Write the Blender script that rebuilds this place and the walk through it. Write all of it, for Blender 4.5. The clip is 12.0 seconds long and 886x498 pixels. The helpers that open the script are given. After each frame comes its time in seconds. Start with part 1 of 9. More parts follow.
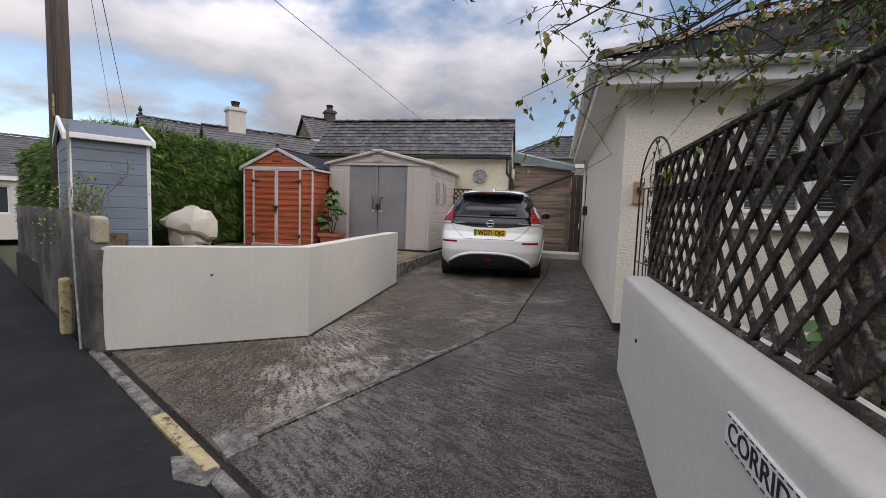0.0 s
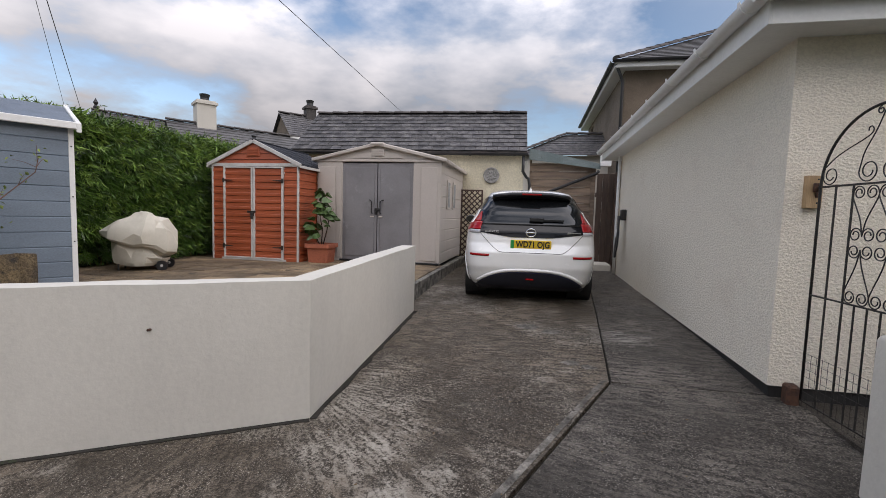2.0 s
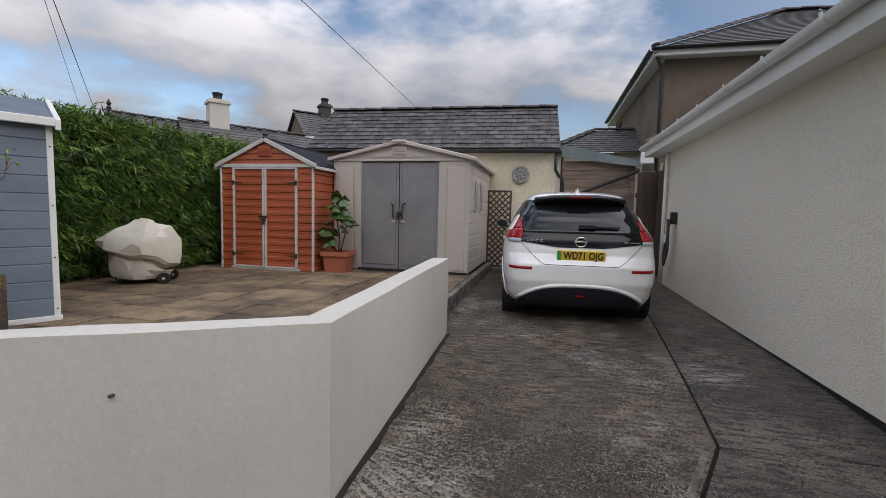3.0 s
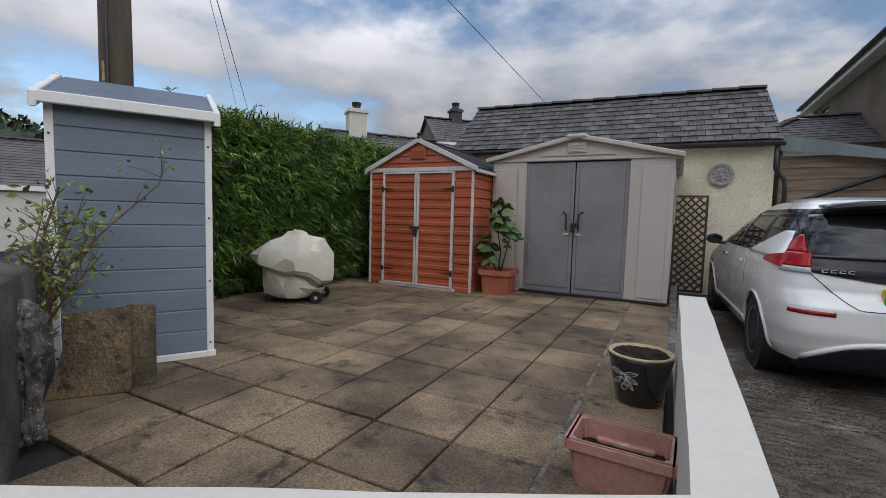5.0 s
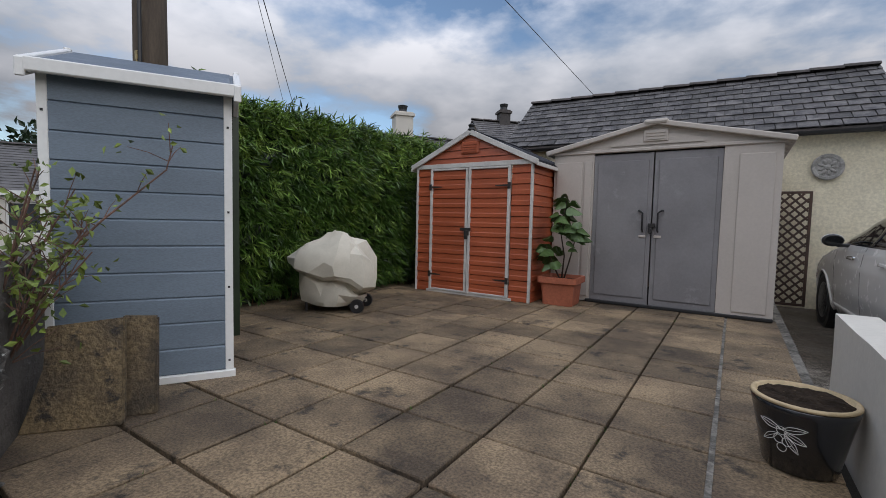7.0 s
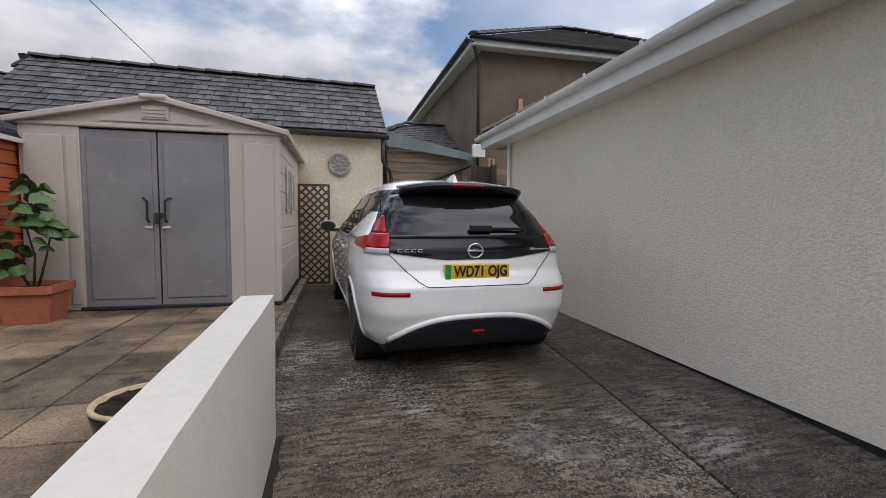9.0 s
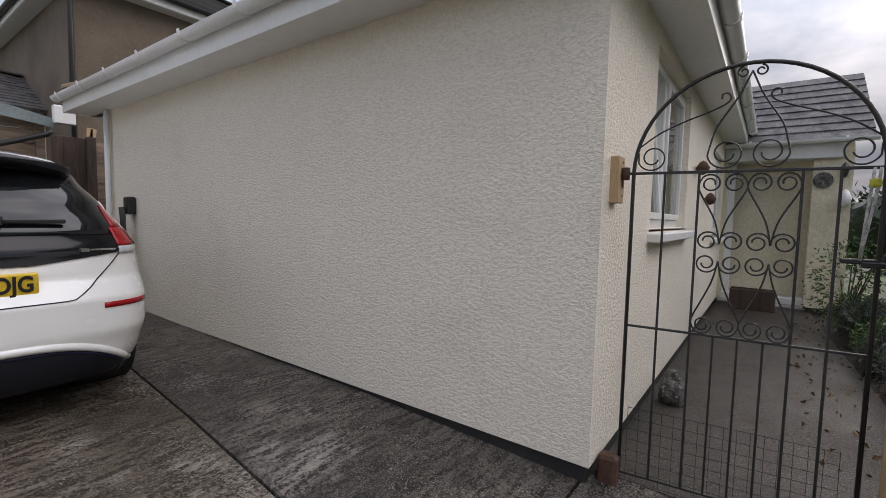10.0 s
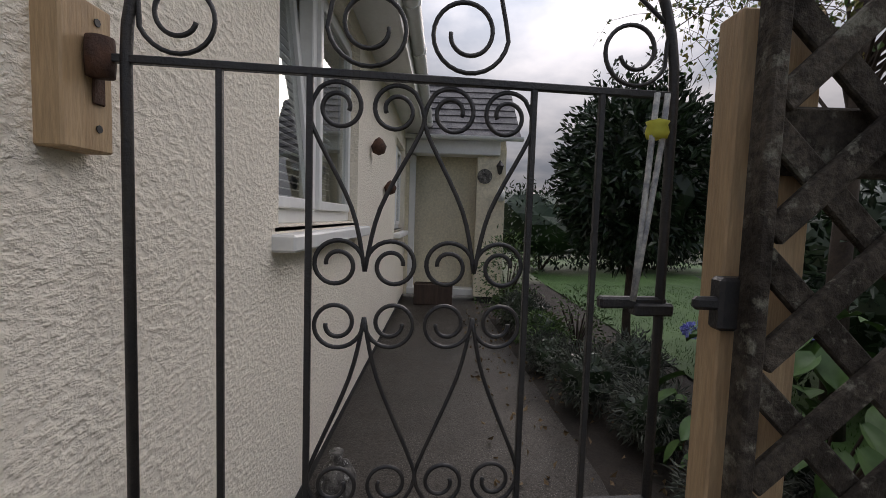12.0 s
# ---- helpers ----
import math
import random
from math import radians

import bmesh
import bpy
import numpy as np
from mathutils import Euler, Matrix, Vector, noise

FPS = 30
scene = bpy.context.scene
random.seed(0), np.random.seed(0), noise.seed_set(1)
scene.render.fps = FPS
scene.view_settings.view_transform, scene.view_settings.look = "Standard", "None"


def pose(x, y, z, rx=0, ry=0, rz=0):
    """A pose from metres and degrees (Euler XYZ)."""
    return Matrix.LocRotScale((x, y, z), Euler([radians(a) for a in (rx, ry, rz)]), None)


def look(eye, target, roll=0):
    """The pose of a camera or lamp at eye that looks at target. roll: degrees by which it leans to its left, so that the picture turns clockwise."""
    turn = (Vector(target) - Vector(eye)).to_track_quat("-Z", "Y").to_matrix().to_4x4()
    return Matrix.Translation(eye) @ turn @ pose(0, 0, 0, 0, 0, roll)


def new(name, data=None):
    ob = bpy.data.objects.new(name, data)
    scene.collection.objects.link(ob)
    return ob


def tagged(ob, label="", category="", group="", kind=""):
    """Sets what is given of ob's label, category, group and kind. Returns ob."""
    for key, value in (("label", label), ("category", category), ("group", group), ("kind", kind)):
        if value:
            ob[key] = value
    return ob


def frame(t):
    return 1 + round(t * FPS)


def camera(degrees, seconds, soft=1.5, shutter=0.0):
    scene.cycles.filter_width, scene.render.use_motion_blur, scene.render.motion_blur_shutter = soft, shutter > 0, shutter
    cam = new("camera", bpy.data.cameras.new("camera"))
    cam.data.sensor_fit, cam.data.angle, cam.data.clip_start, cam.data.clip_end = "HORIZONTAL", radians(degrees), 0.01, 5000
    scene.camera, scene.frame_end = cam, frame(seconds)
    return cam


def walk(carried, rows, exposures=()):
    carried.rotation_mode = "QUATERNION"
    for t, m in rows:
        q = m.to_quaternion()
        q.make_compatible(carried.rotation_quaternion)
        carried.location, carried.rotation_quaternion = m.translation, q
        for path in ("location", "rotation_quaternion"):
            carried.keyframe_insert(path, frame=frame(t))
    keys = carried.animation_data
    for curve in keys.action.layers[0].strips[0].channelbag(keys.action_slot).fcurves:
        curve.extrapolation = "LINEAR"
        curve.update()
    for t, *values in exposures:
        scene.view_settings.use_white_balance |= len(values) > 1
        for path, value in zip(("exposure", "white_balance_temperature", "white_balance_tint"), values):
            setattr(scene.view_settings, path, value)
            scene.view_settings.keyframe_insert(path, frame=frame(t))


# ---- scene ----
cam = camera(89.9, 12.0, soft=0.6)
PATH = [
    (0, (0.005, 0.502, 1.417), (-0.485, 2.434, 1.245), 2.0),
    (0.5, (-0.319, 0.8, 1.428), (-0.821, 2.728, 1.254), 1.9),
    (1, (-0.575, 1.152, 1.422), (-1.062, 3.085, 1.257), 1.8),
    (1.5, (-0.828, 1.539, 1.429), (-1.27, 3.483, 1.267), 1.7),
    (1.7, (-0.926, 1.696, 1.445), (-1.347, 3.643, 1.272), 1.8),
    (2, (-1.026, 1.921, 1.448), (-1.422, 3.875, 1.289), 1.7),
    (2.5, (-1.19, 2.297, 1.492), (-1.583, 4.251, 1.33), 1.5),
    (3, (-1.425, 2.618, 1.534), (-1.881, 4.558, 1.367), 1.4),
    (3.5, (-1.725, 2.934, 1.554), (-2.311, 4.839, 1.395), 1.6),
    (3.7, (-1.843, 3.066, 1.577), (-2.488, 4.953, 1.415), 2.0),
    (5.3, (-2.753, 3.655, 1.574), (-3.724, 5.397, 1.428), 1.4),
    (5.5, (-2.814, 3.731, 1.559), (-3.81, 5.46, 1.417), 1.4),
    (6, (-2.962, 3.863, 1.505), (-4.002, 5.566, 1.372), 1.3),
    (6.5, (-3.075, 3.999, 1.472), (-4.173, 5.666, 1.346), 1.2),
    (6.7, (-3.073, 4.028, 1.484), (-4.196, 5.678, 1.358), 1.3),
    (8.5, (-2.374, 4.425, 1.488), (-2.581, 6.41, 1.357), 0.9),
    (9, (-2.085, 4.572, 1.475), (-1.621, 6.513, 1.338), 0.5),
    (9.5, (-1.76, 4.664, 1.482), (-0.639, 6.313, 1.329), 0.8),
    (9.7, (-1.607, 4.686, 1.502), (-0.272, 6.165, 1.337), 0.7),
    (10, (-1.396, 4.731, 1.472), (0.213, 5.91, 1.328), 1.3),
    (10.5, (-0.995, 4.771, 1.494), (0.86, 5.501, 1.34), 1.6),
    (11, (-0.61, 4.778, 1.488), (1.334, 5.226, 1.342), 1.7),
    (11.5, (-0.244, 4.798, 1.465), (1.742, 4.995, 1.325), 1.8),
    (12, (0.115, 4.779, 1.475), (2.11, 4.771, 1.333), 1.9),
]
walk(cam, [(t, look(eye, target, roll)) for t, eye, target, roll in PATH], [(0, 0.22, 6850, 18), (2.0, 0.24, 6850, 17), (3.5, -0.06, 6650, 15), (6.5, -0.12, 6450, 13), (8.5, 0.0, 6600, 15), (9.0, 0.2, 6750, 16), (9.7, 0.38, 6900, 17), (10.0, 0.36, 6900, 18), (10.5, 0.16, 6900, 18), (11.0, -0.16, 6900, 18), (11.5, -0.2, 6900, 18), (12, -0.08, 6900, 18)])

# world: broken cloud over blue, low hazy sun
SUN_DIR = Vector((0.92, -0.22, 0.34)).normalized()
world = bpy.data.worlds.new("sky")
scene.world = world
world.use_nodes = True
wn, wl = world.node_tree.nodes, world.node_tree.links
wn.clear()
w_out = wn.new("ShaderNodeOutputWorld")
w_bg = wn.new("ShaderNodeBackground")
w_sky = wn.new("ShaderNodeTexSky")
w_sky.sky_type = "NISHITA"
w_sky.sun_disc = False
w_sky.sun_elevation = math.asin(SUN_DIR.z)
w_sky.sun_rotation = math.atan2(SUN_DIR.x, SUN_DIR.y)
w_sky.air_density, w_sky.dust_density, w_sky.ozone_density = 1.0, 0.6, 2.0
w_tc = wn.new("ShaderNodeTexCoord")
w_sep = wn.new("ShaderNodeSeparateXYZ")
wl.new(w_tc.outputs["Generated"], w_sep.inputs[0])
# flatten the dome so that clouds stretch towards the horizon
w_add = wn.new("ShaderNodeMath"); w_add.operation = "ADD"; w_add.inputs[1].default_value = 0.22
wl.new(w_sep.outputs["Z"], w_add.inputs[0])
w_div = wn.new("ShaderNodeVectorMath"); w_div.operation = "DIVIDE"
w_cmb = wn.new("ShaderNodeCombineXYZ")
for i in range(3):
    wl.new(w_add.outputs[0], w_cmb.inputs[i])
wl.new(w_tc.outputs["Generated"], w_div.inputs[0]); wl.new(w_cmb.outputs[0], w_div.inputs[1])
w_map = wn.new("ShaderNodeMapping")
w_map.inputs["Location"].default_value = (2.35, 1.1, 0.0)
wl.new(w_div.outputs[0], w_map.inputs[0])
w_n1 = wn.new("ShaderNodeTexNoise")
w_n1.inputs["Scale"].default_value, w_n1.inputs["Detail"].default_value, w_n1.inputs["Roughness"].default_value = 1.0, 9.0, 0.56
wl.new(w_map.outputs[0], w_n1.inputs["Vector"])
w_r1 = wn.new("ShaderNodeValToRGB")
w_r1.color_ramp.elements[0].position, w_r1.color_ramp.elements[1].position = 0.43, 0.56
wl.new(w_n1.outputs["Fac"], w_r1.inputs[0])
w_n2 = wn.new("ShaderNodeTexNoise")
w_n2.inputs["Scale"].default_value, w_n2.inputs["Detail"].default_value = 2.0, 8.0
wl.new(w_map.outputs[0], w_n2.inputs["Vector"])
w_r2 = wn.new("ShaderNodeValToRGB")
w_r2.color_ramp.elements[0].position, w_r2.color_ramp.elements[0].color = 0.38, (0.37, 0.42, 0.49, 1)
w_r2.color_ramp.elements[1].position, w_r2.color_ramp.elements[1].color = 0.62, (0.72, 0.74, 0.78, 1)
wl.new(w_n2.outputs["Fac"], w_r2.inputs[0])
# the cloud is brightest round the hidden sun
w_dot = wn.new("ShaderNodeVectorMath"); w_dot.operation = "DOT_PRODUCT"
w_dot.inputs[1].default_value = SUN_DIR
wl.new(w_tc.outputs["Generated"], w_dot.inputs[0])
w_glow = wn.new("ShaderNodeMapRange")
w_glow.inputs["From Min"].default_value, w_glow.inputs["From Max"].default_value = 0.94, 1.0
w_glow.inputs["To Min"].default_value, w_glow.inputs["To Max"].default_value = 1.0, 1.35
wl.new(w_dot.outputs["Value"], w_glow.inputs["Value"])
# an overcast sky is brightest overhead
w_zen = wn.new("ShaderNodeMapRange")
w_zen.interpolation_type = "SMOOTHSTEP"
w_zen.inputs["From Min"].default_value, w_zen.inputs["From Max"].default_value = 0.03, 0.97
w_zen.inputs["To Min"].default_value, w_zen.inputs["To Max"].default_value = 0.37, 3.6
wl.new(w_sep.outputs["Z"], w_zen.inputs["Value"])
w_gz = wn.new("ShaderNodeMath"); w_gz.operation = "MULTIPLY"
wl.new(w_zen.outputs[0], w_gz.inputs[0]); wl.new(w_glow.outputs[0], w_gz.inputs[1])
w_cl = wn.new("ShaderNodeVectorMath"); w_cl.operation = "SCALE"
wl.new(w_r2.outputs["Color"], w_cl.inputs[0]); wl.new(w_gz.outputs[0], w_cl.inputs["Scale"])
w_sk = wn.new("ShaderNodeVectorMath"); w_sk.operation = "SCALE"; w_sk.inputs["Scale"].default_value = 0.15
wl.new(w_sky.outputs[0], w_sk.inputs[0])
w_mix = wn.new("ShaderNodeMix"); w_mix.data_type = "RGBA"
w_veil = wn.new("ShaderNodeMapRange")
w_veil.inputs["From Min"].default_value, w_veil.inputs["From Max"].default_value = 0.1, 0.75
wl.new(w_dot.outputs["Value"], w_veil.inputs["Value"])
w_max = wn.new("ShaderNodeMath"); w_max.operation = "MAXIMUM"
wl.new(w_r1.outputs["Color"], w_max.inputs[0]); wl.new(w_veil.outputs[0], w_max.inputs[1])
wl.new(w_max.outputs[0], w_mix.inputs["Factor"])
wl.new(w_sk.outputs[0], w_mix.inputs["A"]); wl.new(w_cl.outputs[0], w_mix.inputs["B"])
wl.new(w_mix.outputs["Result"], w_bg.inputs["Color"])
w_bg.inputs["Strength"].default_value = 1.0
wl.new(w_bg.outputs[0], w_out.inputs[0])
sun = new("sun", bpy.data.lights.new("sun", "SUN"))
sun.data.energy, sun.data.angle, sun.data.color = 0.45, radians(18), (1.0, 0.95, 0.88)
sun.matrix_world = look(SUN_DIR * 60, (0, 0, 0))


# ---------- materials ----------
def mat(name, base, base2=None, rough=0.7, scale=3.0, fine=40.0, bump=0.3, bump_scale=60.0, metal=0.0, spots=None, spot_at=0.62,
        spec=0.5, coat=0.0, vary=0.0, stretch=(1, 1, 1), bump_dist=0.01, streak=0.0, ribs=None, grain=0.12):
    """Base colours blended at a large and a fine scale, stain spots, relief, and a random tint for each piece."""
    m = bpy.data.materials.new(name)
    m.use_nodes = True
    n, l = m.node_tree.nodes, m.node_tree.links
    b = n["Principled BSDF"]
    geo = n.new("ShaderNodeNewGeometry")
    mp = n.new("ShaderNodeMapping")
    mp.inputs["Scale"].default_value = stretch
    l.new(geo.outputs["Position"], mp.inputs[0])

    def noise_of(sc, detail=5.0, rgh=0.6):
        t = n.new("ShaderNodeTexNoise")
        t.inputs["Scale"].default_value, t.inputs["Detail"].default_value, t.inputs["Roughness"].default_value = sc, detail, rgh
        l.new(mp.outputs[0], t.inputs["Vector"])
        return t.outputs["Fac"]

    def ramp(src, lo, hi):
        r = n.new("ShaderNodeMapRange")
        r.inputs["From Min"].default_value, r.inputs["From Max"].default_value = lo, hi
        l.new(src, r.inputs["Value"])
        return r.outputs[0]

    def mix(f, a, c, kind="MIX"):
        x = n.new("ShaderNodeMix")
        x.data_type, x.blend_type = "RGBA", kind
        if isinstance(f, float):
            x.inputs["Factor"].default_value = f
        else:
            l.new(f, x.inputs["Factor"])
        for sock, v in (("A", a), ("B", c)):
            if isinstance(v, tuple):
                x.inputs[sock].default_value = (*v, 1)
            else:
                l.new(v, x.inputs[sock])
        return x.outputs["Result"]
    base2 = base2 or tuple(c * 0.82 for c in base)
    col = mix(ramp(noise_of(scale), 0.39, 0.61), base, base2)
    dark = mix(ramp(noise_of(fine, 3.0), 0.36, 0.64), (1 - grain, 1 - grain, 1 - grain), (1 + grain * 0.8, 1 + grain * 0.8, 1 + grain * 0.8))
    col = mix(1.0, col, dark, "MULTIPLY")
    if spots:
        col = mix(ramp(noise_of(scale * 2.7, 6.0, 0.7), spot_at, spot_at + 0.1), col, spots)
    if ribs:
        # pale worn crests of the tamped ribs, broken up along their length
        m3 = n.new("ShaderNodeMapping")
        m3.vector_type = "TEXTURE"
        m3.inputs["Rotation"].default_value = (0, 0, math.radians(ribs[0]))
        m3.inputs["Scale"].default_value = (1 / (ribs[1] * 1.7), 0.45, 1.0)
        l.new(geo.outputs["Position"], m3.inputs[0])
        w3 = n.new("ShaderNodeTexNoise")
        w3.inputs["Scale"].default_value, w3.inputs["Detail"].default_value, w3.inputs["Roughness"].default_value = 1.0, 3.0, 0.55
        l.new(m3.outputs[0], w3.inputs["Vector"])
        chip = n.new("ShaderNodeMath"); chip.operation = "MULTIPLY"
        l.new(ramp(w3.outputs["Fac"], 0.5, 0.64), chip.inputs[0])
        l.new(ramp(noise_of(30.0, 3.0, 0.7), 0.46, 0.56), chip.inputs[1])
        patch = n.new("ShaderNodeMath"); patch.operation = "MULTIPLY"
        l.new(chip.outputs[0], patch.inputs[0]); l.new(ramp(noise_of(0.8, 3.0), 0.36, 0.56), patch.inputs[1])
        col = mix(patch.outputs[0], col, tuple(c * 1.55 for c in base))
    if streak:
        mp2 = n.new("ShaderNodeMapping")
        mp2.inputs["Scale"].default_value = (7.0, 7.0, 0.35)
        l.new(geo.outputs["Position"], mp2.inputs[0])
        t = n.new("ShaderNodeTexNoise")
        t.inputs["Scale"].default_value, t.inputs["Detail"].default_value = 1.0, 4.0
        l.new(mp2.outputs[0], t.inputs["Vector"])
        f = ramp(t.outputs["Fac"], 0.5, 0.8)
        sc = n.new("ShaderNodeMath"); sc.operation = "MULTIPLY"; sc.inputs[1].default_value = streak
        l.new(f, sc.inputs[0])
        col = mix(sc.outputs[0], col, tuple(c * 0.55 for c in base))
    if vary:
        oi = n.new("ShaderNodeObjectInfo")
        hv = n.new("ShaderNodeMapRange")
        hv.inputs["To Min"].default_value, hv.inputs["To Max"].default_value = 1 - vary, 1 + vary
        l.new(oi.outputs["Random"], hv.inputs["Value"])
        v = n.new("ShaderNodeVectorMath"); v.operation = "SCALE"
        l.new(col, v.inputs[0]); l.new(hv.outputs[0], v.inputs["Scale"])
        col = v.outputs[0]
    l.new(col, b.inputs["Base Color"])
    b.inputs["Metallic"].default_value = metal
    b.inputs["Specular IOR Level"].default_value = spec
    b.inputs["Coat Weight"].default_value = coat
    rr = n.new("ShaderNodeMapRange")
    rr.inputs["To Min"].default_value, rr.inputs["To Max"].default_value = max(0.02, rough - 0.1), min(1.0, rough + 0.1)
    l.new(noise_of(scale * 4), rr.inputs["Value"])
    l.new(rr.outputs[0], b.inputs["Roughness"])
    if bump:
        bp = n.new("ShaderNodeBump")
        bp.inputs["Strength"].default_value, bp.inputs["Distance"].default_value = bump, bump_dist
        hgt = noise_of(bump_scale, 4.0, 0.65)
        if ribs:
            # tamped ribs across the slab: (turn in degrees, ribs per metre, height)
            mr = n.new("ShaderNodeMapping")
            mr.inputs["Rotation"].default_value = (0, 0, radians(-ribs[0]))
            l.new(geo.outputs["Position"], mr.inputs[0])
            wv = n.new("ShaderNodeTexWave")
            wv.inputs["Scale"].default_value, wv.inputs["Distortion"].default_value, wv.inputs["Detail"].default_value, wv.inputs["Detail Scale"].default_value = ribs[1] / 3.3, 5.0, 4.0, 2.5
            l.new(mr.outputs[0], wv.inputs["Vector"])
            patchy = ramp(noise_of(1.3, 5.0), 0.46, 0.66)
            pm = n.new("ShaderNodeMath"); pm.operation = "MULTIPLY"
            l.new(wv.outputs["Fac"], pm.inputs[0]); l.new(patchy, pm.inputs[1])
            ad = n.new("ShaderNodeMath"); ad.operation = "MULTIPLY_ADD"; ad.inputs[1].default_value = ribs[2]
            l.new(pm.outputs[0], ad.inputs[0]); l.new(hgt, ad.inputs[2])
            hgt = ad.outputs[0]
            dk = n.new("ShaderNodeMapRange")
            dk.inputs["To Min"].default_value, dk.inputs["To Max"].default_value = 0.8, 1.3
            l.new(pm.outputs[0], dk.inputs["Value"])
            vv = n.new("ShaderNodeVectorMath"); vv.operation = "SCALE"
            l.new(col, vv.inputs[0]); l.new(dk.outputs[0], vv.inputs["Scale"])
            l.new(vv.outputs[0], b.inputs["Base Color"])
        l.new(hgt, bp.inputs["Height"])
        l.new(bp.outputs[0], b.inputs["Normal"])
    return m


def plain(name, base, rough=0.5, metal=0.0, coat=0.0, spec=0.5):
    return mat(name, base, tuple(c * 0.94 for c in base), rough=rough, metal=metal, coat=coat, bump=0.04, bump_scale=90, scale=2.0, spec=spec)


def emission_free_glass(name, tint=(0.02, 0.022, 0.024), rough=0.03):
    m = bpy.data.materials.new(name)
    m.use_nodes = True
    b = m.node_tree.nodes["Principled BSDF"]
    b.inputs["Base Color"].default_value = (*tint, 1)
    b.inputs["Roughness"].default_value = rough
    b.inputs["Specular IOR Level"].default_value = 0.5
    b.inputs["Coat Weight"].default_value = 0.1
    return m


def rough_surface(name, dark, mid, pale, rib_centre=None, rib_pitch=0.06, pale_at=0.58, relief=0.02, rough=0.5):
    """Weathered concrete: dark damp ground, worn mid tone on broken ribs, pale grains and pale worn patches."""
    m = bpy.data.materials.new(name)
    m.use_nodes = True
    n, l = m.node_tree.nodes, m.node_tree.links
    b = n["Principled BSDF"]
    geo = n.new("ShaderNodeNewGeometry")

    def noise_at(scale, detail, rgh, vec=None):
        t = n.new("ShaderNodeTexNoise")
        t.inputs["Scale"].default_value, t.inputs["Detail"].default_value, t.inputs["Roughness"].default_value = scale, detail, rgh
        l.new(vec or geo.outputs["Position"], t.inputs["Vector"])
        return t.outputs["Fac"]

    def ramp(src, lo, hi, a=0.0, c=1.0):
        r = n.new("ShaderNodeMapRange")
        r.inputs["From Min"].default_value, r.inputs["From Max"].default_value = lo, hi
        r.inputs["To Min"].default_value, r.inputs["To Max"].default_value = a, c
        l.new(src, r.inputs["Value"])
        return r.outputs[0]

    def calc(op, a, c):
        x = n.new("ShaderNodeMath")
        x.operation = op
        for k, v in enumerate((a, c)):
            if isinstance(v, float):
                x.inputs[k].default_value = v
            else:
                l.new(v, x.inputs[k])
        return x.outputs[0]

    def mix(f, a, c):
        x = n.new("ShaderNodeMix")
        x.data_type = "RGBA"
        l.new(f, x.inputs["Factor"])
        for sock, v in (("A", a), ("B", c)):
            if isinstance(v, tuple):
                x.inputs[sock].default_value = (*v, 1)
            else:
                l.new(v, x.inputs[sock])
        return x.outputs["Result"]
    worn = ramp(noise_at(1.1, 6.0, 0.62), 0.36, 0.66)
    grain = noise_at(48.0, 4.0, 0.75)
    speck = noise_at(120.0, 2.0, 0.6)
    lift = calc("ADD", calc("MULTIPLY", grain, 0.65), calc("MULTIPLY", speck, 0.35))
    if rib_centre:
        # ribs lie across the drive and fan round a centre near the wall's corner where the drive meets the road
        sp = n.new("ShaderNodeSeparateXYZ")
        l.new(geo.outputs["Position"], sp.inputs[0])
        dx, dy = calc("SUBTRACT", sp.outputs["X"], rib_centre[0]), calc("SUBTRACT", sp.outputs["Y"], rib_centre[1])
        near = calc("MINIMUM", dy, 0.0)
        run = calc("ADD", calc("MULTIPLY", calc("ARCTAN2", near, dx), rib_centre[2]), calc("MAXIMUM", dy, 0.0))
        reach = calc("SQRT", calc("ADD", calc("MULTIPLY", dx, dx), calc("MULTIPLY", near, near)), 0.0)
        st = n.new("ShaderNodeCombineXYZ")
        l.new(calc("MULTIPLY", run, 1.0 / rib_pitch), st.inputs[0]); l.new(calc("MULTIPLY", reach, 5.0), st.inputs[1])
        rib = ramp(noise_at(1.0, 3.0, 0.5, st.outputs[0]), 0.38, 0.62)
        lift = calc("ADD", calc("MULTIPLY", lift, 0.88), calc("MULTIPLY", calc("SUBTRACT", calc("MULTIPLY", rib, ramp(noise_at(0.9, 4.0, 0.6), 0.35, 0.6)), 0.2), 0.15))
    tone = calc("MULTIPLY", ramp(lift, 0.39, 0.55), ramp(worn, 0.0, 1.0, 0.35, 1.0))
    col = mix(tone, dark, mid)
    bare = calc("MULTIPLY", ramp(noise_at(0.75, 7.0, 0.68), pale_at, pale_at + 0.1), ramp(lift, 0.4, 0.54))
    col = mix(bare, col, pale)
    grit = calc("MULTIPLY", ramp(speck, 0.6, 0.66), ramp(noise_at(4.0, 3.0, 0.6), 0.36, 0.56))
    col = mix(grit, col, pale)
    l.new(col, b.inputs["Base Color"])
    b.inputs["Specular IOR Level"].default_value = 0.3
    l.new(ramp(worn, 0.0, 1.0, rough - 0.12, rough + 0.2), b.inputs["Roughness"])
    bp = n.new("ShaderNodeBump")
    bp.inputs["Strength"].default_value, bp.inputs["Distance"].default_value = 1.0, relief
    l.new(lift, bp.inputs["Height"])
    l.new(bp.outputs[0], b.inputs["Normal"])
    return m


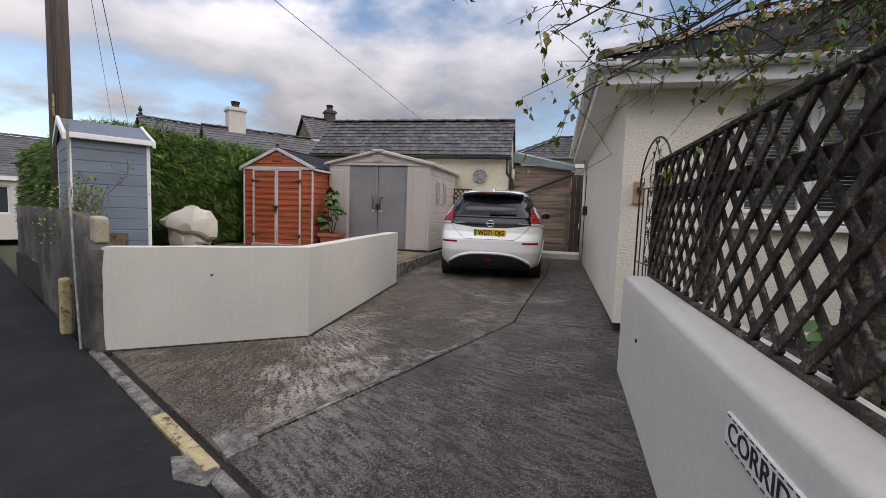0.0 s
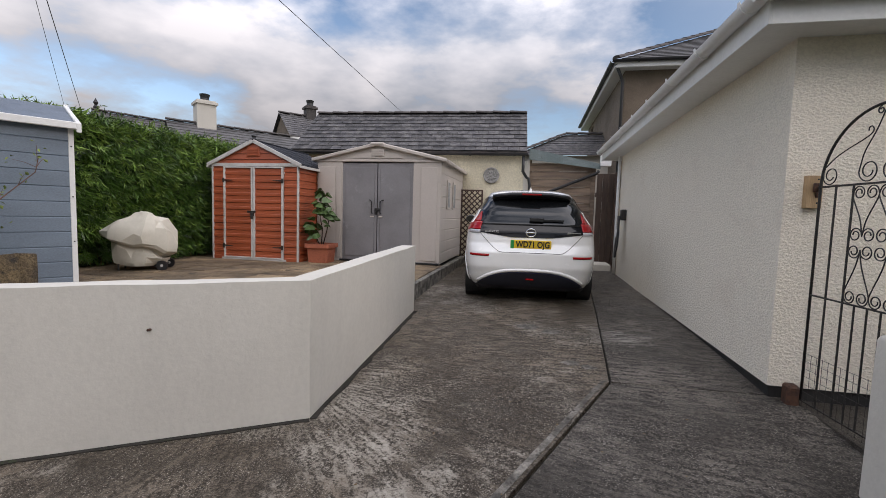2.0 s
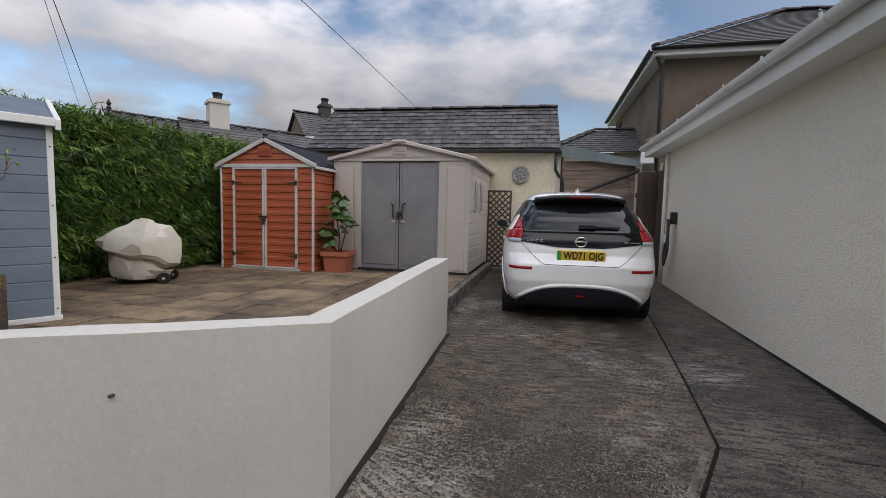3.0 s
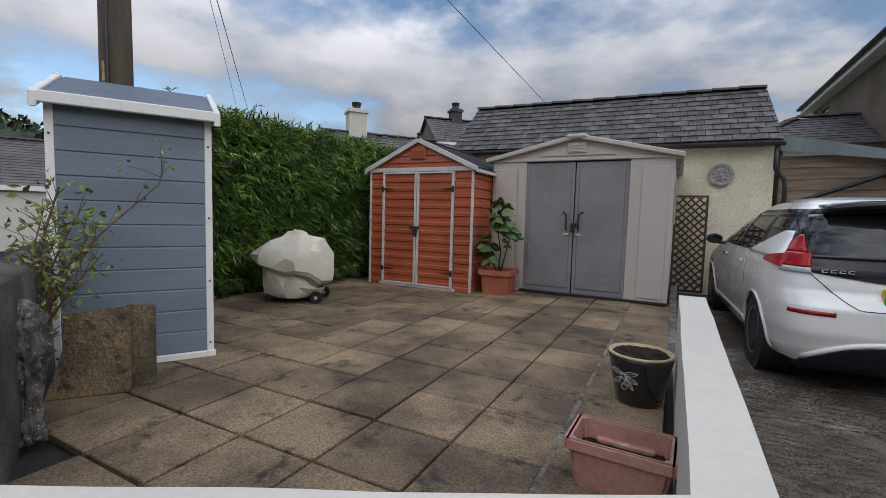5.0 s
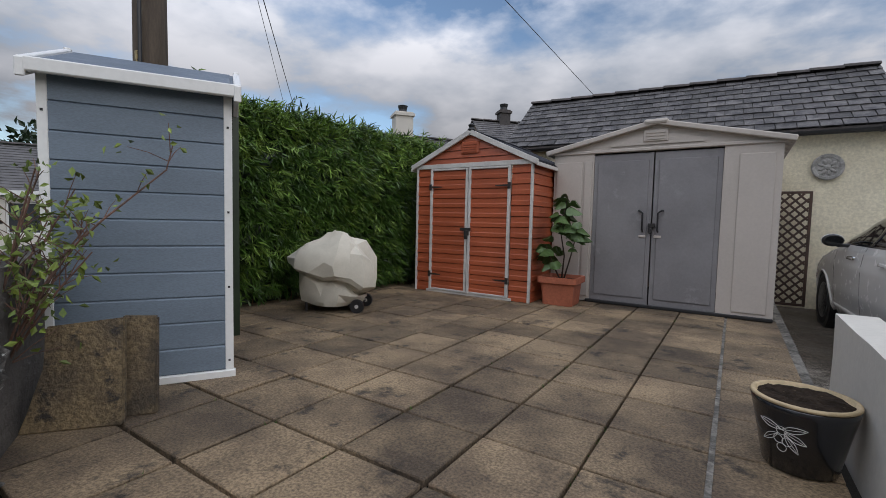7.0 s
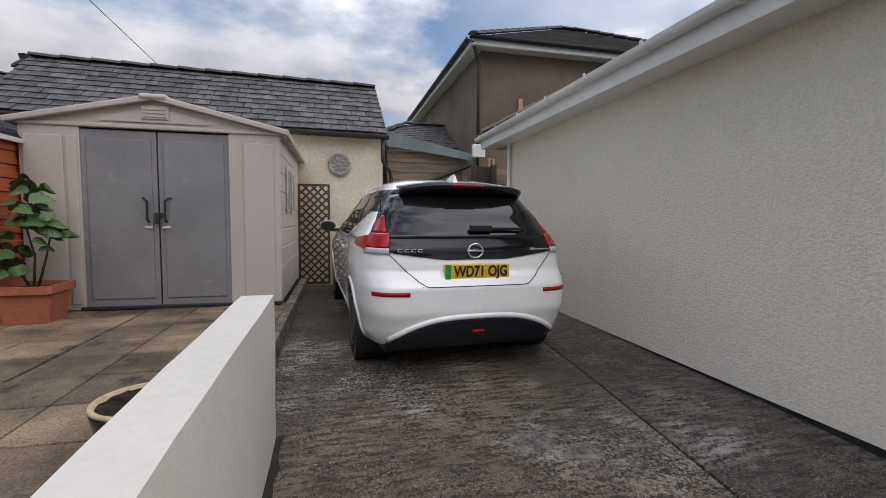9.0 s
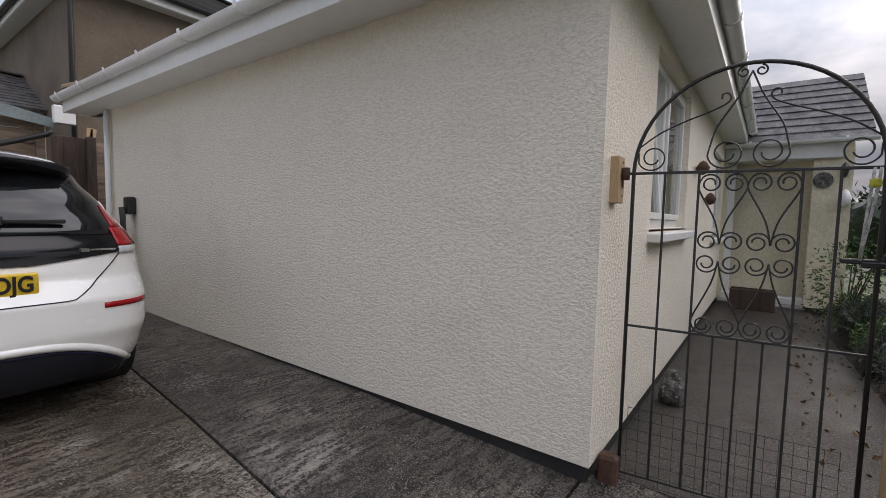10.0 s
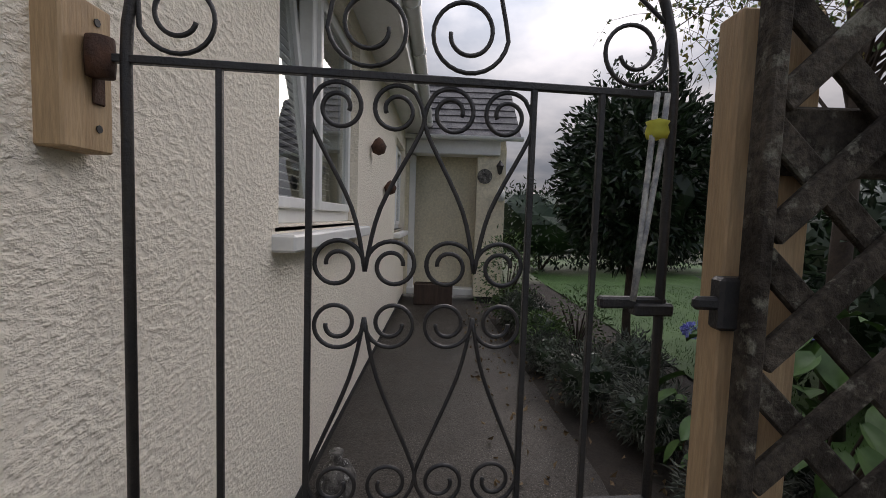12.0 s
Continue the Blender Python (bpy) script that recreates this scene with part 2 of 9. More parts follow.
def thrown_render(name, base, stain):
    """Roughcast: blobs of thrown mortar two to four centimetres across, a little longer than high, lightly stained."""
    m = bpy.data.materials.new(name)
    m.use_nodes = True
    n, l = m.node_tree.nodes, m.node_tree.links
    b = n["Principled BSDF"]
    geo = n.new("ShaderNodeNewGeometry")
    mp = n.new("ShaderNodeMapping")
    mp.inputs["Scale"].default_value = (0.85, 0.85, 1.15)
    l.new(geo.outputs["Position"], mp.inputs[0])

    def noise_at(scale, detail, rgh, dist=0.0):
        t = n.new("ShaderNodeTexNoise")
        t.inputs["Scale"].default_value, t.inputs["Detail"].default_value, t.inputs["Roughness"].default_value, t.inputs["Distortion"].default_value = scale, detail, rgh, dist
        l.new(mp.outputs[0], t.inputs["Vector"])
        return t.outputs["Fac"]

    def ramp(src, lo, hi, a=0.0, c=1.0):
        r = n.new("ShaderNodeMapRange")
        r.interpolation_type = "SMOOTHSTEP"
        r.inputs["From Min"].default_value, r.inputs["From Max"].default_value = lo, hi
        r.inputs["To Min"].default_value, r.inputs["To Max"].default_value = a, c
        l.new(src, r.inputs["Value"])
        return r.outputs[0]
    blob = ramp(noise_at(58.0, 4.0, 0.62), 0.34, 0.7)
    fine = noise_at(130.0, 2.0, 0.5)
    ad = n.new("ShaderNodeMath"); ad.operation = "MULTIPLY_ADD"; ad.inputs[1].default_value = 0.18
    l.new(fine, ad.inputs[0]); l.new(blob, ad.inputs[2])
    x = n.new("ShaderNodeMix"); x.data_type = "RGBA"
    l.new(ramp(noise_at(1.7, 6.0, 0.65), 0.5, 0.74, 0.0, 0.55), x.inputs["Factor"])
    x.inputs["A"].default_value, x.inputs["B"].default_value = (*base, 1), (*stain, 1)
    v = n.new("ShaderNodeVectorMath"); v.operation = "SCALE"
    l.new(x.outputs["Result"], v.inputs[0]); l.new(ramp(blob, 0.0, 0.7, 0.93, 1.02), v.inputs["Scale"])
    l.new(v.outputs[0], b.inputs["Base Color"])
    b.inputs["Roughness"].default_value = 0.85
    bp = n.new("ShaderNodeBump")
    bp.inputs["Strength"].default_value, bp.inputs["Distance"].default_value = 0.7, 0.0075
    l.new(ad.outputs[0], bp.inputs["Height"]); l.new(bp.outputs[0], b.inputs["Normal"])
    return m


M = {}
M["asphalt"] = mat("asphalt", (0.021, 0.022, 0.022), (0.012, 0.013, 0.013), 0.8, 1.2, 90, 0.8, 120, spots=(0.06, 0.06, 0.058), spot_at=0.7, spec=0.25, grain=0.4)
M["concrete_dark"] = rough_surface("dark_concrete", (0.025, 0.021, 0.017), (0.225, 0.198, 0.167), (0.36, 0.335, 0.295), (-6.0, 6.0, 5.5), 0.035, 0.57, 0.024)
M["path"] = rough_surface("damp_path_concrete", (0.022, 0.018, 0.014), (0.085, 0.073, 0.06), (0.24, 0.22, 0.19), None, 0.05, 0.66, 0.01)
M["concrete"] = rough_surface("ribbed_concrete", (0.032, 0.024, 0.016), (0.25, 0.203, 0.152), (0.4, 0.365, 0.31), (-3.0, 5.2, 1.6), 0.04, 0.51, 0.02)
M["mortar"] = mat("pale_mortar", (0.27, 0.25, 0.215), (0.09, 0.082, 0.07), 0.8, 7, 50, 0.8, 60, spots=(0.04, 0.034, 0.026), spot_at=0.56, grain=0.3, bump_dist=0.02)
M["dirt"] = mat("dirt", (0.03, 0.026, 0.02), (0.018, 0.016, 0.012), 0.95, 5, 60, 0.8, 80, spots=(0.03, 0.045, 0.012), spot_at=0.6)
M["slab"] = mat("paving_slab", (0.315, 0.226, 0.134), (0.125, 0.089, 0.056), 0.7, 1.7, 80, 0.8, 90, spots=(0.042, 0.032, 0.022), spot_at=0.57, vary=0.3, bump_dist=0.018, grain=0.42)
M["white_render"] = mat("white_painted_render", (0.63, 0.597, 0.53), (0.59, 0.558, 0.495), 0.8, 0.9, 30, 0.25, 45, bump_dist=0.008, streak=0.1, grain=0.03)
M["roughcast"] = thrown_render("cream_roughcast", (0.89, 0.82, 0.69), (0.8, 0.715, 0.59))
M["cream_smooth"] = mat("cream_render", (0.72, 0.66, 0.5), (0.64, 0.58, 0.43), 0.85, 1.4, 30, 0.5, 40, streak=0.2)
M["black_plinth"] = mat("black_bitumen_paint", (0.02, 0.02, 0.02), (0.035, 0.034, 0.032), 0.6, 3, 40, 0.4, 50)
M["stone_wall"] = mat("dark_mossy_render", (0.13, 0.115, 0.1), (0.045, 0.041, 0.035), 0.9, 2.0, 40, 0.9, 30, spots=(0.035, 0.04, 0.018), spot_at=0.58, bump_dist=0.02)
M["upvc"] = mat("white_plastic", (0.8, 0.8, 0.78), (0.76, 0.76, 0.735), 0.35, 1.5, 30, 0.05, 60, streak=0.12, grain=0.03)
M["slate"] = mat("slate", (0.12, 0.113, 0.11), (0.05, 0.047, 0.05), 0.6, 6, 50, 0.7, 60, vary=0.4, grain=0.3, bump_dist=0.015, spots=(0.17, 0.16, 0.13), spot_at=0.7)
M["tile"] = mat("grey_concrete_tile", (0.13, 0.125, 0.125), (0.085, 0.082, 0.082), 0.7, 1.5, 40, 0.4, 60, spots=(0.2, 0.18, 0.1), spot_at=0.7)
M["ridge_tile"] = mat("mossy_ridge_tile", (0.22, 0.16, 0.1), (0.13, 0.1, 0.06), 0.85, 3, 40, 0.7, 50, spots=(0.33, 0.28, 0.12), spot_at=0.62)
M["dark_ridge"] = mat("dark_ridge_tile", (0.09, 0.075, 0.07), (0.055, 0.05, 0.048), 0.8, 3, 40, 0.5, 50)
M["pebbledash"] = mat("brown_pebbledash", (0.2, 0.155, 0.115), (0.14, 0.11, 0.08), 0.9, 0.8, 50, 0.9, 90, spots=(0.26, 0.22, 0.17), spot_at=0.66, bump_dist=0.015)
M["black_metal"] = mat("black_painted_iron", (0.018, 0.017, 0.017), (0.03, 0.026, 0.023), 0.45, 20, 90, 0.3, 150, spots=(0.05, 0.025, 0.016), spot_at=0.7)
M["black_plastic"] = plain("black_plastic", (0.02, 0.02, 0.021), 0.45)
M["trellis_wood"] = mat("lichened_dark_timber", (0.08, 0.066, 0.05), (0.03, 0.024, 0.018), 0.85, 6, 70, 0.8, 60, spots=(0.2, 0.19, 0.145), spot_at=0.55, spec=0.2, grain=0.4, bump_dist=0.01)
M["brown_trellis"] = mat("brown_stained_timber", (0.075, 0.042, 0.03), (0.05, 0.03, 0.022), 0.75, 6, 60, 0.4, 60)
M["new_timber"] = mat("planed_pine", (0.52, 0.36, 0.2), (0.42, 0.28, 0.15), 0.6, 4, 30, 0.3, 40, stretch=(6, 6, 0.6), spots=(0.3, 0.17, 0.08), spot_at=0.7)
M["grey_boards"] = mat("weathered_boards", (0.27, 0.2, 0.145), (0.17, 0.125, 0.095), 0.85, 3, 40, 0.6, 50, stretch=(0.6, 6, 6), vary=0.18, spots=(0.34, 0.27, 0.2), spot_at=0.64)
M["brown_boards"] = mat("brown_gate_boards", (0.085, 0.055, 0.04), (0.055, 0.036, 0.028), 0.8, 4, 40, 0.5, 50, stretch=(6, 6, 0.6), vary=0.15)
M["blue_panel"] = mat("grey_blue_plastic", (0.17, 0.215, 0.265), (0.15, 0.19, 0.235), 0.5, 1.3, 60, 0.25, 140, stretch=(1, 1, 4), bump_dist=0.004, vary=0.03)
M["blue_roof"] = mat("slate_blue_plastic", (0.13, 0.16, 0.2), (0.11, 0.135, 0.17), 0.5, 2, 60, 0.15, 120)
M["red_panel"] = mat("terracotta_plastic", (0.42, 0.1, 0.04), (0.34, 0.08, 0.032), 0.42, 1.5, 40, 0.12, 80, spots=(0.48, 0.17, 0.095), spot_at=0.68, grain=0.06)
M["aluminium"] = mat("silver_frame", (0.62, 0.6, 0.57), (0.52, 0.5, 0.47), 0.45, 4, 40, 0.1, 80, grain=0.05)
M["beige_panel"] = mat("taupe_plastic", (0.53, 0.475, 0.425), (0.49, 0.44, 0.392), 0.6, 0.8, 40, 0.12, 90, streak=0.08, grain=0.03)
M["grey_door"] = mat("mid_grey_plastic", (0.21, 0.2, 0.205), (0.25, 0.24, 0.245), 0.5, 1.6, 40, 0.12, 100, spots=(0.29, 0.28, 0.285), spot_at=0.6, grain=0.04)
M["car_white"] = mat("white_car_paint", (0.88, 0.87, 0.84), (0.86, 0.85, 0.82), 0.25, bump=0, coat=1.0, fine=0.5)
M["car_black"] = mat("gloss_black_paint", (0.006, 0.006, 0.008), (0.008, 0.008, 0.01), 0.12, bump=0, coat=0.2, spec=0.3)
M["car_trim"] = plain("dark_blue_black_trim", (0.012, 0.013, 0.022), 0.5)
M["blue_trim"] = plain("dark_blue_trim", (0.012, 0.014, 0.06), 0.35, coat=0.3)
M["tyre"] = mat("tyre_rubber", (0.02, 0.02, 0.02), (0.03, 0.03, 0.03), 0.85, 6, 60, 0.3, 60)
M["alloy"] = plain("alloy_wheel", (0.35, 0.36, 0.37), 0.35, metal=0.8)
M["chrome"] = plain("chrome", (0.75, 0.76, 0.78), 0.15, metal=1.0)
M["glass_dark"] = emission_free_glass("tinted_glass", (0.008, 0.009, 0.01), 0.03)
M["frosted"] = plain("frosted_plastic_pane", (0.36, 0.37, 0.37), 0.25)
M["glass"] = emission_free_glass("window_glass", (0.05, 0.055, 0.06), 0.02)
M["red_lens"] = plain("red_lamp_lens", (0.36, 0.004, 0.006), 0.2, coat=0.25, spec=0.3)
M["clear_lens"] = plain("clear_lamp_lens", (0.5, 0.5, 0.52), 0.12, coat=1.0)
M["plate_yellow"] = plain("yellow_plate", (0.75, 0.5, 0.03), 0.4)
M["plate_green"] = plain("green_band", (0.02, 0.33, 0.08), 0.4)
M["black_ink"] = plain("black_letters", (0.012, 0.012, 0.012), 0.5)
M["terracotta"] = mat("terracotta_plastic_pot", (0.42, 0.13, 0.07), (0.36, 0.11, 0.06), 0.55, 4, 40, 0.15, 60)
M["faded_terracotta"] = mat("faded_terracotta", (0.46, 0.24, 0.19), (0.4, 0.2, 0.15), 0.65, 4, 40, 0.25, 60, spots=(0.55, 0.38, 0.33), spot_at=0.62)
M["soil"] = mat("potting_soil", (0.07, 0.05, 0.036), (0.03, 0.022, 0.016), 0.95, 14, 70, 1.0, 90, spots=(0.2, 0.15, 0.1), spot_at=0.62, bump_dist=0.03, spec=0.1)
M["black_glaze"] = plain("black_glaze", (0.012, 0.012, 0.014), 0.22, coat=0.6)
M["cream_clay"] = mat("cream_clay", (0.55, 0.42, 0.25), (0.46, 0.35, 0.2), 0.7, 8, 40, 0.2, 60)
M["fabric"] = mat("stone_coloured_cover", (0.62, 0.575, 0.48), (0.55, 0.51, 0.42), 0.7, 4, 60, 0.1, 14, grain=0.03)
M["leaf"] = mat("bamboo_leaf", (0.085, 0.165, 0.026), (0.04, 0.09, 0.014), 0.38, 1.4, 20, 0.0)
# paler copy of the leaf, for the hedge's highlights and its shoots
M["leaf_light"] = mat("bamboo_leaf_highlight", (0.2, 0.31, 0.055), (0.13, 0.22, 0.04), 0.5, 1.4, 20, 0.0)
# evergreen leaves, and the cores whose dark colour stands for shade inside foliage
M["leaf_dark"] = mat("evergreen_leaf_and_shaded_core", (0.022, 0.045, 0.016), (0.013, 0.028, 0.011), 0.4, 3, 20, 0.0)
M["leaf_fig"] = mat("fig_leaf", (0.1, 0.17, 0.05), (0.065, 0.12, 0.03), 0.45, 6, 30, 0.0)
M["leaf_hydrangea"] = mat("hydrangea_leaf", (0.085, 0.18, 0.035), (0.055, 0.12, 0.025), 0.5, 4, 30, 0.0)
M["leaf_grey"] = mat("lavender_leaf", (0.1, 0.11, 0.085), (0.055, 0.065, 0.048), 0.7, 5, 30, 0.0)
M["leaf_autumn"] = mat("birch_leaf", (0.15, 0.17, 0.035), (0.27, 0.2, 0.04), 0.5, 9, 30, 0.0)
M["blue_flower"] = plain("blue_petals", (0.22, 0.24, 0.6), 0.7)
M["twig"] = mat("twig_bark", (0.07, 0.05, 0.035), (0.045, 0.032, 0.024), 0.85, 12, 60, 0.4, 80)
M["red_twig"] = mat("reddish_twig", (0.16, 0.085, 0.06), (0.09, 0.055, 0.04), 0.8, 12, 60, 0.3, 80)
M["leaf_shrub"] = mat("yellow_green_leaf", (0.2, 0.26, 0.05), (0.11, 0.16, 0.035), 0.5, 6, 30, 0.0)
M["dry_stalk"] = mat("dry_stalk", (0.22, 0.15, 0.075), (0.14, 0.09, 0.045), 0.85, 12, 60, 0.3, 80)
M["lawn"] = mat("lawn_grass", (0.042, 0.1, 0.014), (0.03, 0.075, 0.01), 0.8, 2, 60, 0.6, 120)
M["earth"] = mat("flower_bed_earth", (0.04, 0.03, 0.022), (0.025, 0.02, 0.015), 0.95, 4, 60, 0.9, 60, spots=(0.09, 0.065, 0.035), spot_at=0.64)
M["field"] = mat("rough_grass", (0.07, 0.085, 0.035), (0.05, 0.06, 0.03), 0.9, 0.05, 2, 0.3, 8)
M["pole_wood"] = mat("creosoted_pole", (0.13, 0.1, 0.075), (0.08, 0.062, 0.048), 0.85, 2, 40, 0.6, 30, stretch=(5, 5, 0.5), spots=(0.19, 0.17, 0.13), spot_at=0.64)
M["yellow_paint"] = mat("flaking_yellow_paint", (0.5, 0.42, 0.22), (0.38, 0.3, 0.15), 0.75, 6, 50, 0.6, 50, spots=(0.07, 0.055, 0.04), spot_at=0.53)
M["old_stone"] = mat("mottled_old_slab", (0.22, 0.16, 0.085), (0.085, 0.066, 0.045), 0.9, 3.2, 60, 0.9, 60, spots=(0.04, 0.034, 0.028), spot_at=0.54, bump_dist=0.015, grain=0.35)
M["grey_stone"] = mat("lichened_grey_stone", (0.19, 0.178, 0.16), (0.045, 0.041, 0.037), 0.9, 14, 60, 0.9, 60, spots=(0.5, 0.5, 0.46), spot_at=0.57, bump_dist=0.015)
M["plaque_stone"] = mat("pale_grey_cast_stone", (0.36, 0.35, 0.33), (0.22, 0.215, 0.2), 0.9, 14, 60, 0.6, 60, spots=(0.14, 0.135, 0.125), spot_at=0.6, bump_dist=0.01)
M["pale_stone"] = mat("pale_stone", (0.4, 0.35, 0.26), (0.3, 0.26, 0.19), 0.85, 5, 50, 0.4, 50)
M["green_metal"] = mat("grey_green_sheet_metal", (0.15, 0.19, 0.19), (0.2, 0.24, 0.24), 0.3, 2, 30, 0.1, 30)
M["rope"] = mat("white_rope", (0.6, 0.58, 0.52), (0.3, 0.3, 0.3), 0.8, 60, 90, 0.4, 150)
M["yellow_rope"] = plain("yellow_cord", (0.55, 0.52, 0.06), 0.7)
M["rust"] = mat("rusty_iron", (0.1, 0.045, 0.025), (0.06, 0.03, 0.02), 0.8, 30, 80, 0.5, 120)
M["sign_white"] = plain("white_sign", (0.78, 0.78, 0.75), 0.35)
M["curtain"] = plain("grey_blind", (0.22, 0.22, 0.22), 0.8)


# ---------- mesh helpers ----------
def add_box(bm, x0, x1, y0, y1, z0, z1, bevel=0.0, m=None, segs=1):
    vs = [bm.verts.new(Vector(p)) for p in ((x0, y0, z0), (x1, y0, z0), (x1, y1, z0), (x0, y1, z0), (x0, y0, z1), (x1, y0, z1), (x1, y1, z1), (x0, y1, z1))]
    fs = [bm.faces.new([vs[i] for i in q]) for q in ((3, 2, 1, 0), (4, 5, 6, 7), (0, 1, 5, 4), (1, 2, 6, 5), (2, 3, 7, 6), (3, 0, 4, 7))]
    if bevel:
        es = {e for f in fs for e in f.edges}
        r = bmesh.ops.bevel(bm, geom=list(es), offset=bevel, segments=segs, affect="EDGES", profile=0.5)
        vs = list({v for f in r["faces"] for v in f.verts} | {v for v in vs if v.is_valid})
    if m is not None:
        for v in vs:
            v.co = m @ v.co
    return vs


def boxes(*args, **kw):
    bm = bmesh.new()
    for a in args:
        add_box(bm, *a, **kw)
    return bm


def prism(poly, z0, z1, bevel=0.0, segs=2):
    """A solid over a plan polygon (counter-clockwise)."""
    bm = bmesh.new()
    lo = [bm.verts.new((x, y, z0)) for x, y in poly]
    hi = [bm.verts.new((x, y, z1)) for x, y in poly]
    n = len(poly)
    bm.faces.new(lo[::-1])
    top = bm.faces.new(hi)
    for i in range(n):
        bm.faces.new((lo[i], lo[(i + 1) % n], hi[(i + 1) % n], hi[i]))
    if bevel:
        bmesh.ops.bevel(bm, geom=list(top.edges), offset=bevel, segments=segs, affect="EDGES", profile=0.5)
    return bm


def add_tube(bm, pts, r, n=8, r1=None, cap=True):
    """A round bar along a line of points, from radius r to r1."""
    pts = [Vector(p) for p in pts]
    r1 = r if r1 is None else r1
    rings = []
    side = None
    for i, p in enumerate(pts):
        d = (pts[min(i + 1, len(pts) - 1)] - pts[max(i - 1, 0)]).normalized()
        if side is None:
            side = d.orthogonal().normalized()
        side = (side - d * side.dot(d)).normalized()
        up = d.cross(side)
        rr = r + (r1 - r) * i / max(1, len(pts) - 1)
        rings.append([bm.verts.new(p + rr * (math.cos(a) * side + math.sin(a) * up)) for a in [2 * math.pi * k / n for k in range(n)]])
    for a, b in zip(rings, rings[1:]):
        for k in range(n):
            bm.faces.new((a[k], a[(k + 1) % n], b[(k + 1) % n], b[k]))
    if cap:
        bm.faces.new(rings[0][::-1])
        bm.faces.new(rings[-1])


def tube(pts, r, n=8, r1=None):
    bm = bmesh.new()
    add_tube(bm, pts, r, n, r1)
    return bm


def lathe(profile, n=28, m=None):
    """Turned solid from (radius, z) points."""
    bm = bmesh.new()
    rings = [[bm.verts.new((r * math.cos(2 * math.pi * k / n), r * math.sin(2 * math.pi * k / n), z)) for k in range(n)] for r, z in profile]
    for a, b in zip(rings, rings[1:]):
        for k in range(n):
            bm.faces.new((a[k], a[(k + 1) % n], b[(k + 1) % n], b[k]))
    if profile[0][0] > 1e-4:
        bm.faces.new(rings[0][::-1])
    if profile[-1][0] > 1e-4:
        bm.faces.new(rings[-1])
    bmesh.ops.remove_doubles(bm, verts=bm.verts, dist=1e-5)
    if m is not None:
        bmesh.ops.transform(bm, matrix=m, verts=bm.verts)
    return bm


def part(name, bm, material, parent=None, label="", smooth=False, kind=""):
    me = bpy.data.meshes.new(name)
    bmesh.ops.recalc_face_normals(bm, faces=bm.faces)
    bm.to_mesh(me)
    bm.free()
    if smooth:
        for p in me.polygons:
            p.use_smooth = True
    me.materials.append(material)
    ob = new(name, me)
    if parent:
        ob.parent = parent
    return tagged(ob, label, kind=kind)


def share(name, me, parent, m):
    """A further piece on a mesh already made."""
    ob = new(name, me)
    ob.parent = parent
    ob.matrix_basis = m
    return ob


def thing(name, m, label, category, group="", kind=""):
    ob = new(name)
    ob.empty_display_size = 0.1
    ob.matrix_basis = m
    return tagged(ob, label, category, group, kind)


def structure(name, bm, material, label="", smooth=False):
    ob = part(name, bm, material, smooth=smooth)
    return tagged(ob, label, kind="structure")


def auto_smooth(ob, angle=40):
    me = ob.data
    for p in me.polygons:
        p.use_smooth = True
    bm = bmesh.new(); bm.from_mesh(me)
    for e in bm.edges:
        e.smooth = not (len(e.link_faces) == 2 and e.calc_face_angle(0) > radians(angle))
    bm.to_mesh(me); bm.free()
    return ob


def wall_with_holes(w, h, t, holes):
    """A wall in its own frame: along x, thickness y 0..t, height z; holes are (x0, x1, z0, z1)."""
    xs = sorted({0, w, *[v for q in holes for v in q[:2]]})
    zs = sorted({0, h, *[v for q in holes for v in q[2:]]})
    bm = bmesh.new()
    solid = {}
    for i in range(len(xs) - 1):
        for j in range(len(zs) - 1):
            cx, cz = (xs[i] + xs[i + 1]) / 2, (zs[j] + zs[j + 1]) / 2
            solid[i, j] = not any(a < cx < b and c < cz < d for a, b, c, d in holes)
    vert = {}

    def v(i, j, k):
        if (i, j, k) not in vert:
            vert[i, j, k] = bm.verts.new((xs[i], t * k, zs[j]))
        return vert[i, j, k]
    for (i, j), s in solid.items():
        if not s:
            continue
        bm.faces.new((v(i, j, 0), v(i + 1, j, 0), v(i + 1, j + 1, 0), v(i, j + 1, 0)))
        bm.faces.new((v(i, j + 1, 1), v(i + 1, j + 1, 1), v(i + 1, j, 1), v(i, j, 1)))
        for di, dj, a, b in ((-1, 0, (i, j), (i, j + 1)), (1, 0, (i + 1, j), (i + 1, j + 1)), (0, -1, (i, j), (i + 1, j)), (0, 1, (i, j + 1), (i + 1, j + 1))):
            if not solid.get((i + di, j + dj), False):
                bm.faces.new((v(*a, 0), v(*b, 0), v(*b, 1), v(*a, 1)))
    return bm


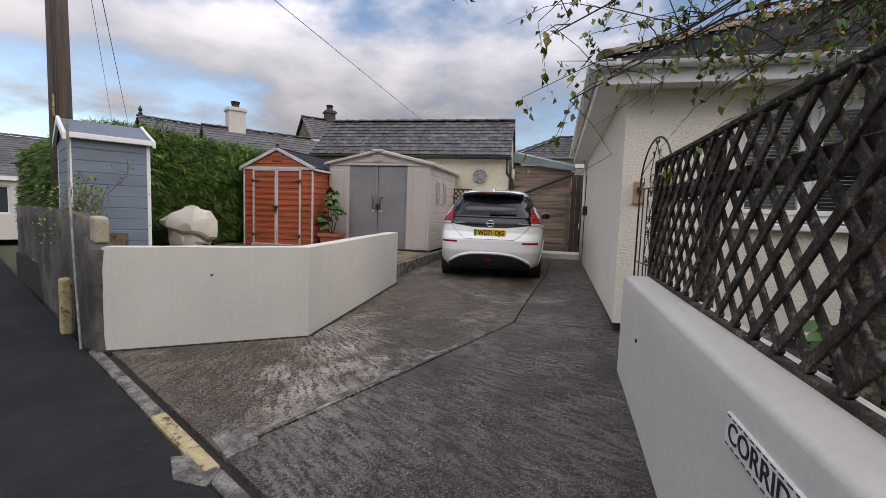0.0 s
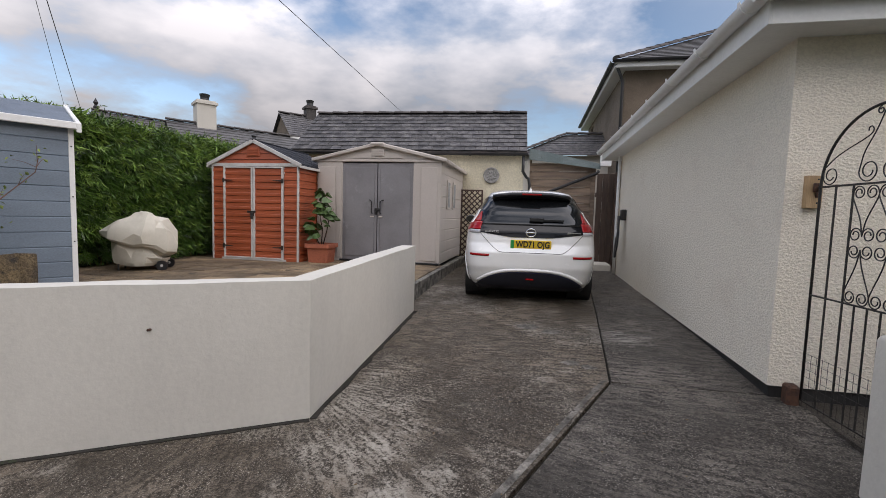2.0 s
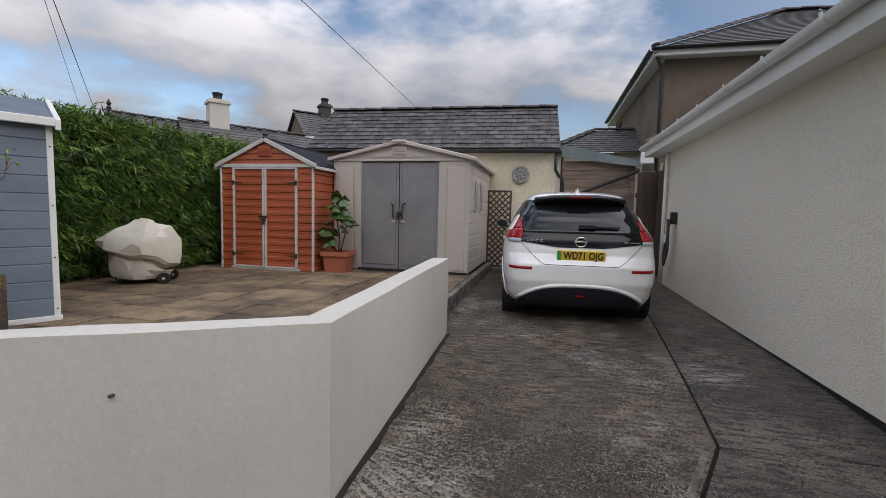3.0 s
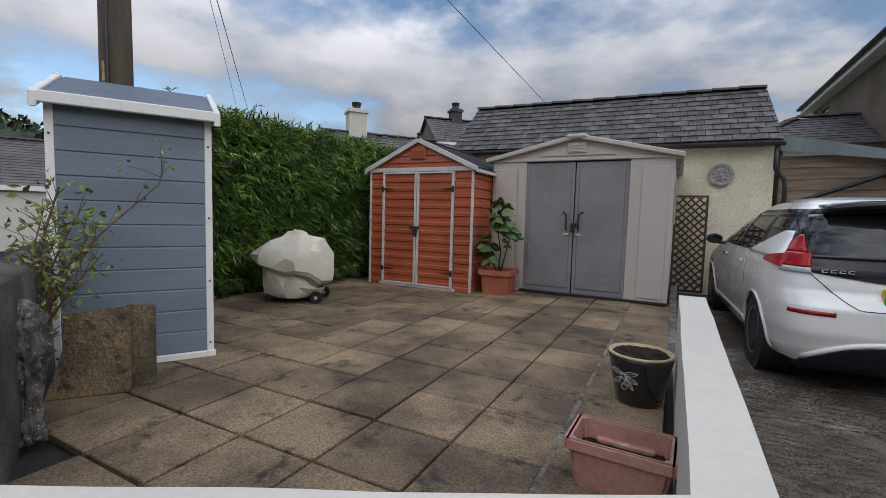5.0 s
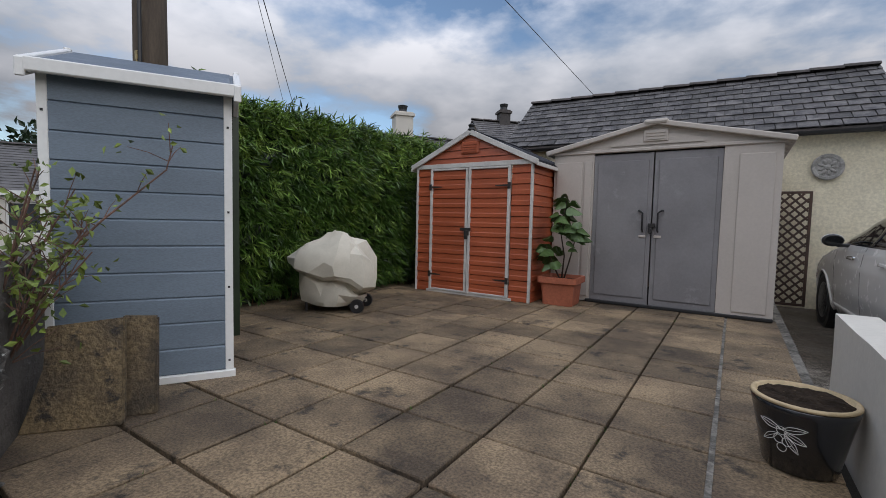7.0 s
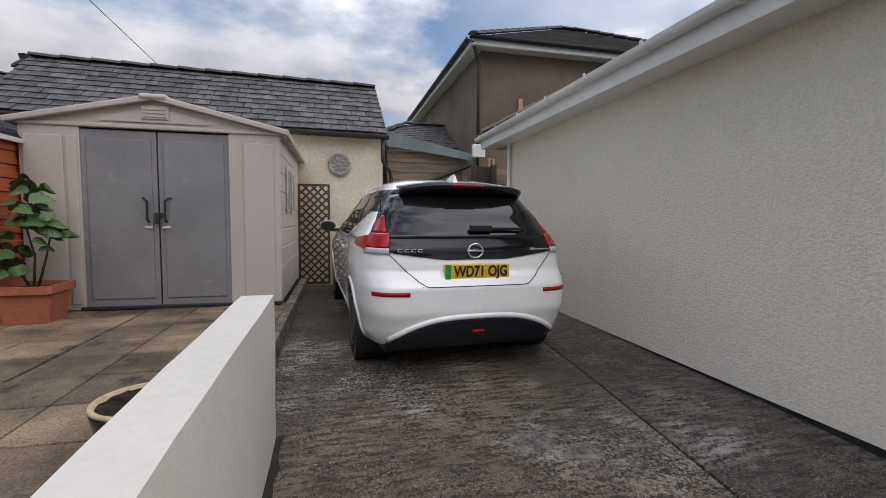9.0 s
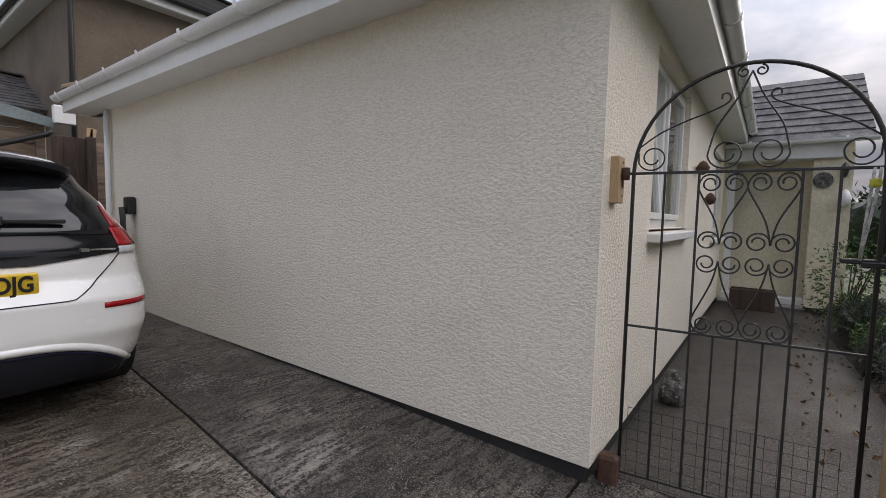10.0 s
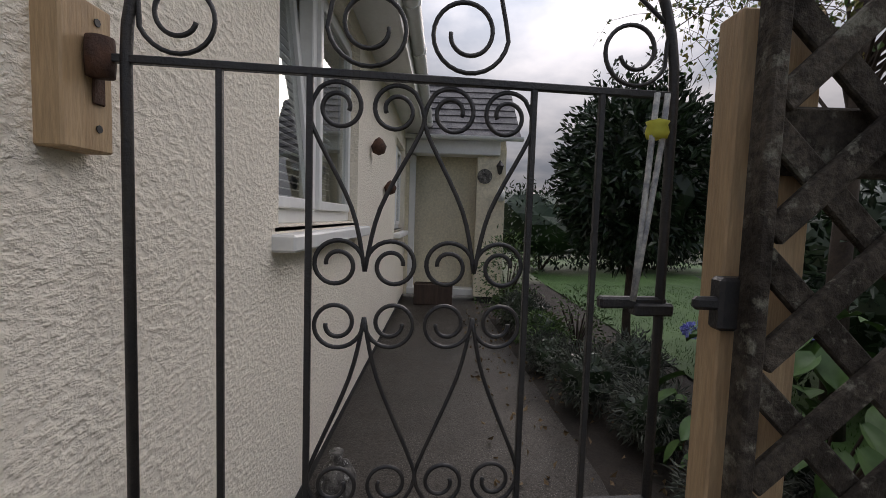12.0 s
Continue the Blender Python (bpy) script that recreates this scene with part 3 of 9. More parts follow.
def roof_plane(a, b, c, d, course=0.17, lap=0.012):
    """Stepped tile courses on the slope whose eave runs a to b and ridge d to c."""
    a, b, c, d = (Vector(p) for p in (a, b, c, d))
    nrm = (b - a).cross(d - a).normalized()
    if nrm.z < 0:
        nrm = -nrm
    n = max(2, round(((d + c) / 2 - (a + b) / 2).length / course))
    bm = bmesh.new()
    last = [bm.verts.new(a - nrm * 0.01), bm.verts.new(b - nrm * 0.01)]
    for i in range(n):
        f0, f1 = i / n, (i + 1) / n
        p = [a.lerp(d, f0) + nrm * lap * 1.6, b.lerp(c, f0) + nrm * lap * 1.6, b.lerp(c, f1) + nrm * lap * 0.4, a.lerp(d, f1) + nrm * lap * 0.4]
        vs = [bm.verts.new(x) for x in p]
        if (vs[2].co - vs[3].co).length > 1e-4:
            bm.faces.new(vs[:4])
        else:
            bm.faces.new(vs[:3])
        bm.faces.new((last[0], last[1], vs[1], vs[0]))
        last = [vs[3], vs[2]]
    return bm


def drive_z(x, y):
    s = 0.458 * (x + 4.02) + 0.889 * (y - 3.65)
    pts = ((-40, -0.5), (-8, -0.1), (-2, -0.03), (0, 0.0), (1.5, 0.085), (3.7, 0.235), (5.0, 0.29), (8, 0.33), (14, 0.36))
    for (s0, z0), (s1, z1) in zip(pts, pts[1:]):
        if s <= s1:
            return z0 + (z1 - z0) * (s - s0) / (s1 - s0)
    return pts[-1][1]


PATIO = 0.5


# ---------- ground, road, drive ----------
def road_point(u, s):
    """Plan point: u metres along the road edge, s metres in from it."""
    return (-4.02 + 0.889 * u + 0.458 * s, 3.65 - 0.458 * u + 0.889 * s)


bm = bmesh.new()
for x0, x1, y0, y1 in ((-1500, 1500, -1500, 1500),):
    vs = [bm.verts.new(p) for p in ((x0, y0, -0.55), (x1, y0, -0.55), (x1, y1, -0.55), (x0, y1, -0.55))]
    bm.faces.new(vs)
structure("ground", bm, M["field"], "rough grassy ground out to the horizon")


def sheet(us, ss, zoff=0.0):
    bm = bmesh.new()
    g = [[None] * len(ss) for _ in us]
    for i, u in enumerate(us):
        for j, s in enumerate(ss):
            x, y = road_point(u, s)
            g[i][j] = bm.verts.new((x, y, drive_z(x, y) + zoff))
    for i in range(len(us) - 1):
        for j in range(len(ss) - 1):
            bm.faces.new((g[i][j], g[i + 1][j], g[i + 1][j + 1], g[i][j + 1]))
    return bm


road = structure("road", sheet([-90, -40, -20, -10, -5, 0, 2, 4, 6, 10, 30, 90], [-9, -7, -4, -2, -1, -0.5, -0.12]), M["asphalt"], "dark damp asphalt road surface")


def drape(poly, step=0.25, lift=0.0):
    """A sheet over a plan polygon that follows the drive's slope, with a turned-down edge."""
    bm = bmesh.new()
    top = [bm.verts.new((x, y, 0)) for x, y in poly]
    f = bm.faces.new(top)
    rim = list(f.edges)
    for k in range(40):
        s = -1 + 0.5 * k
        co = (*road_point(0, s), 0)
        bmesh.ops.bisect_plane(bm, geom=bm.verts[:] + bm.edges[:] + bm.faces[:], plane_co=co, plane_no=(0.458, 0.889, 0))
    edges = [e for e in bm.edges if e.is_boundary]
    r = bmesh.ops.extrude_edge_only(bm, edges=edges)
    low = {g for g in r["geom"] if isinstance(g, bmesh.types.BMVert)}
    for v in bm.verts:
        v.co.z = drive_z(v.co.x, v.co.y) + lift - (0.04 if v in low else 0)
    return bm


structure("drive_base", drape([(-4.1, 3.47), (0.75, 0.96), (0.8, 5.2), (0.7, 5.42), (0.7, 13.2), (-2.7, 13.2), (-2.62, 4.6)], lift=-0.03), M["dirt"], "dark earth under the drive joints")
J0, J1, J2 = (-1.72, 2.62), (-0.40, 5.42), (-0.12, 9.0)
structure("drive_slab", drape([(-3.95, 3.66), (-1.78, 2.54), (J0[0] - 0.02, J0[1]), (J1[0] - 0.01, J1[1] + 0.005), (J2[0] - 0.007, J2[1]), (-0.1, 13.2), (-2.7, 13.2), (-2.62, 4.6)]), M["concrete"], "ribbed damp concrete drive stained brown")
structure("drive_apron", drape([(-1.70, 2.50), (0.8, 1.2), (0.8, 5.2), (0.72, 5.375), (J1[0] + 0.008, J1[1] - 0.012), (J0[0] + 0.01, J0[1])]), M["concrete_dark"], "dark exposed aggregate concrete apron")
structure("drive_strip", drape([(0.72, 5.39), (0.72, 13.2), (-0.085, 13.2), (J2[0] + 0.007, J2[1]), (J1[0] + 0.009, J1[1] + 0.005)]), M["concrete_dark"], "dark ribbed concrete strip along the bungalow")
for px, py, pr in ((-0.67, 5.75, 0.07), (-0.53, 5.68, 0.06), (-0.8, 6.6, 0.1), (-1.05, 6.75, 0.13)):
    structure("mortar_spot", drape([(px + pr * math.cos(0.52 * k) * (1 + 0.25 * math.sin(2.3 * k + px * 9)), py + 0.8 * pr * math.sin(0.52 * k)) for k in range(12)], lift=0.003), M["mortar"], "pale mortar splash on the drive")
# pale mortar fillet along the diagonal joint
structure("joint_mortar", drape([(-1.79, 2.7), (-1.745, 2.68), (-0.45, 5.38), (-0.425, 5.45), (-0.475, 5.41)], lift=0.004), M["mortar"], "pale cracked mortar along the joint")
structure("mortar_patch", drape([(-1.95, 2.66), (-1.7, 2.5), (-1.62, 2.66), (-1.74, 2.82), (-1.9, 2.78)], lift=0.005), M["mortar"], "pale mortar patch at the kerb")
structure("road_patch", drape([(-2.0, 2.42), (-1.82, 2.26), (-1.62, 2.26), (-1.66, 2.4), (-1.85, 2.5)], lift=0.006), M["mortar"], "pale concrete patch in the road edge")
kerb = thing("kerb", pose(0, 0, 0), "worn yellowish concrete edging kerb along the road", "kerb", kind="structure")
for k in range(7):
    u0 = -0.1 + 0.92 * k
    m = Matrix.Translation((*road_point(u0, -0.1), -0.02)) @ Matrix.Rotation(math.atan2(-0.458, 0.889), 4, "Z")
    bm = bmesh.new()
    add_box(bm, 0, 0.9, 0, 0.09, -0.06, 0.022 + 0.004 * (k % 3), bevel=0.012)
    bmesh.ops.transform(bm, matrix=m, verts=bm.verts)
    part("kerb_stone", bm, M["yellow_paint"] if k == 2 else M["mortar"], kerb)

# ---------- patio ----------
structure("patio_base", prism([(-8.9, 6.0), (-4.25, 3.84), (-2.55, 4.6), (-2.6, 7.15), (-2.6, 13.0), (-8.9, 13.0)], -0.3, PATIO - 0.045), M["dirt"], "dark earth bed under the paving")
structure("patio_edge", boxes((-2.67, -2.57, 7.15, 12.2, 0.05, PATIO - 0.015), bevel=0.01), M["mortar"], "worn concrete edge of the patio")

# ---------- low white wall ----------
A, B, C = Vector((-4.02, 3.65)), Vector((-2.405, 4.50)), Vector((-2.425, 7.13))
bm = bmesh.new()
tk = 0.165
d1 = (B - A).normalized(); n1 = Vector((-d1.y, d1.x))
d2 = (C - B).normalized(); n2 = Vector((-d2.y, d2.x))
bis = (n1 + n2).normalized(); bis = bis * (tk / bis.dot(n1))
outer = [A, A.lerp(B, 0.33), A.lerp(B, 0.66), B, B.lerp(C, 0.33), B.lerp(C, 0.66), C]
inner = [A + n1 * tk, A.lerp(B, 0.33) + n1 * tk, A.lerp(B, 0.66) + n1 * tk, B + bis, B.lerp(C, 0.33) + n2 * tk, B.lerp(C, 0.66) + n2 * tk, C + n2 * tk]
tops = [0.975, 0.985, 0.99, 1.0, 1.015, 1.035, 1.05]
rows = []
for o, i, z in zip(outer, inner, tops):
    zb = drive_z(o.x, o.y)
    rows.append([bm.verts.new((o.x, o.y, zb - 0.1)), bm.verts.new((o.x, o.y, zb + 0.02)), bm.verts.new((o.x, o.y, z)), bm.verts.new((i.x, i.y, z)), bm.verts.new((i.x, i.y, zb - 0.1))])
for a, b in zip(rows, rows[1:]):
    for k in range(4):
        bm.faces.new((a[k], b[k], b[k + 1], a[k + 1]))
bm.faces.new(rows[0][::-1]); bm.faces.new(rows[-1])
es = [e for e in bm.edges if all(v.co.z > 0.9 for v in e.verts) and not (len(e.link_faces) == 2 and e.calc_face_angle(0) < 0.3)]
es += [e for e in bm.edges if abs(e.verts[0].co.z - e.verts[1].co.z) > 0.5 and e.calc_face_angle(0) > 1.0]
bmesh.ops.bevel(bm, geom=es, offset=0.018, segments=3, affect="EDGES", profile=0.5)
bmesh.ops.subdivide_edges(bm, edges=[e for e in bm.edges if e.calc_length() > 0.25], cuts=3, use_grid_fill=True)
for v in bm.verts:
    v.co += Vector((noise.noise(v.co * 2.3), noise.noise(v.co * 2.3 + Vector((7, 3, 1))), noise.noise(v.co * 3.1 + Vector((1, 9, 4))))) * 0.006
low_wall = auto_smooth(structure("wall_low", bm, M["white_render"], "low white painted rendered wall with rounded top"), 35)

# ---------- dark stone wall along the road ----------
bm = bmesh.new()
prof = [(0.0, 0.96, 0.0), (-0.12, 0.99, 0), (-0.36, 1.04, 0), (-0.46, 1.24, 0), (-0.9, 1.27, 0), (-2.6, 1.28, 0), (-4.5, 1.27, 0), (-6.1, 1.24, 0)]
rows = []
for u, z, _ in prof:
    a = road_point(u, -0.06); b = road_point(u, 0.13)
    rows.append([bm.verts.new((*a, -0.15)), bm.verts.new((*a, z)), bm.verts.new((*b, z - 0.02)), bm.verts.new((*b, -0.1))])
for a, b in zip(rows, rows[1:]):
    for k in range(3):
        bm.faces.new((a[k], a[k + 1], b[k + 1], b[k]))
bm.faces.new(rows[0]); bm.faces.new(rows[-1][::-1])
bmesh.ops.subdivide_edges(bm, edges=bm.edges[:], cuts=5, use_grid_fill=True)
for v in bm.verts:
    v.co += noise.noise_vector(v.co * 4.0) * 0.025 + noise.noise_vector(v.co * 1.5) * 0.02
structure("wall_road", bm, M["stone_wall"], "old dark mossy rendered stone wall along the road", smooth=True)

# ---------- garden wall with the trellis ----------
GX0, GX1 = 0.55, 0.80
bm = prism([(GX0, 0.9), (GX1 + 0.05, 0.9), (GX1 + 0.05, 4.3), (GX0, 4.3)], -0.2, 0.955, bevel=0.03, segs=3)
bmesh.ops.subdivide_edges(bm, edges=[e for e in bm.edges if e.calc_length() > 0.5], cuts=8, use_grid_fill=True)
for v in bm.verts:
    v.co += noise.noise_vector(v.co * 2.0) * 0.005
auto_smooth(structure("wall_garden", bm, M["white_render"], "white painted rendered garden wall beside the drive"), 35)
structure("wall_garden_front", prism([(GX1 + 0.05, 0.9), (6.5, -2.0), (6.6, -1.78), (GX1 + 0.05, 1.2)], -0.3, 0.95, bevel=0.03), M["white_render"], "white rendered garden wall along the road")

# ---------- bungalow ----------
HX, HY, HX2, HY2, HT = 0.62, 5.34, 10.6, 11.3, 2.74
W1 = (1.64, 3.05, 1.43, 2.56)   # first front window: x0, x1, z0, z1
W2 = (5.35, 6.45, 1.3, 2.4)
Z0 = 0.12
side_wall = wall_with_holes(HY2 - HY, HT - 0.32, 0.3, [])
bmesh.ops.transform(side_wall, matrix=Matrix.Translation((HX, HY2, 0.32)) @ Matrix.Rotation(radians(-90), 4, "Z"), verts=side_wall.verts)
structure("wall_west", side_wall, M["roughcast"], "cream roughcast side wall of the bungalow")
front = wall_with_holes(HX2 - HX - 0.3, HT - 0.32, 0.3, [(W1[0] - HX - 0.3, W1[1] - HX - 0.3, W1[2] - 0.32, W1[3] - 0.32), (W2[0] - HX - 0.3, W2[1] - HX - 0.3, W2[2] - 0.32, W2[3] - 0.32)])
bmesh.ops.transform(front, matrix=Matrix.Translation((HX + 0.3, HY, 0.32)), verts=front.verts)
structure("wall_south", front, M["roughcast"], "cream roughcast front wall of the bungalow")
structure("wall_north", boxes((HX + 0.3, HX2, HY2 - 0.3, HY2, 0.32, HT)), M["roughcast"], "cream roughcast back wall of the bungalow")
structure("wall_east", boxes((HX2 - 0.3, HX2, HY + 0.3, HY2 - 0.3, 0.32, HT)), M["roughcast"], "cream roughcast end wall of the bungalow")
structure("plinth", boxes((HX + 0.02, HX + 0.3, HY + 0.02, HY2 - 0.02, -0.2, 0.32), (HX + 0.3, HX2 - 0.02, HY + 0.02, HY + 0.3, -0.2, 0.32)), M["black_plinth"], "black painted plinth under the bungalow wall")
structure("floor", boxes((HX + 0.3, HX2 - 0.3, HY + 0.3, HY2 - 0.3, 0.3, 0.4)), M["grey_boards"], "dark room floor behind the windows")
structure("ceiling", boxes((HX + 0.3, HX2 - 0.3, HY + 0.3, HY2 - 0.3, HT - 0.1, HT)), M["curtain"], "grey ceiling behind the windows")
structure("wall_inner", boxes((HX + 0.4, HX2 - 0.4, HY + 2.6, HY + 2.7, 0.4, HT - 0.1)), M["curtain"], "grey room wall behind the windows")

OV = 0.3
EX0, EY0, EX1, EY1, EZ = HX - OV, HY - 0.27, HX2 + OV, HY2 + 0.6, 2.86
rise = 1.75
hx = (EY1 - EY0) / 2
R0, R1 = (EX0 + hx, (EY0 + EY1) / 2, EZ + rise), (EX1 - hx, (EY0 + EY1) / 2, EZ + rise)
c00, c10, c11, c01 = (EX0, EY0, EZ), (EX1, EY0, EZ), (EX1, EY1, EZ), (EX0, EY1, EZ)
roof = thing("roof", pose(0, 0, 0), "grey concrete tiled hip roof of the bungalow", "roof", kind="structure")
for a, b, c, d in ((c01, c00, R0, R0), (c00, c10, R1, R0), (c10, c11, R1, R1), (c11, c01, R0, R1)):
    part("roof_slope", roof_plane(a, b, c, d, 0.16, 0.02), M["tile"], roof)


def ridge_caps(parent, a, b, material, size=0.12, step=0.4):
    a, b = Vector(a), Vector(b)
    n = max(1, round((b - a).length / step))
    d = (b - a).normalized()
    side = d.cross(Vector((0, 0, 1))).normalized()
    up = side.cross(d)
    for i in range(n):
        p, q = a.lerp(b, i / n), a.lerp(b, (i + 1) / n)
        bm = bmesh.new()
        ring = []
        for pt, lift in ((p, 0.03), (q, 0.012)):
            ring.append([bm.verts.new(pt + side * (size * math.cos(t)) + up * (size * 0.62 * math.sin(t) + lift - 0.02)) for t in [math.pi * k / 6 for k in range(7)]])
        for k in range(6):
            bm.faces.new((ring[0][k], ring[0][k + 1], ring[1][k + 1], ring[1][k]))
        bm.faces.new(ring[0]); bm.faces.new(ring[1][::-1])
        part("ridge_tile", bm, material, parent)


ridge_caps(roof, Vector(c00) + Vector((0.05, 0.05, 0.06)), Vector(R0) + Vector((0, 0, 0.04)), M["ridge_tile"])
ridge_caps(roof, Vector(R0) + Vector((0, 0, 0.04)), Vector(R1) + Vector((0, 0, 0.04)), M["ridge_tile"])
ridge_caps(roof, Vector(c01) + Vector((0.05, -0.05, 0.06)), Vector(R0) + Vector((0, 0, 0.04)), M["ridge_tile"])


def gutter(parent, a, b, out, r=0.06, material=None, bracket=0.85):
    """Half-round gutter from a to b; out is the way from the wall."""
    a, b, out = Vector(a), Vector(b), Vector(out)
    material = material or M["upvc"]
    bm = bmesh.new()
    rows = []
    for p in (a, b):
        ring = [p + out * (r * math.cos(t)) + Vector((0, 0, r * math.sin(t))) for t in [math.pi + math.pi * k / 8 for k in range(9)]]
        ring += [p + out * (0.82 * r * math.cos(t)) + Vector((0, 0, 0.82 * r * math.sin(t))) for t in [2 * math.pi - math.pi * k / 8 for k in range(9)]]
        rows.append([bm.verts.new(v) for v in ring])
    for k in range(18):
        bm.faces.new((rows[0][k], rows[0][(k + 1) % 18], rows[1][(k + 1) % 18], rows[1][k]))
    bm.faces.new(rows[0]); bm.faces.new(rows[1][::-1])
    g = auto_smooth(part("gutter", bm, material, parent), 50)
    n = max(1, int((b - a).length / bracket))
    for i in range(n + 1):
        p = a.lerp(b, (i + 0.3) / (n + 0.6))
        d = (b - a).normalized() * 0.02
        bm = bmesh.new()
        rows = []
        for q in (p - d, p + d):
            rows.append([bm.verts.new(q + out * (1.14 * r * math.cos(t)) + Vector((0, 0, 1.14 * r * math.sin(t) + (0.02 if k in (0, 8) else 0)))) for k, t in enumerate([math.pi + math.pi * k / 8 for k in range(9)])]
                        + [bm.verts.new(q + out * (1.0 * r * math.cos(t)) + Vector((0, 0, 1.0 * r * math.sin(t)))) for t in [2 * math.pi - math.pi * k / 8 for k in range(9)]])
        for k in range(18):
            bm.faces.new((rows[0][k], rows[0][(k + 1) % 18], rows[1][(k + 1) % 18], rows[1][k]))
        bm.faces.new(rows[0]); bm.faces.new(rows[1][::-1])
        part("gutter_bracket", bm, material, parent)
    return g


gutters = thing("gutter_run", pose(0, 0, 0), "white plastic gutter and fascia along the bungalow eaves", "gutter", kind="structure")
gutter(gutters, (EX0 - 0.05, EY0 - 0.1, EZ - 0.02), (EX0 - 0.05, EY1 + 0.05, EZ - 0.02), (-1, 0, 0))
gutter(gutters, (EX0 - 0.1, EY0 - 0.05, EZ - 0.02), (EX1, EY0 - 0.05, EZ - 0.02), (0, -1, 0))
part("fascia", boxes((EX0, EX0 + 0.02, EY0, EY1, EZ - 0.2, EZ + 0.01), (EX0 + 0.02, EX1, EY0, EY0 + 0.02, EZ - 0.2, EZ + 0.01), (EX0, EX1, EY1 - 0.02, EY1, EZ - 0.2, EZ + 0.01), bevel=0.003), M["upvc"], gutters)
part("soffit", boxes((EX0 + 0.02, HX + 0.05, EY0 + 0.02, EY1 - 0.02, EZ - 0.19, EZ - 0.17), (HX + 0.05, EX1, EY0 + 0.02, HY + 0.05, EZ - 0.19, EZ - 0.17), (HX, EX1, HY2 - 0.05, EY1 - 0.02, EZ - 0.19, EZ - 0.17)), M["upvc"], gutters)


# ---------- outhouse with the slate roof ----------
oh = pose(-1.31, 12.36, 0, 0, 0, 3.0)      # own frame: x to the right, y back, origin at the front right corner
OW, OD, OE, OR, OHALF = 5.55, 2.9, 2.95, 4.07, 1.42
outhouse = thing("outhouse", oh, "cream rendered outhouse with a grey slate roof", "outhouse")
for q in ((-OW, 0, 0, 0.25, 0.0, OE), (-OW, 0, OD - 0.25, OD, 0.0, OE), (-OW, -OW + 0.25, 0.25, OD - 0.25, 0.0, OE), (-0.25, 0, 0.25, OD - 0.25, 0.0, OE)):
    part("wall", boxes(q), M["cream_smooth"], outhouse)
for x in (-OW, -0.25):
    bm = bmesh.new()
    lo = [bm.verts.new((x + d, y, z)) for d in (0, 0.25) for y, z in ((0.02, OE), (OHALF, OR - 0.1), (OD - 0.02, OE))]
    bm.faces.new(lo[:3]); bm.faces.new(lo[3:][::-1])
    bm.faces.new((lo[0], lo[1], lo[4], lo[3])); bm.faces.new((lo[1], lo[2], lo[5], lo[4]))
    part("gable", bm, M["cream_smooth"], outhouse)
bm = bmesh.new()
add_box(bm, -OW - 0.06, 0.06, 0, 1, -0.03, 0, m=Matrix(((1, 0, 0, 0), (0, OHALF + 0.13, 0, -0.13), (0, OR - OE + 0.06, 1, OE - 0.06), (0, 0, 0, 1))))
add_box(bm, -OW - 0.06, 0.06, 0, 1, -0.03, 0, m=Matrix(((1, 0, 0, 0), (0, -(OD - OHALF + 0.13), 0, OD + 0.13), (0, OR - OE + 0.06, 1, OE - 0.06), (0, 0, 0, 1))))
part("roof_deck", bm, M["dark_ridge"], outhouse)
ridge_caps(outhouse, (-OW - 0.06, OHALF, OR + 0.02), (0.06, OHALF, OR + 0.02), M["dark_ridge"], 0.1, 0.45)
gutter(outhouse, (-OW, -0.16, OE - 0.1), (0.08, -0.16, OE - 0.1), (0, -1, 0), 0.055, M["black_plastic"], 1.0)
part("downpipe", tube([(-0.02, -0.14, OE - 0.15), (-0.02, -0.14, OE - 0.5), (0.06, -0.08, OE - 0.62), (0.12, -0.06, OE - 0.66), (0.14, -0.06, OE - 0.8), (0.14, -0.06, 0.4)], 0.034), M["black_plastic"], outhouse, smooth=True)


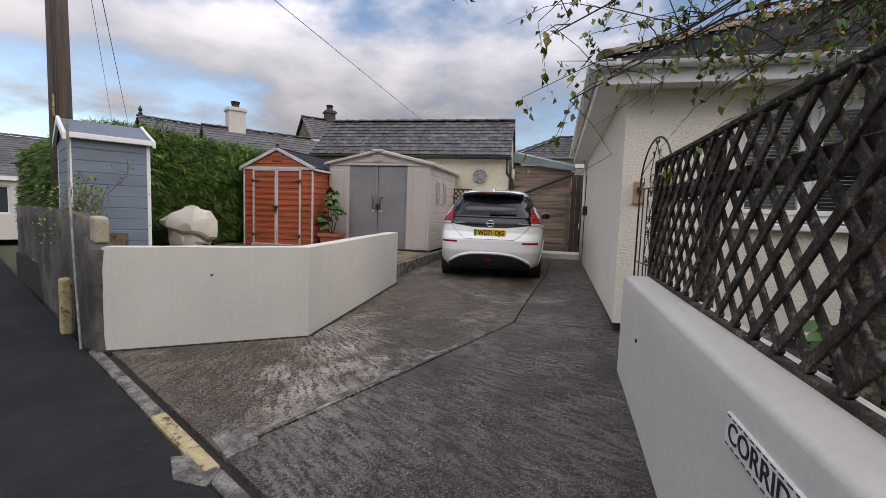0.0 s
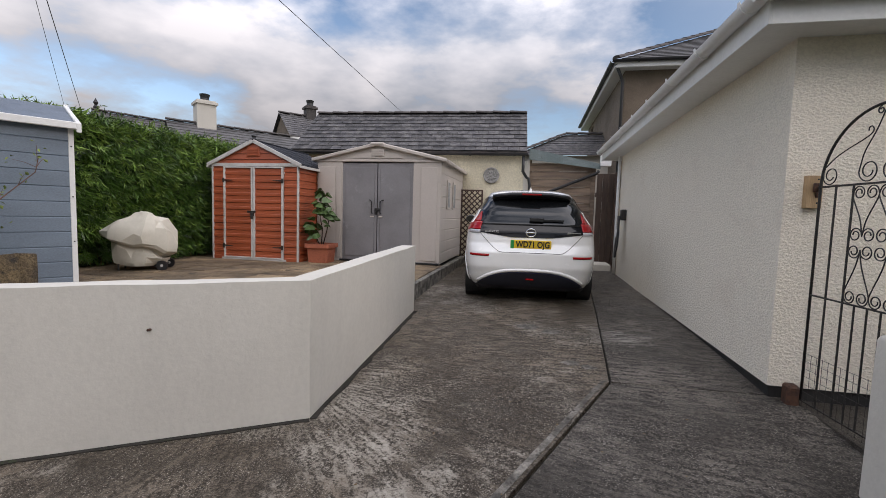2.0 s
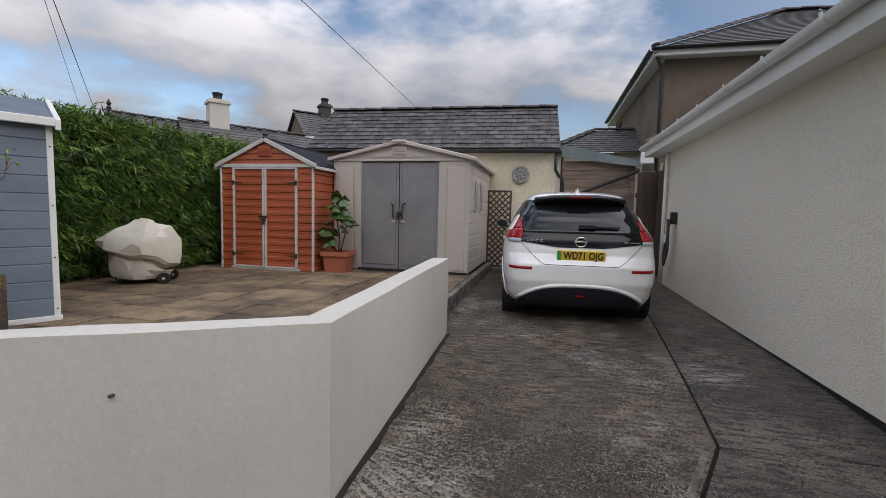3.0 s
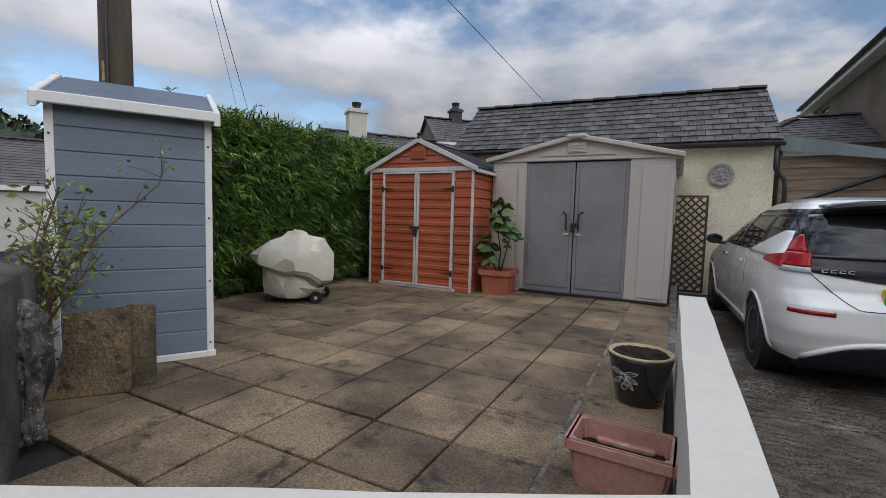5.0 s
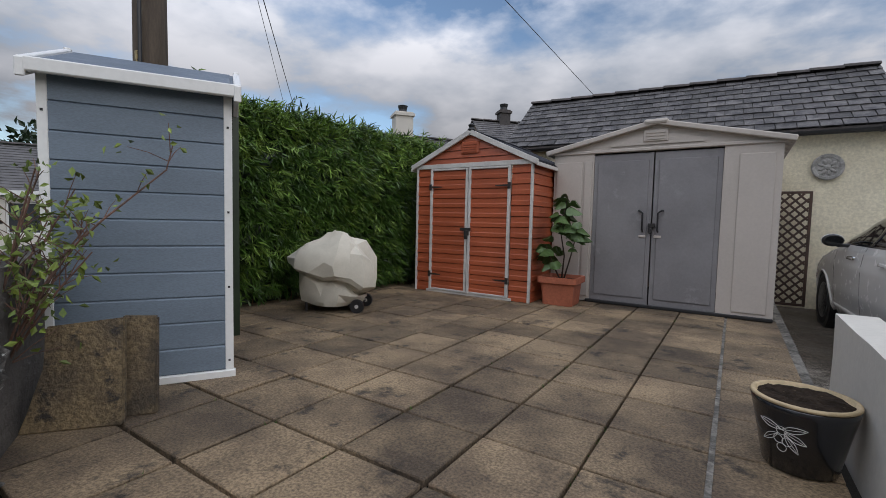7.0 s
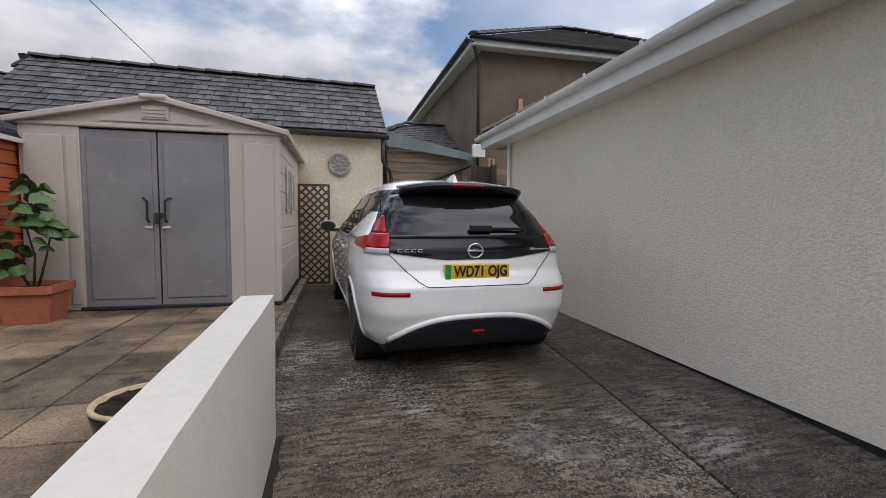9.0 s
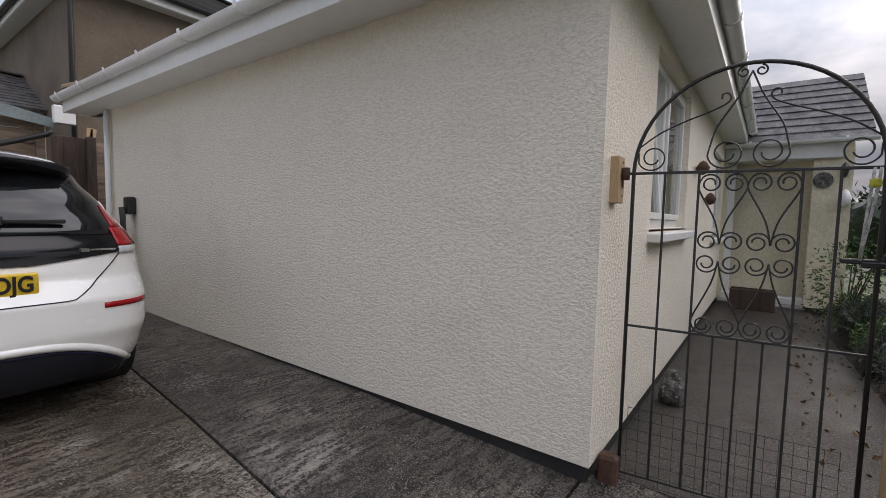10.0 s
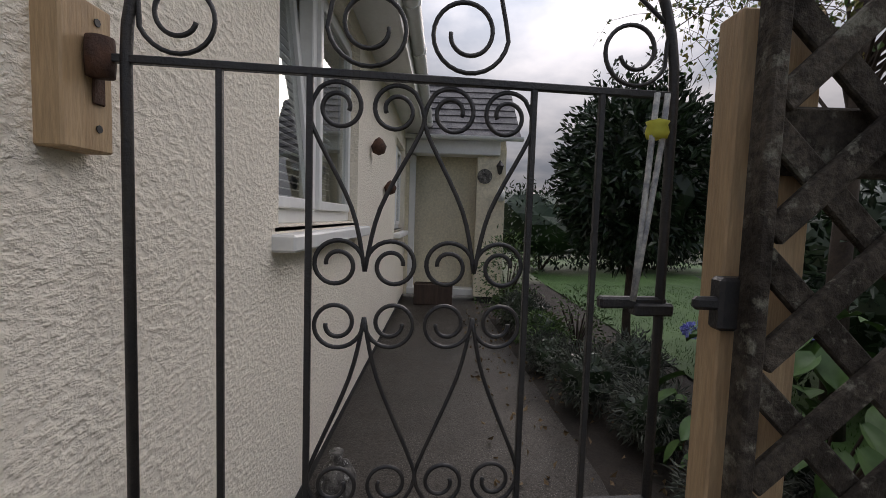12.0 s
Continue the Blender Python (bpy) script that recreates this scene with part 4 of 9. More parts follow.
# ---------- sheds ----------
def blue_shed():
    w, d, h, rh = 0.9, 1.3, 1.72, 0.24
    m = Matrix.Translation((-6.04, 4.83, PATIO)) @ Matrix.Rotation(math.atan2(0.858, 0.513), 4, "Z")
    t = thing("garden_shed", m, "grey-blue plastic garden shed with white corner trim", "shed", "garden sheds")
    # shell; own frame: x along the seen side, y back
    part("wall_panel", boxes((0.016, w - 0.02, 0.016, d - 0.03, 0.03, h)), M["blue_panel"], t)
    rows = 11
    step = (h - 0.06) / rows
    for side in range(2):
        for i in range(rows):
            z0 = 0.05 + i * step
            bm = bmesh.new()
            ln = (w if side == 0 else d) - 0.08
            vs = [bm.verts.new(p) for p in ((0, 0.016, z0), (ln, 0.016, z0), (ln, 0.006, z0 + 0.004), (0, 0.006, z0 + 0.004), (ln, 0.004, z0 + step - 0.011), (0, 0.004, z0 + step - 0.011), (ln, 0.016, z0 + step), (0, 0.016, z0 + step))]
            bm.faces.new((vs[0], vs[1], vs[2], vs[3])); bm.faces.new((vs[3], vs[2], vs[4], vs[5])); bm.faces.new((vs[5], vs[4], vs[6], vs[7]))
            if side == 0:
                bmesh.ops.transform(bm, matrix=Matrix.Translation((0.04, 0, 0)), verts=bm.verts)
            else:
                bmesh.ops.transform(bm, matrix=Matrix.Translation((0, d - 0.04, 0)) @ Matrix.Rotation(radians(-90), 4, "Z"), verts=bm.verts)
            part("board", bm, M["blue_panel"], t)
    for x in (0, w - 0.045):
        for y in (0, d - 0.045):
            c = part("corner_post", boxes((x, x + 0.045, y, y + 0.045, 0.0, h), bevel=0.004), M["upvc"], t)
            if y == 0:
                for z in (0.1, 0.55, 1.0, 1.5):
                    part("screw", boxes((x + 0.016, x + 0.028, -0.004, 0.002, z, z + 0.012)), M["black_plastic"], c)
    part("base_rail", boxes((0, w + 0.01, -0.012, 0.03, 0, 0.045), (-0.012, 0.03, 0, d, 0, 0.045), bevel=0.004), M["upvc"], t)
    # gables and roof
    bm = bmesh.new()
    for x in (0.01, w - 0.03):
        vs = [bm.verts.new((x + q, y, z)) for q in (0, 0.02) for y, z in ((0, h), (d / 2, h + rh), (d, h))]
        bm.faces.new(vs[:3]); bm.faces.new(vs[3:]); bm.faces.new((vs[0], vs[1], vs[4], vs[3])); bm.faces.new((vs[1], vs[2], vs[5], vs[4]))
    part("gable", bm, M["blue_panel"], t)
    for sgn in (0, 1):
        bm = bmesh.new()
        add_box(bm, -0.03, w + 0.03, -0.08, d / 2, 0.0, 0.025, bevel=0.004, m=Matrix(((1, 0, 0, 0), (0, 1, 0, 0), (0, rh / (d / 2), 1, h + 0.005), (0, 0, 0, 1))))
        add_box(bm, 0.01, w - 0.01, -0.03, d / 2 - 0.04, 0.0, 0.035, bevel=0.004, m=Matrix(((1, 0, 0, 0), (0, 1, 0, 0), (0, rh / (d / 2), 1, h + 0.005), (0, 0, 0, 1))))
        if sgn:
            bmesh.ops.transform(bm, matrix=Matrix.Translation((w, d, 0)) @ Matrix.Rotation(math.pi, 4, "Z"), verts=bm.verts)
        part("roof_panel", bm, M["blue_roof"], t)
        bm = bmesh.new()
        add_box(bm, -0.045, w + 0.045, -0.095, -0.06, h - 0.05, h + 0.02, bevel=0.006)
        for x in (-0.05, w + 0.01):
            add_box(bm, x, x + 0.04, -0.1, d / 2 + 0.02, -0.05, 0.045, bevel=0.006, m=Matrix(((1, 0, 0, 0), (0, 1, 0, 0), (0, rh / (d / 2), 1, h + 0.005), (0, 0, 0, 1))))
        if sgn:
            bmesh.ops.transform(bm, matrix=Matrix.Translation((w, d, 0)) @ Matrix.Rotation(math.pi, 4, "Z"), verts=bm.verts)
        part("eave_trim", bm, M["upvc"], t)
    return t


blue_shed()


def lap_wall(name, w, h, rows, m, parent, proud=0.02, z0=0.0):
    """Lapped cladding boards in the plane y = 0 of the frame m, facing -y."""
    st = h / rows
    for i in range(rows):
        bm = bmesh.new()
        a = z0 + i * st
        ring = [(0.006, a), (-proud, a + 0.006), (-proud, a + st * 0.42), (-proud * 0.55, a + st * 0.5), (-proud * 0.5, a + st * 0.95), (0.006, a + st)]
        v = [[bm.verts.new((x, y, z)) for y, z in ring] for x in (0, w)]
        for k in range(5):
            bm.faces.new((v[0][k], v[1][k], v[1][k + 1], v[0][k + 1]))
        bm.faces.new(v[0]); bm.faces.new(v[1][::-1])
        bmesh.ops.transform(bm, matrix=m, verts=bm.verts)
        part(name, bm, M["red_panel"], parent)


def moved(bm, m):
    bmesh.ops.transform(bm, matrix=m, verts=bm.verts)
    return bm


def red_shed():
    w, d, h, rh = 1.74, 1.85, 1.72, 0.40
    t = thing("garden_shed", pose(-6.855, 9.13, PATIO), "terracotta lapped plastic shed with silver frame and double doors", "shed", "garden sheds")
    rows = 13
    lap_wall("board", 0.22, h, rows, pose(0.02, 0.02, 0), t)
    lap_wall("board", 0.26, h, rows, pose(w - 0.28, 0.02, 0), t)
    lap_wall("board", d - 0.06, h, rows, pose(w - 0.02, 0.04, 0, 0, 0, 90), t)
    lap_wall("board", d - 0.06, h, rows, pose(0.02, d - 0.02, 0, 0, 0, -90), t)
    part("wall_panel", boxes((0.02, w - 0.02, d - 0.04, d - 0.02, 0, h)), M["red_panel"], t)
    for x in (0, w - 0.03):
        part("corner_post", boxes((x, x + 0.03, -0.012, 0.03, 0, h + 0.01), bevel=0.004), M["aluminium"], t)
    part("sill", boxes((0.2, w - 0.24, -0.015, 0.03, -0.0, 0.035), bevel=0.003), M["aluminium"], t)
    # gable
    bm = bmesh.new()
    for i in range(4):
        z0, z1 = rh * i / 4, rh * (i + 1) / 4 - 0.004
        f = lambda z: (w / 2) * (1 - z / rh)
        v = [bm.verts.new(p) for p in ((w / 2 - f(z0), -0.014, h + z0), (w / 2 + f(z0), -0.014, h + z0), (w / 2 + f(z1), 0.0, h + z1), (w / 2 - f(z1), 0.0, h + z1))]
        bm.faces.new(v)
        u = [bm.verts.new((w / 2 - f(z0), 0.03, h + z0)), bm.verts.new((w / 2 + f(z0), 0.03, h + z0))]
        bm.faces.new((u[0], u[1], v[1], v[0]))
    part("gable", bm, M["red_panel"], t)
    vent = part("vent", boxes((w / 2 - 0.14, w / 2 + 0.12, -0.03, -0.005, h + 0.14, h + 0.3), bevel=0.012), M["red_panel"], t)
    for i in range(4):
        part("vent_slat", boxes((w / 2 - 0.11, w / 2 + 0.09, -0.038, -0.028, h + 0.165 + i * 0.03, h + 0.178 + i * 0.03)), M["red_panel"], vent)
    part("head_rail", boxes((0.0, w, -0.02, 0.03, h - 0.03, h + 0.03), bevel=0.004), M["aluminium"], t)
    ang = math.atan2(rh, w / 2)
    ln = math.hypot(rh, w / 2) + 0.07
    for s in (0, 1):
        mm = pose(w / 2, 0, h + rh + 0.02) @ (Matrix.Rotation(ang, 4, "Y") if s == 0 else Matrix.Rotation(math.pi - ang, 4, "Y"))
        part("roof_panel", moved(boxes((0, ln, -0.04, d + 0.04, -0.012 if s == 0 else -0.008, 0.012 if s == 0 else 0.012), bevel=0.003), mm), M["slate_plastic"], t)
        part("barge_trim", moved(boxes((-0.0, ln, -0.05, -0.02, -0.035, 0.03), bevel=0.004), mm), M["aluminium"], t)
        e = w / 2 + (1 if s == 0 else -1) * (w / 2 + 0.065)
        part("eave_trim", boxes((e - 0.012, e + 0.012, -0.05, d + 0.04, h - 0.055, h - 0.01), bevel=0.003), M["aluminium"], t)
        if s == 0:
            for k in range(6):
                for q in range(5):
                    x0 = 0.06 + q * 0.19
                    part("roof_tile", moved(boxes((x0, x0 + 0.17, 0.02 + k * 0.3, 0.28 + k * 0.3, 0.01, 0.022), bevel=0.003), mm), M["slate_plastic"], t)
    part("finial", moved(lathe([(0.035, 0), (0.05, 0.03), (0.03, 0.06), (0.045, 0.09), (0.0, 0.12)], 10), pose(w / 2, -0.01, h + rh + 0.02)), M["black_plastic"], t)
    part("ridge_cap", boxes((w / 2 - 0.05, w / 2 + 0.05, -0.02, d + 0.04, h + rh + 0.02, h + rh + 0.045), bevel=0.01), M["slate_plastic"], t)
    # doors
    x0, x1 = 0.25, w - 0.29
    mid = (x0 + x1) / 2
    for k, (a, b) in enumerate(((x0, mid - 0.004), (mid + 0.004, x1))):
        door = part("door", boxes((a + 0.02, b - 0.02, 0.008, 0.018, 0.05, h - 0.05)), M["red_panel"], t)
        lap_wall("door_board", b - a - 0.06, h - 0.1, rows, pose(a + 0.03, 0.005, 0), door, 0.016, 0.04)
        part("door_frame", boxes((a, a + 0.035, -0.028, 0.02, 0.035, h - 0.035), (b - 0.035, b, -0.028, 0.02, 0.035, h - 0.035), (a + 0.035, b - 0.035, -0.026, 0.02, 0.035, 0.06), (a + 0.035, b - 0.035, -0.026, 0.02, h - 0.06, h - 0.035), bevel=0.004), M["aluminium"], door)
        for z in (0.25, h - 0.28):
            hx0 = a if k == 0 else b
            sg = 1 if k == 0 else -1
            bm = bmesh.new()
            add_box(bm, min(hx0 - 0.01 * sg, hx0 + 0.03 * sg), max(hx0 - 0.01 * sg, hx0 + 0.03 * sg), -0.04, -0.025, z - 0.04, z + 0.04, bevel=0.003)
            v = [bm.verts.new((hx0 + sg * q, -0.034, z + zz)) for q, zz in ((0.03, -0.015), (0.2, -0.006), (0.2, 0.006), (0.03, 0.015))]
            bm.faces.new(v)
            part("hinge", bm, M["black_metal"], door)
    latch = part("latch", boxes((mid - 0.1, mid + 0.06, -0.05, -0.026, 0.86, 0.9), (mid - 0.03, mid + 0.03, -0.06, -0.026, 0.8, 0.87), bevel=0.004), M["black_metal"], t)
    part("padlock", boxes((mid - 0.025, mid + 0.025, -0.07, -0.045, 0.75, 0.81), bevel=0.008), M["black_metal"], latch)
    # loose white strip by the left corner
    return t


M["slate_plastic"] = mat("dark_slate_plastic", (0.03, 0.032, 0.04), (0.02, 0.022, 0.028), 0.75, 3, 40, 0.2, 60, spec=0.15, spots=(0.25, 0.26, 0.28), spot_at=0.66)
red_shed()


def beige_shed():
    w, d, he, ha = 2.40, 2.45, 1.87, 2.14
    t = thing("garden_shed", pose(-5.09, 9.78, PATIO + 0.01), "taupe plastic apex shed with grey double doors", "shed", "garden sheds")
    d0, d1, dh = 0.51, 1.885, 1.83

    def gable_z(x):
        return he + (ha - he) * (1 - abs(x - w / 2) / (w / 2))
    # front with the doorway
    bm = bmesh.new()
    add_box(bm, 0, d0, 0, 0.06, 0, dh + 0.02); add_box(bm, d1, w, 0, 0.06, 0, dh + 0.02)
    vs = [bm.verts.new((x, y, z)) for y in (0, 0.06) for x, z in ((0, dh + 0.02), (w, dh + 0.02), (w, gable_z(w)), (w / 2, gable_z(w / 2)), (0, gable_z(0)))]
    bm.faces.new(vs[:5]); bm.faces.new(vs[5:][::-1])
    for k in range(5):
        bm.faces.new((vs[k], vs[(k + 1) % 5], vs[5 + (k + 1) % 5], vs[5 + k]))
    front_p = part("front_panel", bm, M["beige_panel"], t)
    for a, b in ((0.03, d0 - 0.14), (d0 - 0.12, d0 - 0.02), (d1 + 0.14, w - 0.06)):
        part("raised_panel", boxes((a, b, -0.012, 0.004, 0.06, dh - 0.07), bevel=0.01, segs=2), M["beige_panel"], front_p)
    part("head_band", boxes((-0.01, w + 0.01, -0.02, 0.004, dh + 0.02, dh + 0.06), bevel=0.008), M["beige_panel"], front_p)
    bm = bmesh.new()
    n = 12
    for i in range(n):
        x0, x1 = 0.2 + (w - 0.4) * i / n, 0.2 + (w - 0.4) * (i + 1) / n
        v = [bm.verts.new(p) for p in ((x0, -0.014, dh + 0.09), (x1, -0.014, dh + 0.09), (x1, -0.014, gable_z(x1) - 0.07), (x0, -0.014, gable_z(x0) - 0.07))]
        if v[2].co.z > v[1].co.z and v[3].co.z > v[0].co.z:
            bm.faces.new(v)
    bmesh.ops.delete(bm, geom=[q for q in bm.verts if not q.link_faces], context="VERTS")
    bmesh.ops.remove_doubles(bm, verts=bm.verts[:], dist=0.0005)
    part("gable_panel", bm, M["beige_panel"], front_p)
    vent = part("vent", boxes((w / 2 - 0.13, w / 2 + 0.13, -0.028, 0.0, ha - 0.19, ha - 0.05), bevel=0.008), M["beige_panel"], t)
    for i in range(3):
        part("vent_slat", boxes((w / 2 - 0.1, w / 2 + 0.1, -0.036, -0.026, ha - 0.165 + 0.035 * i, ha - 0.15 + 0.035 * i)), M["beige_panel"], vent)
    # side and back walls
    rows = 9
    for x, rz in ((w, 90), (0, -90)):
        for i in range(rows):
            st = he / rows
            bm = boxes((0, d - 0.066, -0.018, 0.03, i * st + 0.006, (i + 1) * st - 0.004), bevel=0.008)
            m = pose(x - 0.02, 0.064, 0, 0, 0, 90) if rz == 90 else pose(x + 0.02, d - 0.002, 0, 0, 0, -90)
            part("side_board", moved(bm, m), M["beige_panel"], t)
    part("side_liner", boxes((w - 0.045, w - 0.009, 0.07, d - 0.06, 0.01, he)), M["beige_panel"], t)
    part("side_liner", boxes((0.009, 0.045, 0.07, d - 0.06, 0.01, he)), M["beige_panel"], t)
    part("back_panel", boxes((0, w, d - 0.05, d, 0, he)), M["beige_panel"], t)
    for y in (0.55, 1.15):
        win = part("window", boxes((w + 0.004, w + 0.022, y, y + 0.26, 1.02, 1.58), bevel=0.006), M["beige_panel"], t)
        part("pane", boxes((w + 0.022, w + 0.026, y + 0.03, y + 0.23, 1.06, 1.54)), M["frosted"], win)
    # roof
    ang = math.atan2(ha - he, w / 2)
    ln = math.hypot(ha - he, w / 2) + 0.1
    for s in (0, 1):
        mm = pose(w / 2, 0, ha + 0.03) @ (Matrix.Rotation(ang, 4, "Y") if s == 0 else Matrix.Rotation(math.pi - ang, 4, "Y"))
        rp = part("roof_panel", moved(boxes((0, ln, -0.07, d + 0.05, -0.03, 0.03), bevel=0.012, segs=2), mm), M["beige_panel"], t)
        for k in range(9):
            part("roof_rib", moved(boxes((0.02, ln - 0.02, 0.03 + k * 0.27, 0.13 + k * 0.27, -0.045, 0.045), bevel=0.01), mm), M["beige_panel"], rp)
    part("ridge_cap", boxes((w / 2 - 0.13, w / 2 + 0.13, -0.085, d + 0.06, ha - 0.0, ha + 0.06), bevel=0.025, segs=2), M["beige_panel"], t)
    # doors
    mid = (d0 + d1) / 2
    for k, (a, b) in enumerate(((d0, mid - 0.004), (mid + 0.004, d1))):
        bm = bmesh.new()
        add_box(bm, a + 0.004, b - 0.004, 0.012, 0.05, 0.03, dh)
        door = part("door", bm, M["grey_door"], t)
        part("door_panel", boxes((a + 0.05, b - 0.05, 0.002, 0.014, 0.1, dh - 0.08), bevel=0.009, segs=2), M["grey_door"], door)
        x = mid - 0.095 if k == 0 else mid + 0.07
        part("handle", tube([(x, 0.01, 0.9), (x, -0.035, 0.92), (x, -0.035, 1.12), (x - 0.04 if k == 0 else x + 0.04, -0.03, 1.15), (x - 0.05 if k == 0 else x + 0.05, 0.005, 1.15)], 0.011, 6), M["black_plastic"], door)
        part("handle_rest", boxes((x - 0.04, x + 0.04, -0.01, 0.004, 0.83, 0.86), bevel=0.006), M["beige_panel"], door)
    part("hasp", boxes((mid - 0.035, mid + 0.04, -0.02, 0.004, 0.95, 1.0), bevel=0.004), M["black_metal"], t)
    part("padlock", boxes((mid - 0.03, mid + 0.015, -0.045, -0.018, 0.88, 0.95), bevel=0.008), M["black_metal"], t)
    part("threshold", boxes((d0 - 0.04, w, -0.03, 0.05, -0.005, 0.03), bevel=0.005), M["black_plastic"], t)
    return t


beige_shed()


# ---------- car ----------
def lerp_table(tab, v):
    if v <= tab[0][0]:
        return tab[0][1]
    for (a, p), (b, q) in zip(tab, tab[1:]):
        if v <= b:
            f = (v - a) / (b - a)
            f = f * f * (3 - 2 * f) * 0.5 + f * 0.5
            return p + (q - p) * f
    return tab[-1][1]


CAR_HW = ((0.2, 0.80), (0.34, 0.86), (0.55, 0.885), (0.80, 0.893), (0.95, 0.875), (1.02, 0.845), (1.2, 0.755), (1.38, 0.655), (1.47, 0.585), (1.52, 0.47), (1.545, 0.28))
CAR_REAR = ((0.2, 0.17), (0.25, 0.1), (0.3, 0.07), (0.38, 0.035), (0.5, 0.0), (0.68, 0.01), (0.74, 0.05), (0.8, 0.1), (0.95, 0.13), (1.03, 0.17), (1.2, 0.29), (1.36, 0.41), (1.42, 0.45), (1.46, 0.48), (1.48, 0.5), (1.52, 0.75), (1.545, 1.2))
CAR_FRONT = ((0.2, 4.2), (0.35, 4.36), (0.55, 4.38), (0.7, 4.30), (0.82, 4.05), (0.9, 3.75), (0.98, 3.4), (1.05, 3.2), (1.25, 2.75), (1.42, 2.3), (1.5, 2.0), (1.545, 1.7))
CAR_N = ((0.2, 7.5), (0.6, 8.0), (0.95, 7.5), (1.1, 6.5), (1.4, 4.6), (1.545, 3.0))


def car_point(a, z):
    """Point of the body at height z, a turning round it from the rear middle."""
    hw, r, f, n = (lerp_table(t, z) for t in (CAR_HW, CAR_REAR, CAR_FRONT, CAR_N))
    b, yc = (f - r) / 2, (f + r) / 2
    c, s = math.cos(a), math.sin(a)
    k = (abs(c) ** n + abs(s) ** n) ** (-1 / n)
    return Vector((hw * k * s, yc - b * k * c, z))


def car_rear(x, z, out=0.0):
    hw, r, f, n = (lerp_table(t, z) for t in (CAR_HW, CAR_REAR, CAR_FRONT, CAR_N))
    b, yc = (f - r) / 2, (f + r) / 2
    q = max(0.0, 1 - min(1.0, abs(x) / hw) ** n)
    return Vector((x, yc - b * q ** (1 / n) - out, z))


def car_side(y, z, sg, out=0.0):
    hw, r, f, n = (lerp_table(t, z) for t in (CAR_HW, CAR_REAR, CAR_FRONT, CAR_N))
    b, yc = (f - r) / 2, (f + r) / 2
    q = max(0.0, 1 - min(1.0, abs(y - yc) / b) ** n)
    return Vector((sg * (hw * q ** (1 / n) + out), y, z))


def patch(fn, z0, z1, lo, hi, out, nz=10, nx=16, thick=0.012):
    """A panel on the body: rows from z0 to z1, across from lo(z) to hi(z), standing out and turned in at its rim."""
    bm = bmesh.new()
    g = []
    for j in range(nz + 1):
        z = z0 + (z1 - z0) * j / nz
        g.append([bm.verts.new(fn(lo(z) + (hi(z) - lo(z)) * i / nx, z, out)) for i in range(nx + 1)])
    for j in range(nz):
        for i in range(nx):
            bm.faces.new((g[j][i], g[j][i + 1], g[j + 1][i + 1], g[j + 1][i]))
    rim = [e for e in bm.edges if e.is_boundary]
    r = bmesh.ops.extrude_edge_only(bm, edges=rim)
    for v in r["geom"]:
        if isinstance(v, bmesh.types.BMVert):
            if fn is car_rear:
                v.co.y += thick
            else:
                v.co.x -= thick * (1 if v.co.x > 0 else -1)
    return bm


def text_mesh(name, body, size, material, parent, m, depth=0.002, label="", width=None, weight=0.026):
    cu = bpy.data.curves.new(name, "FONT")
    cu.offset = size * weight
    cu.body, cu.size, cu.extrude, cu.align_x, cu.align_y = body, size, depth, "CENTER", "CENTER"
    tmp = new(name, cu)
    bpy.context.view_layer.update()
    me = bpy.data.meshes.new_from_object(tmp.evaluated_get(bpy.context.evaluated_depsgraph_get()))
    bpy.data.objects.remove(tmp)
    me.materials.clear()
    me.materials.append(material)
    ob = new(name, me)
    ob.parent = parent
    if width:
        xs = [v.co.x for v in me.vertices]
        k = width / (max(xs) - min(xs))
        for v in me.vertices:
            v.co.x *= k
    ob.matrix_basis = m
    return tagged(ob, label)


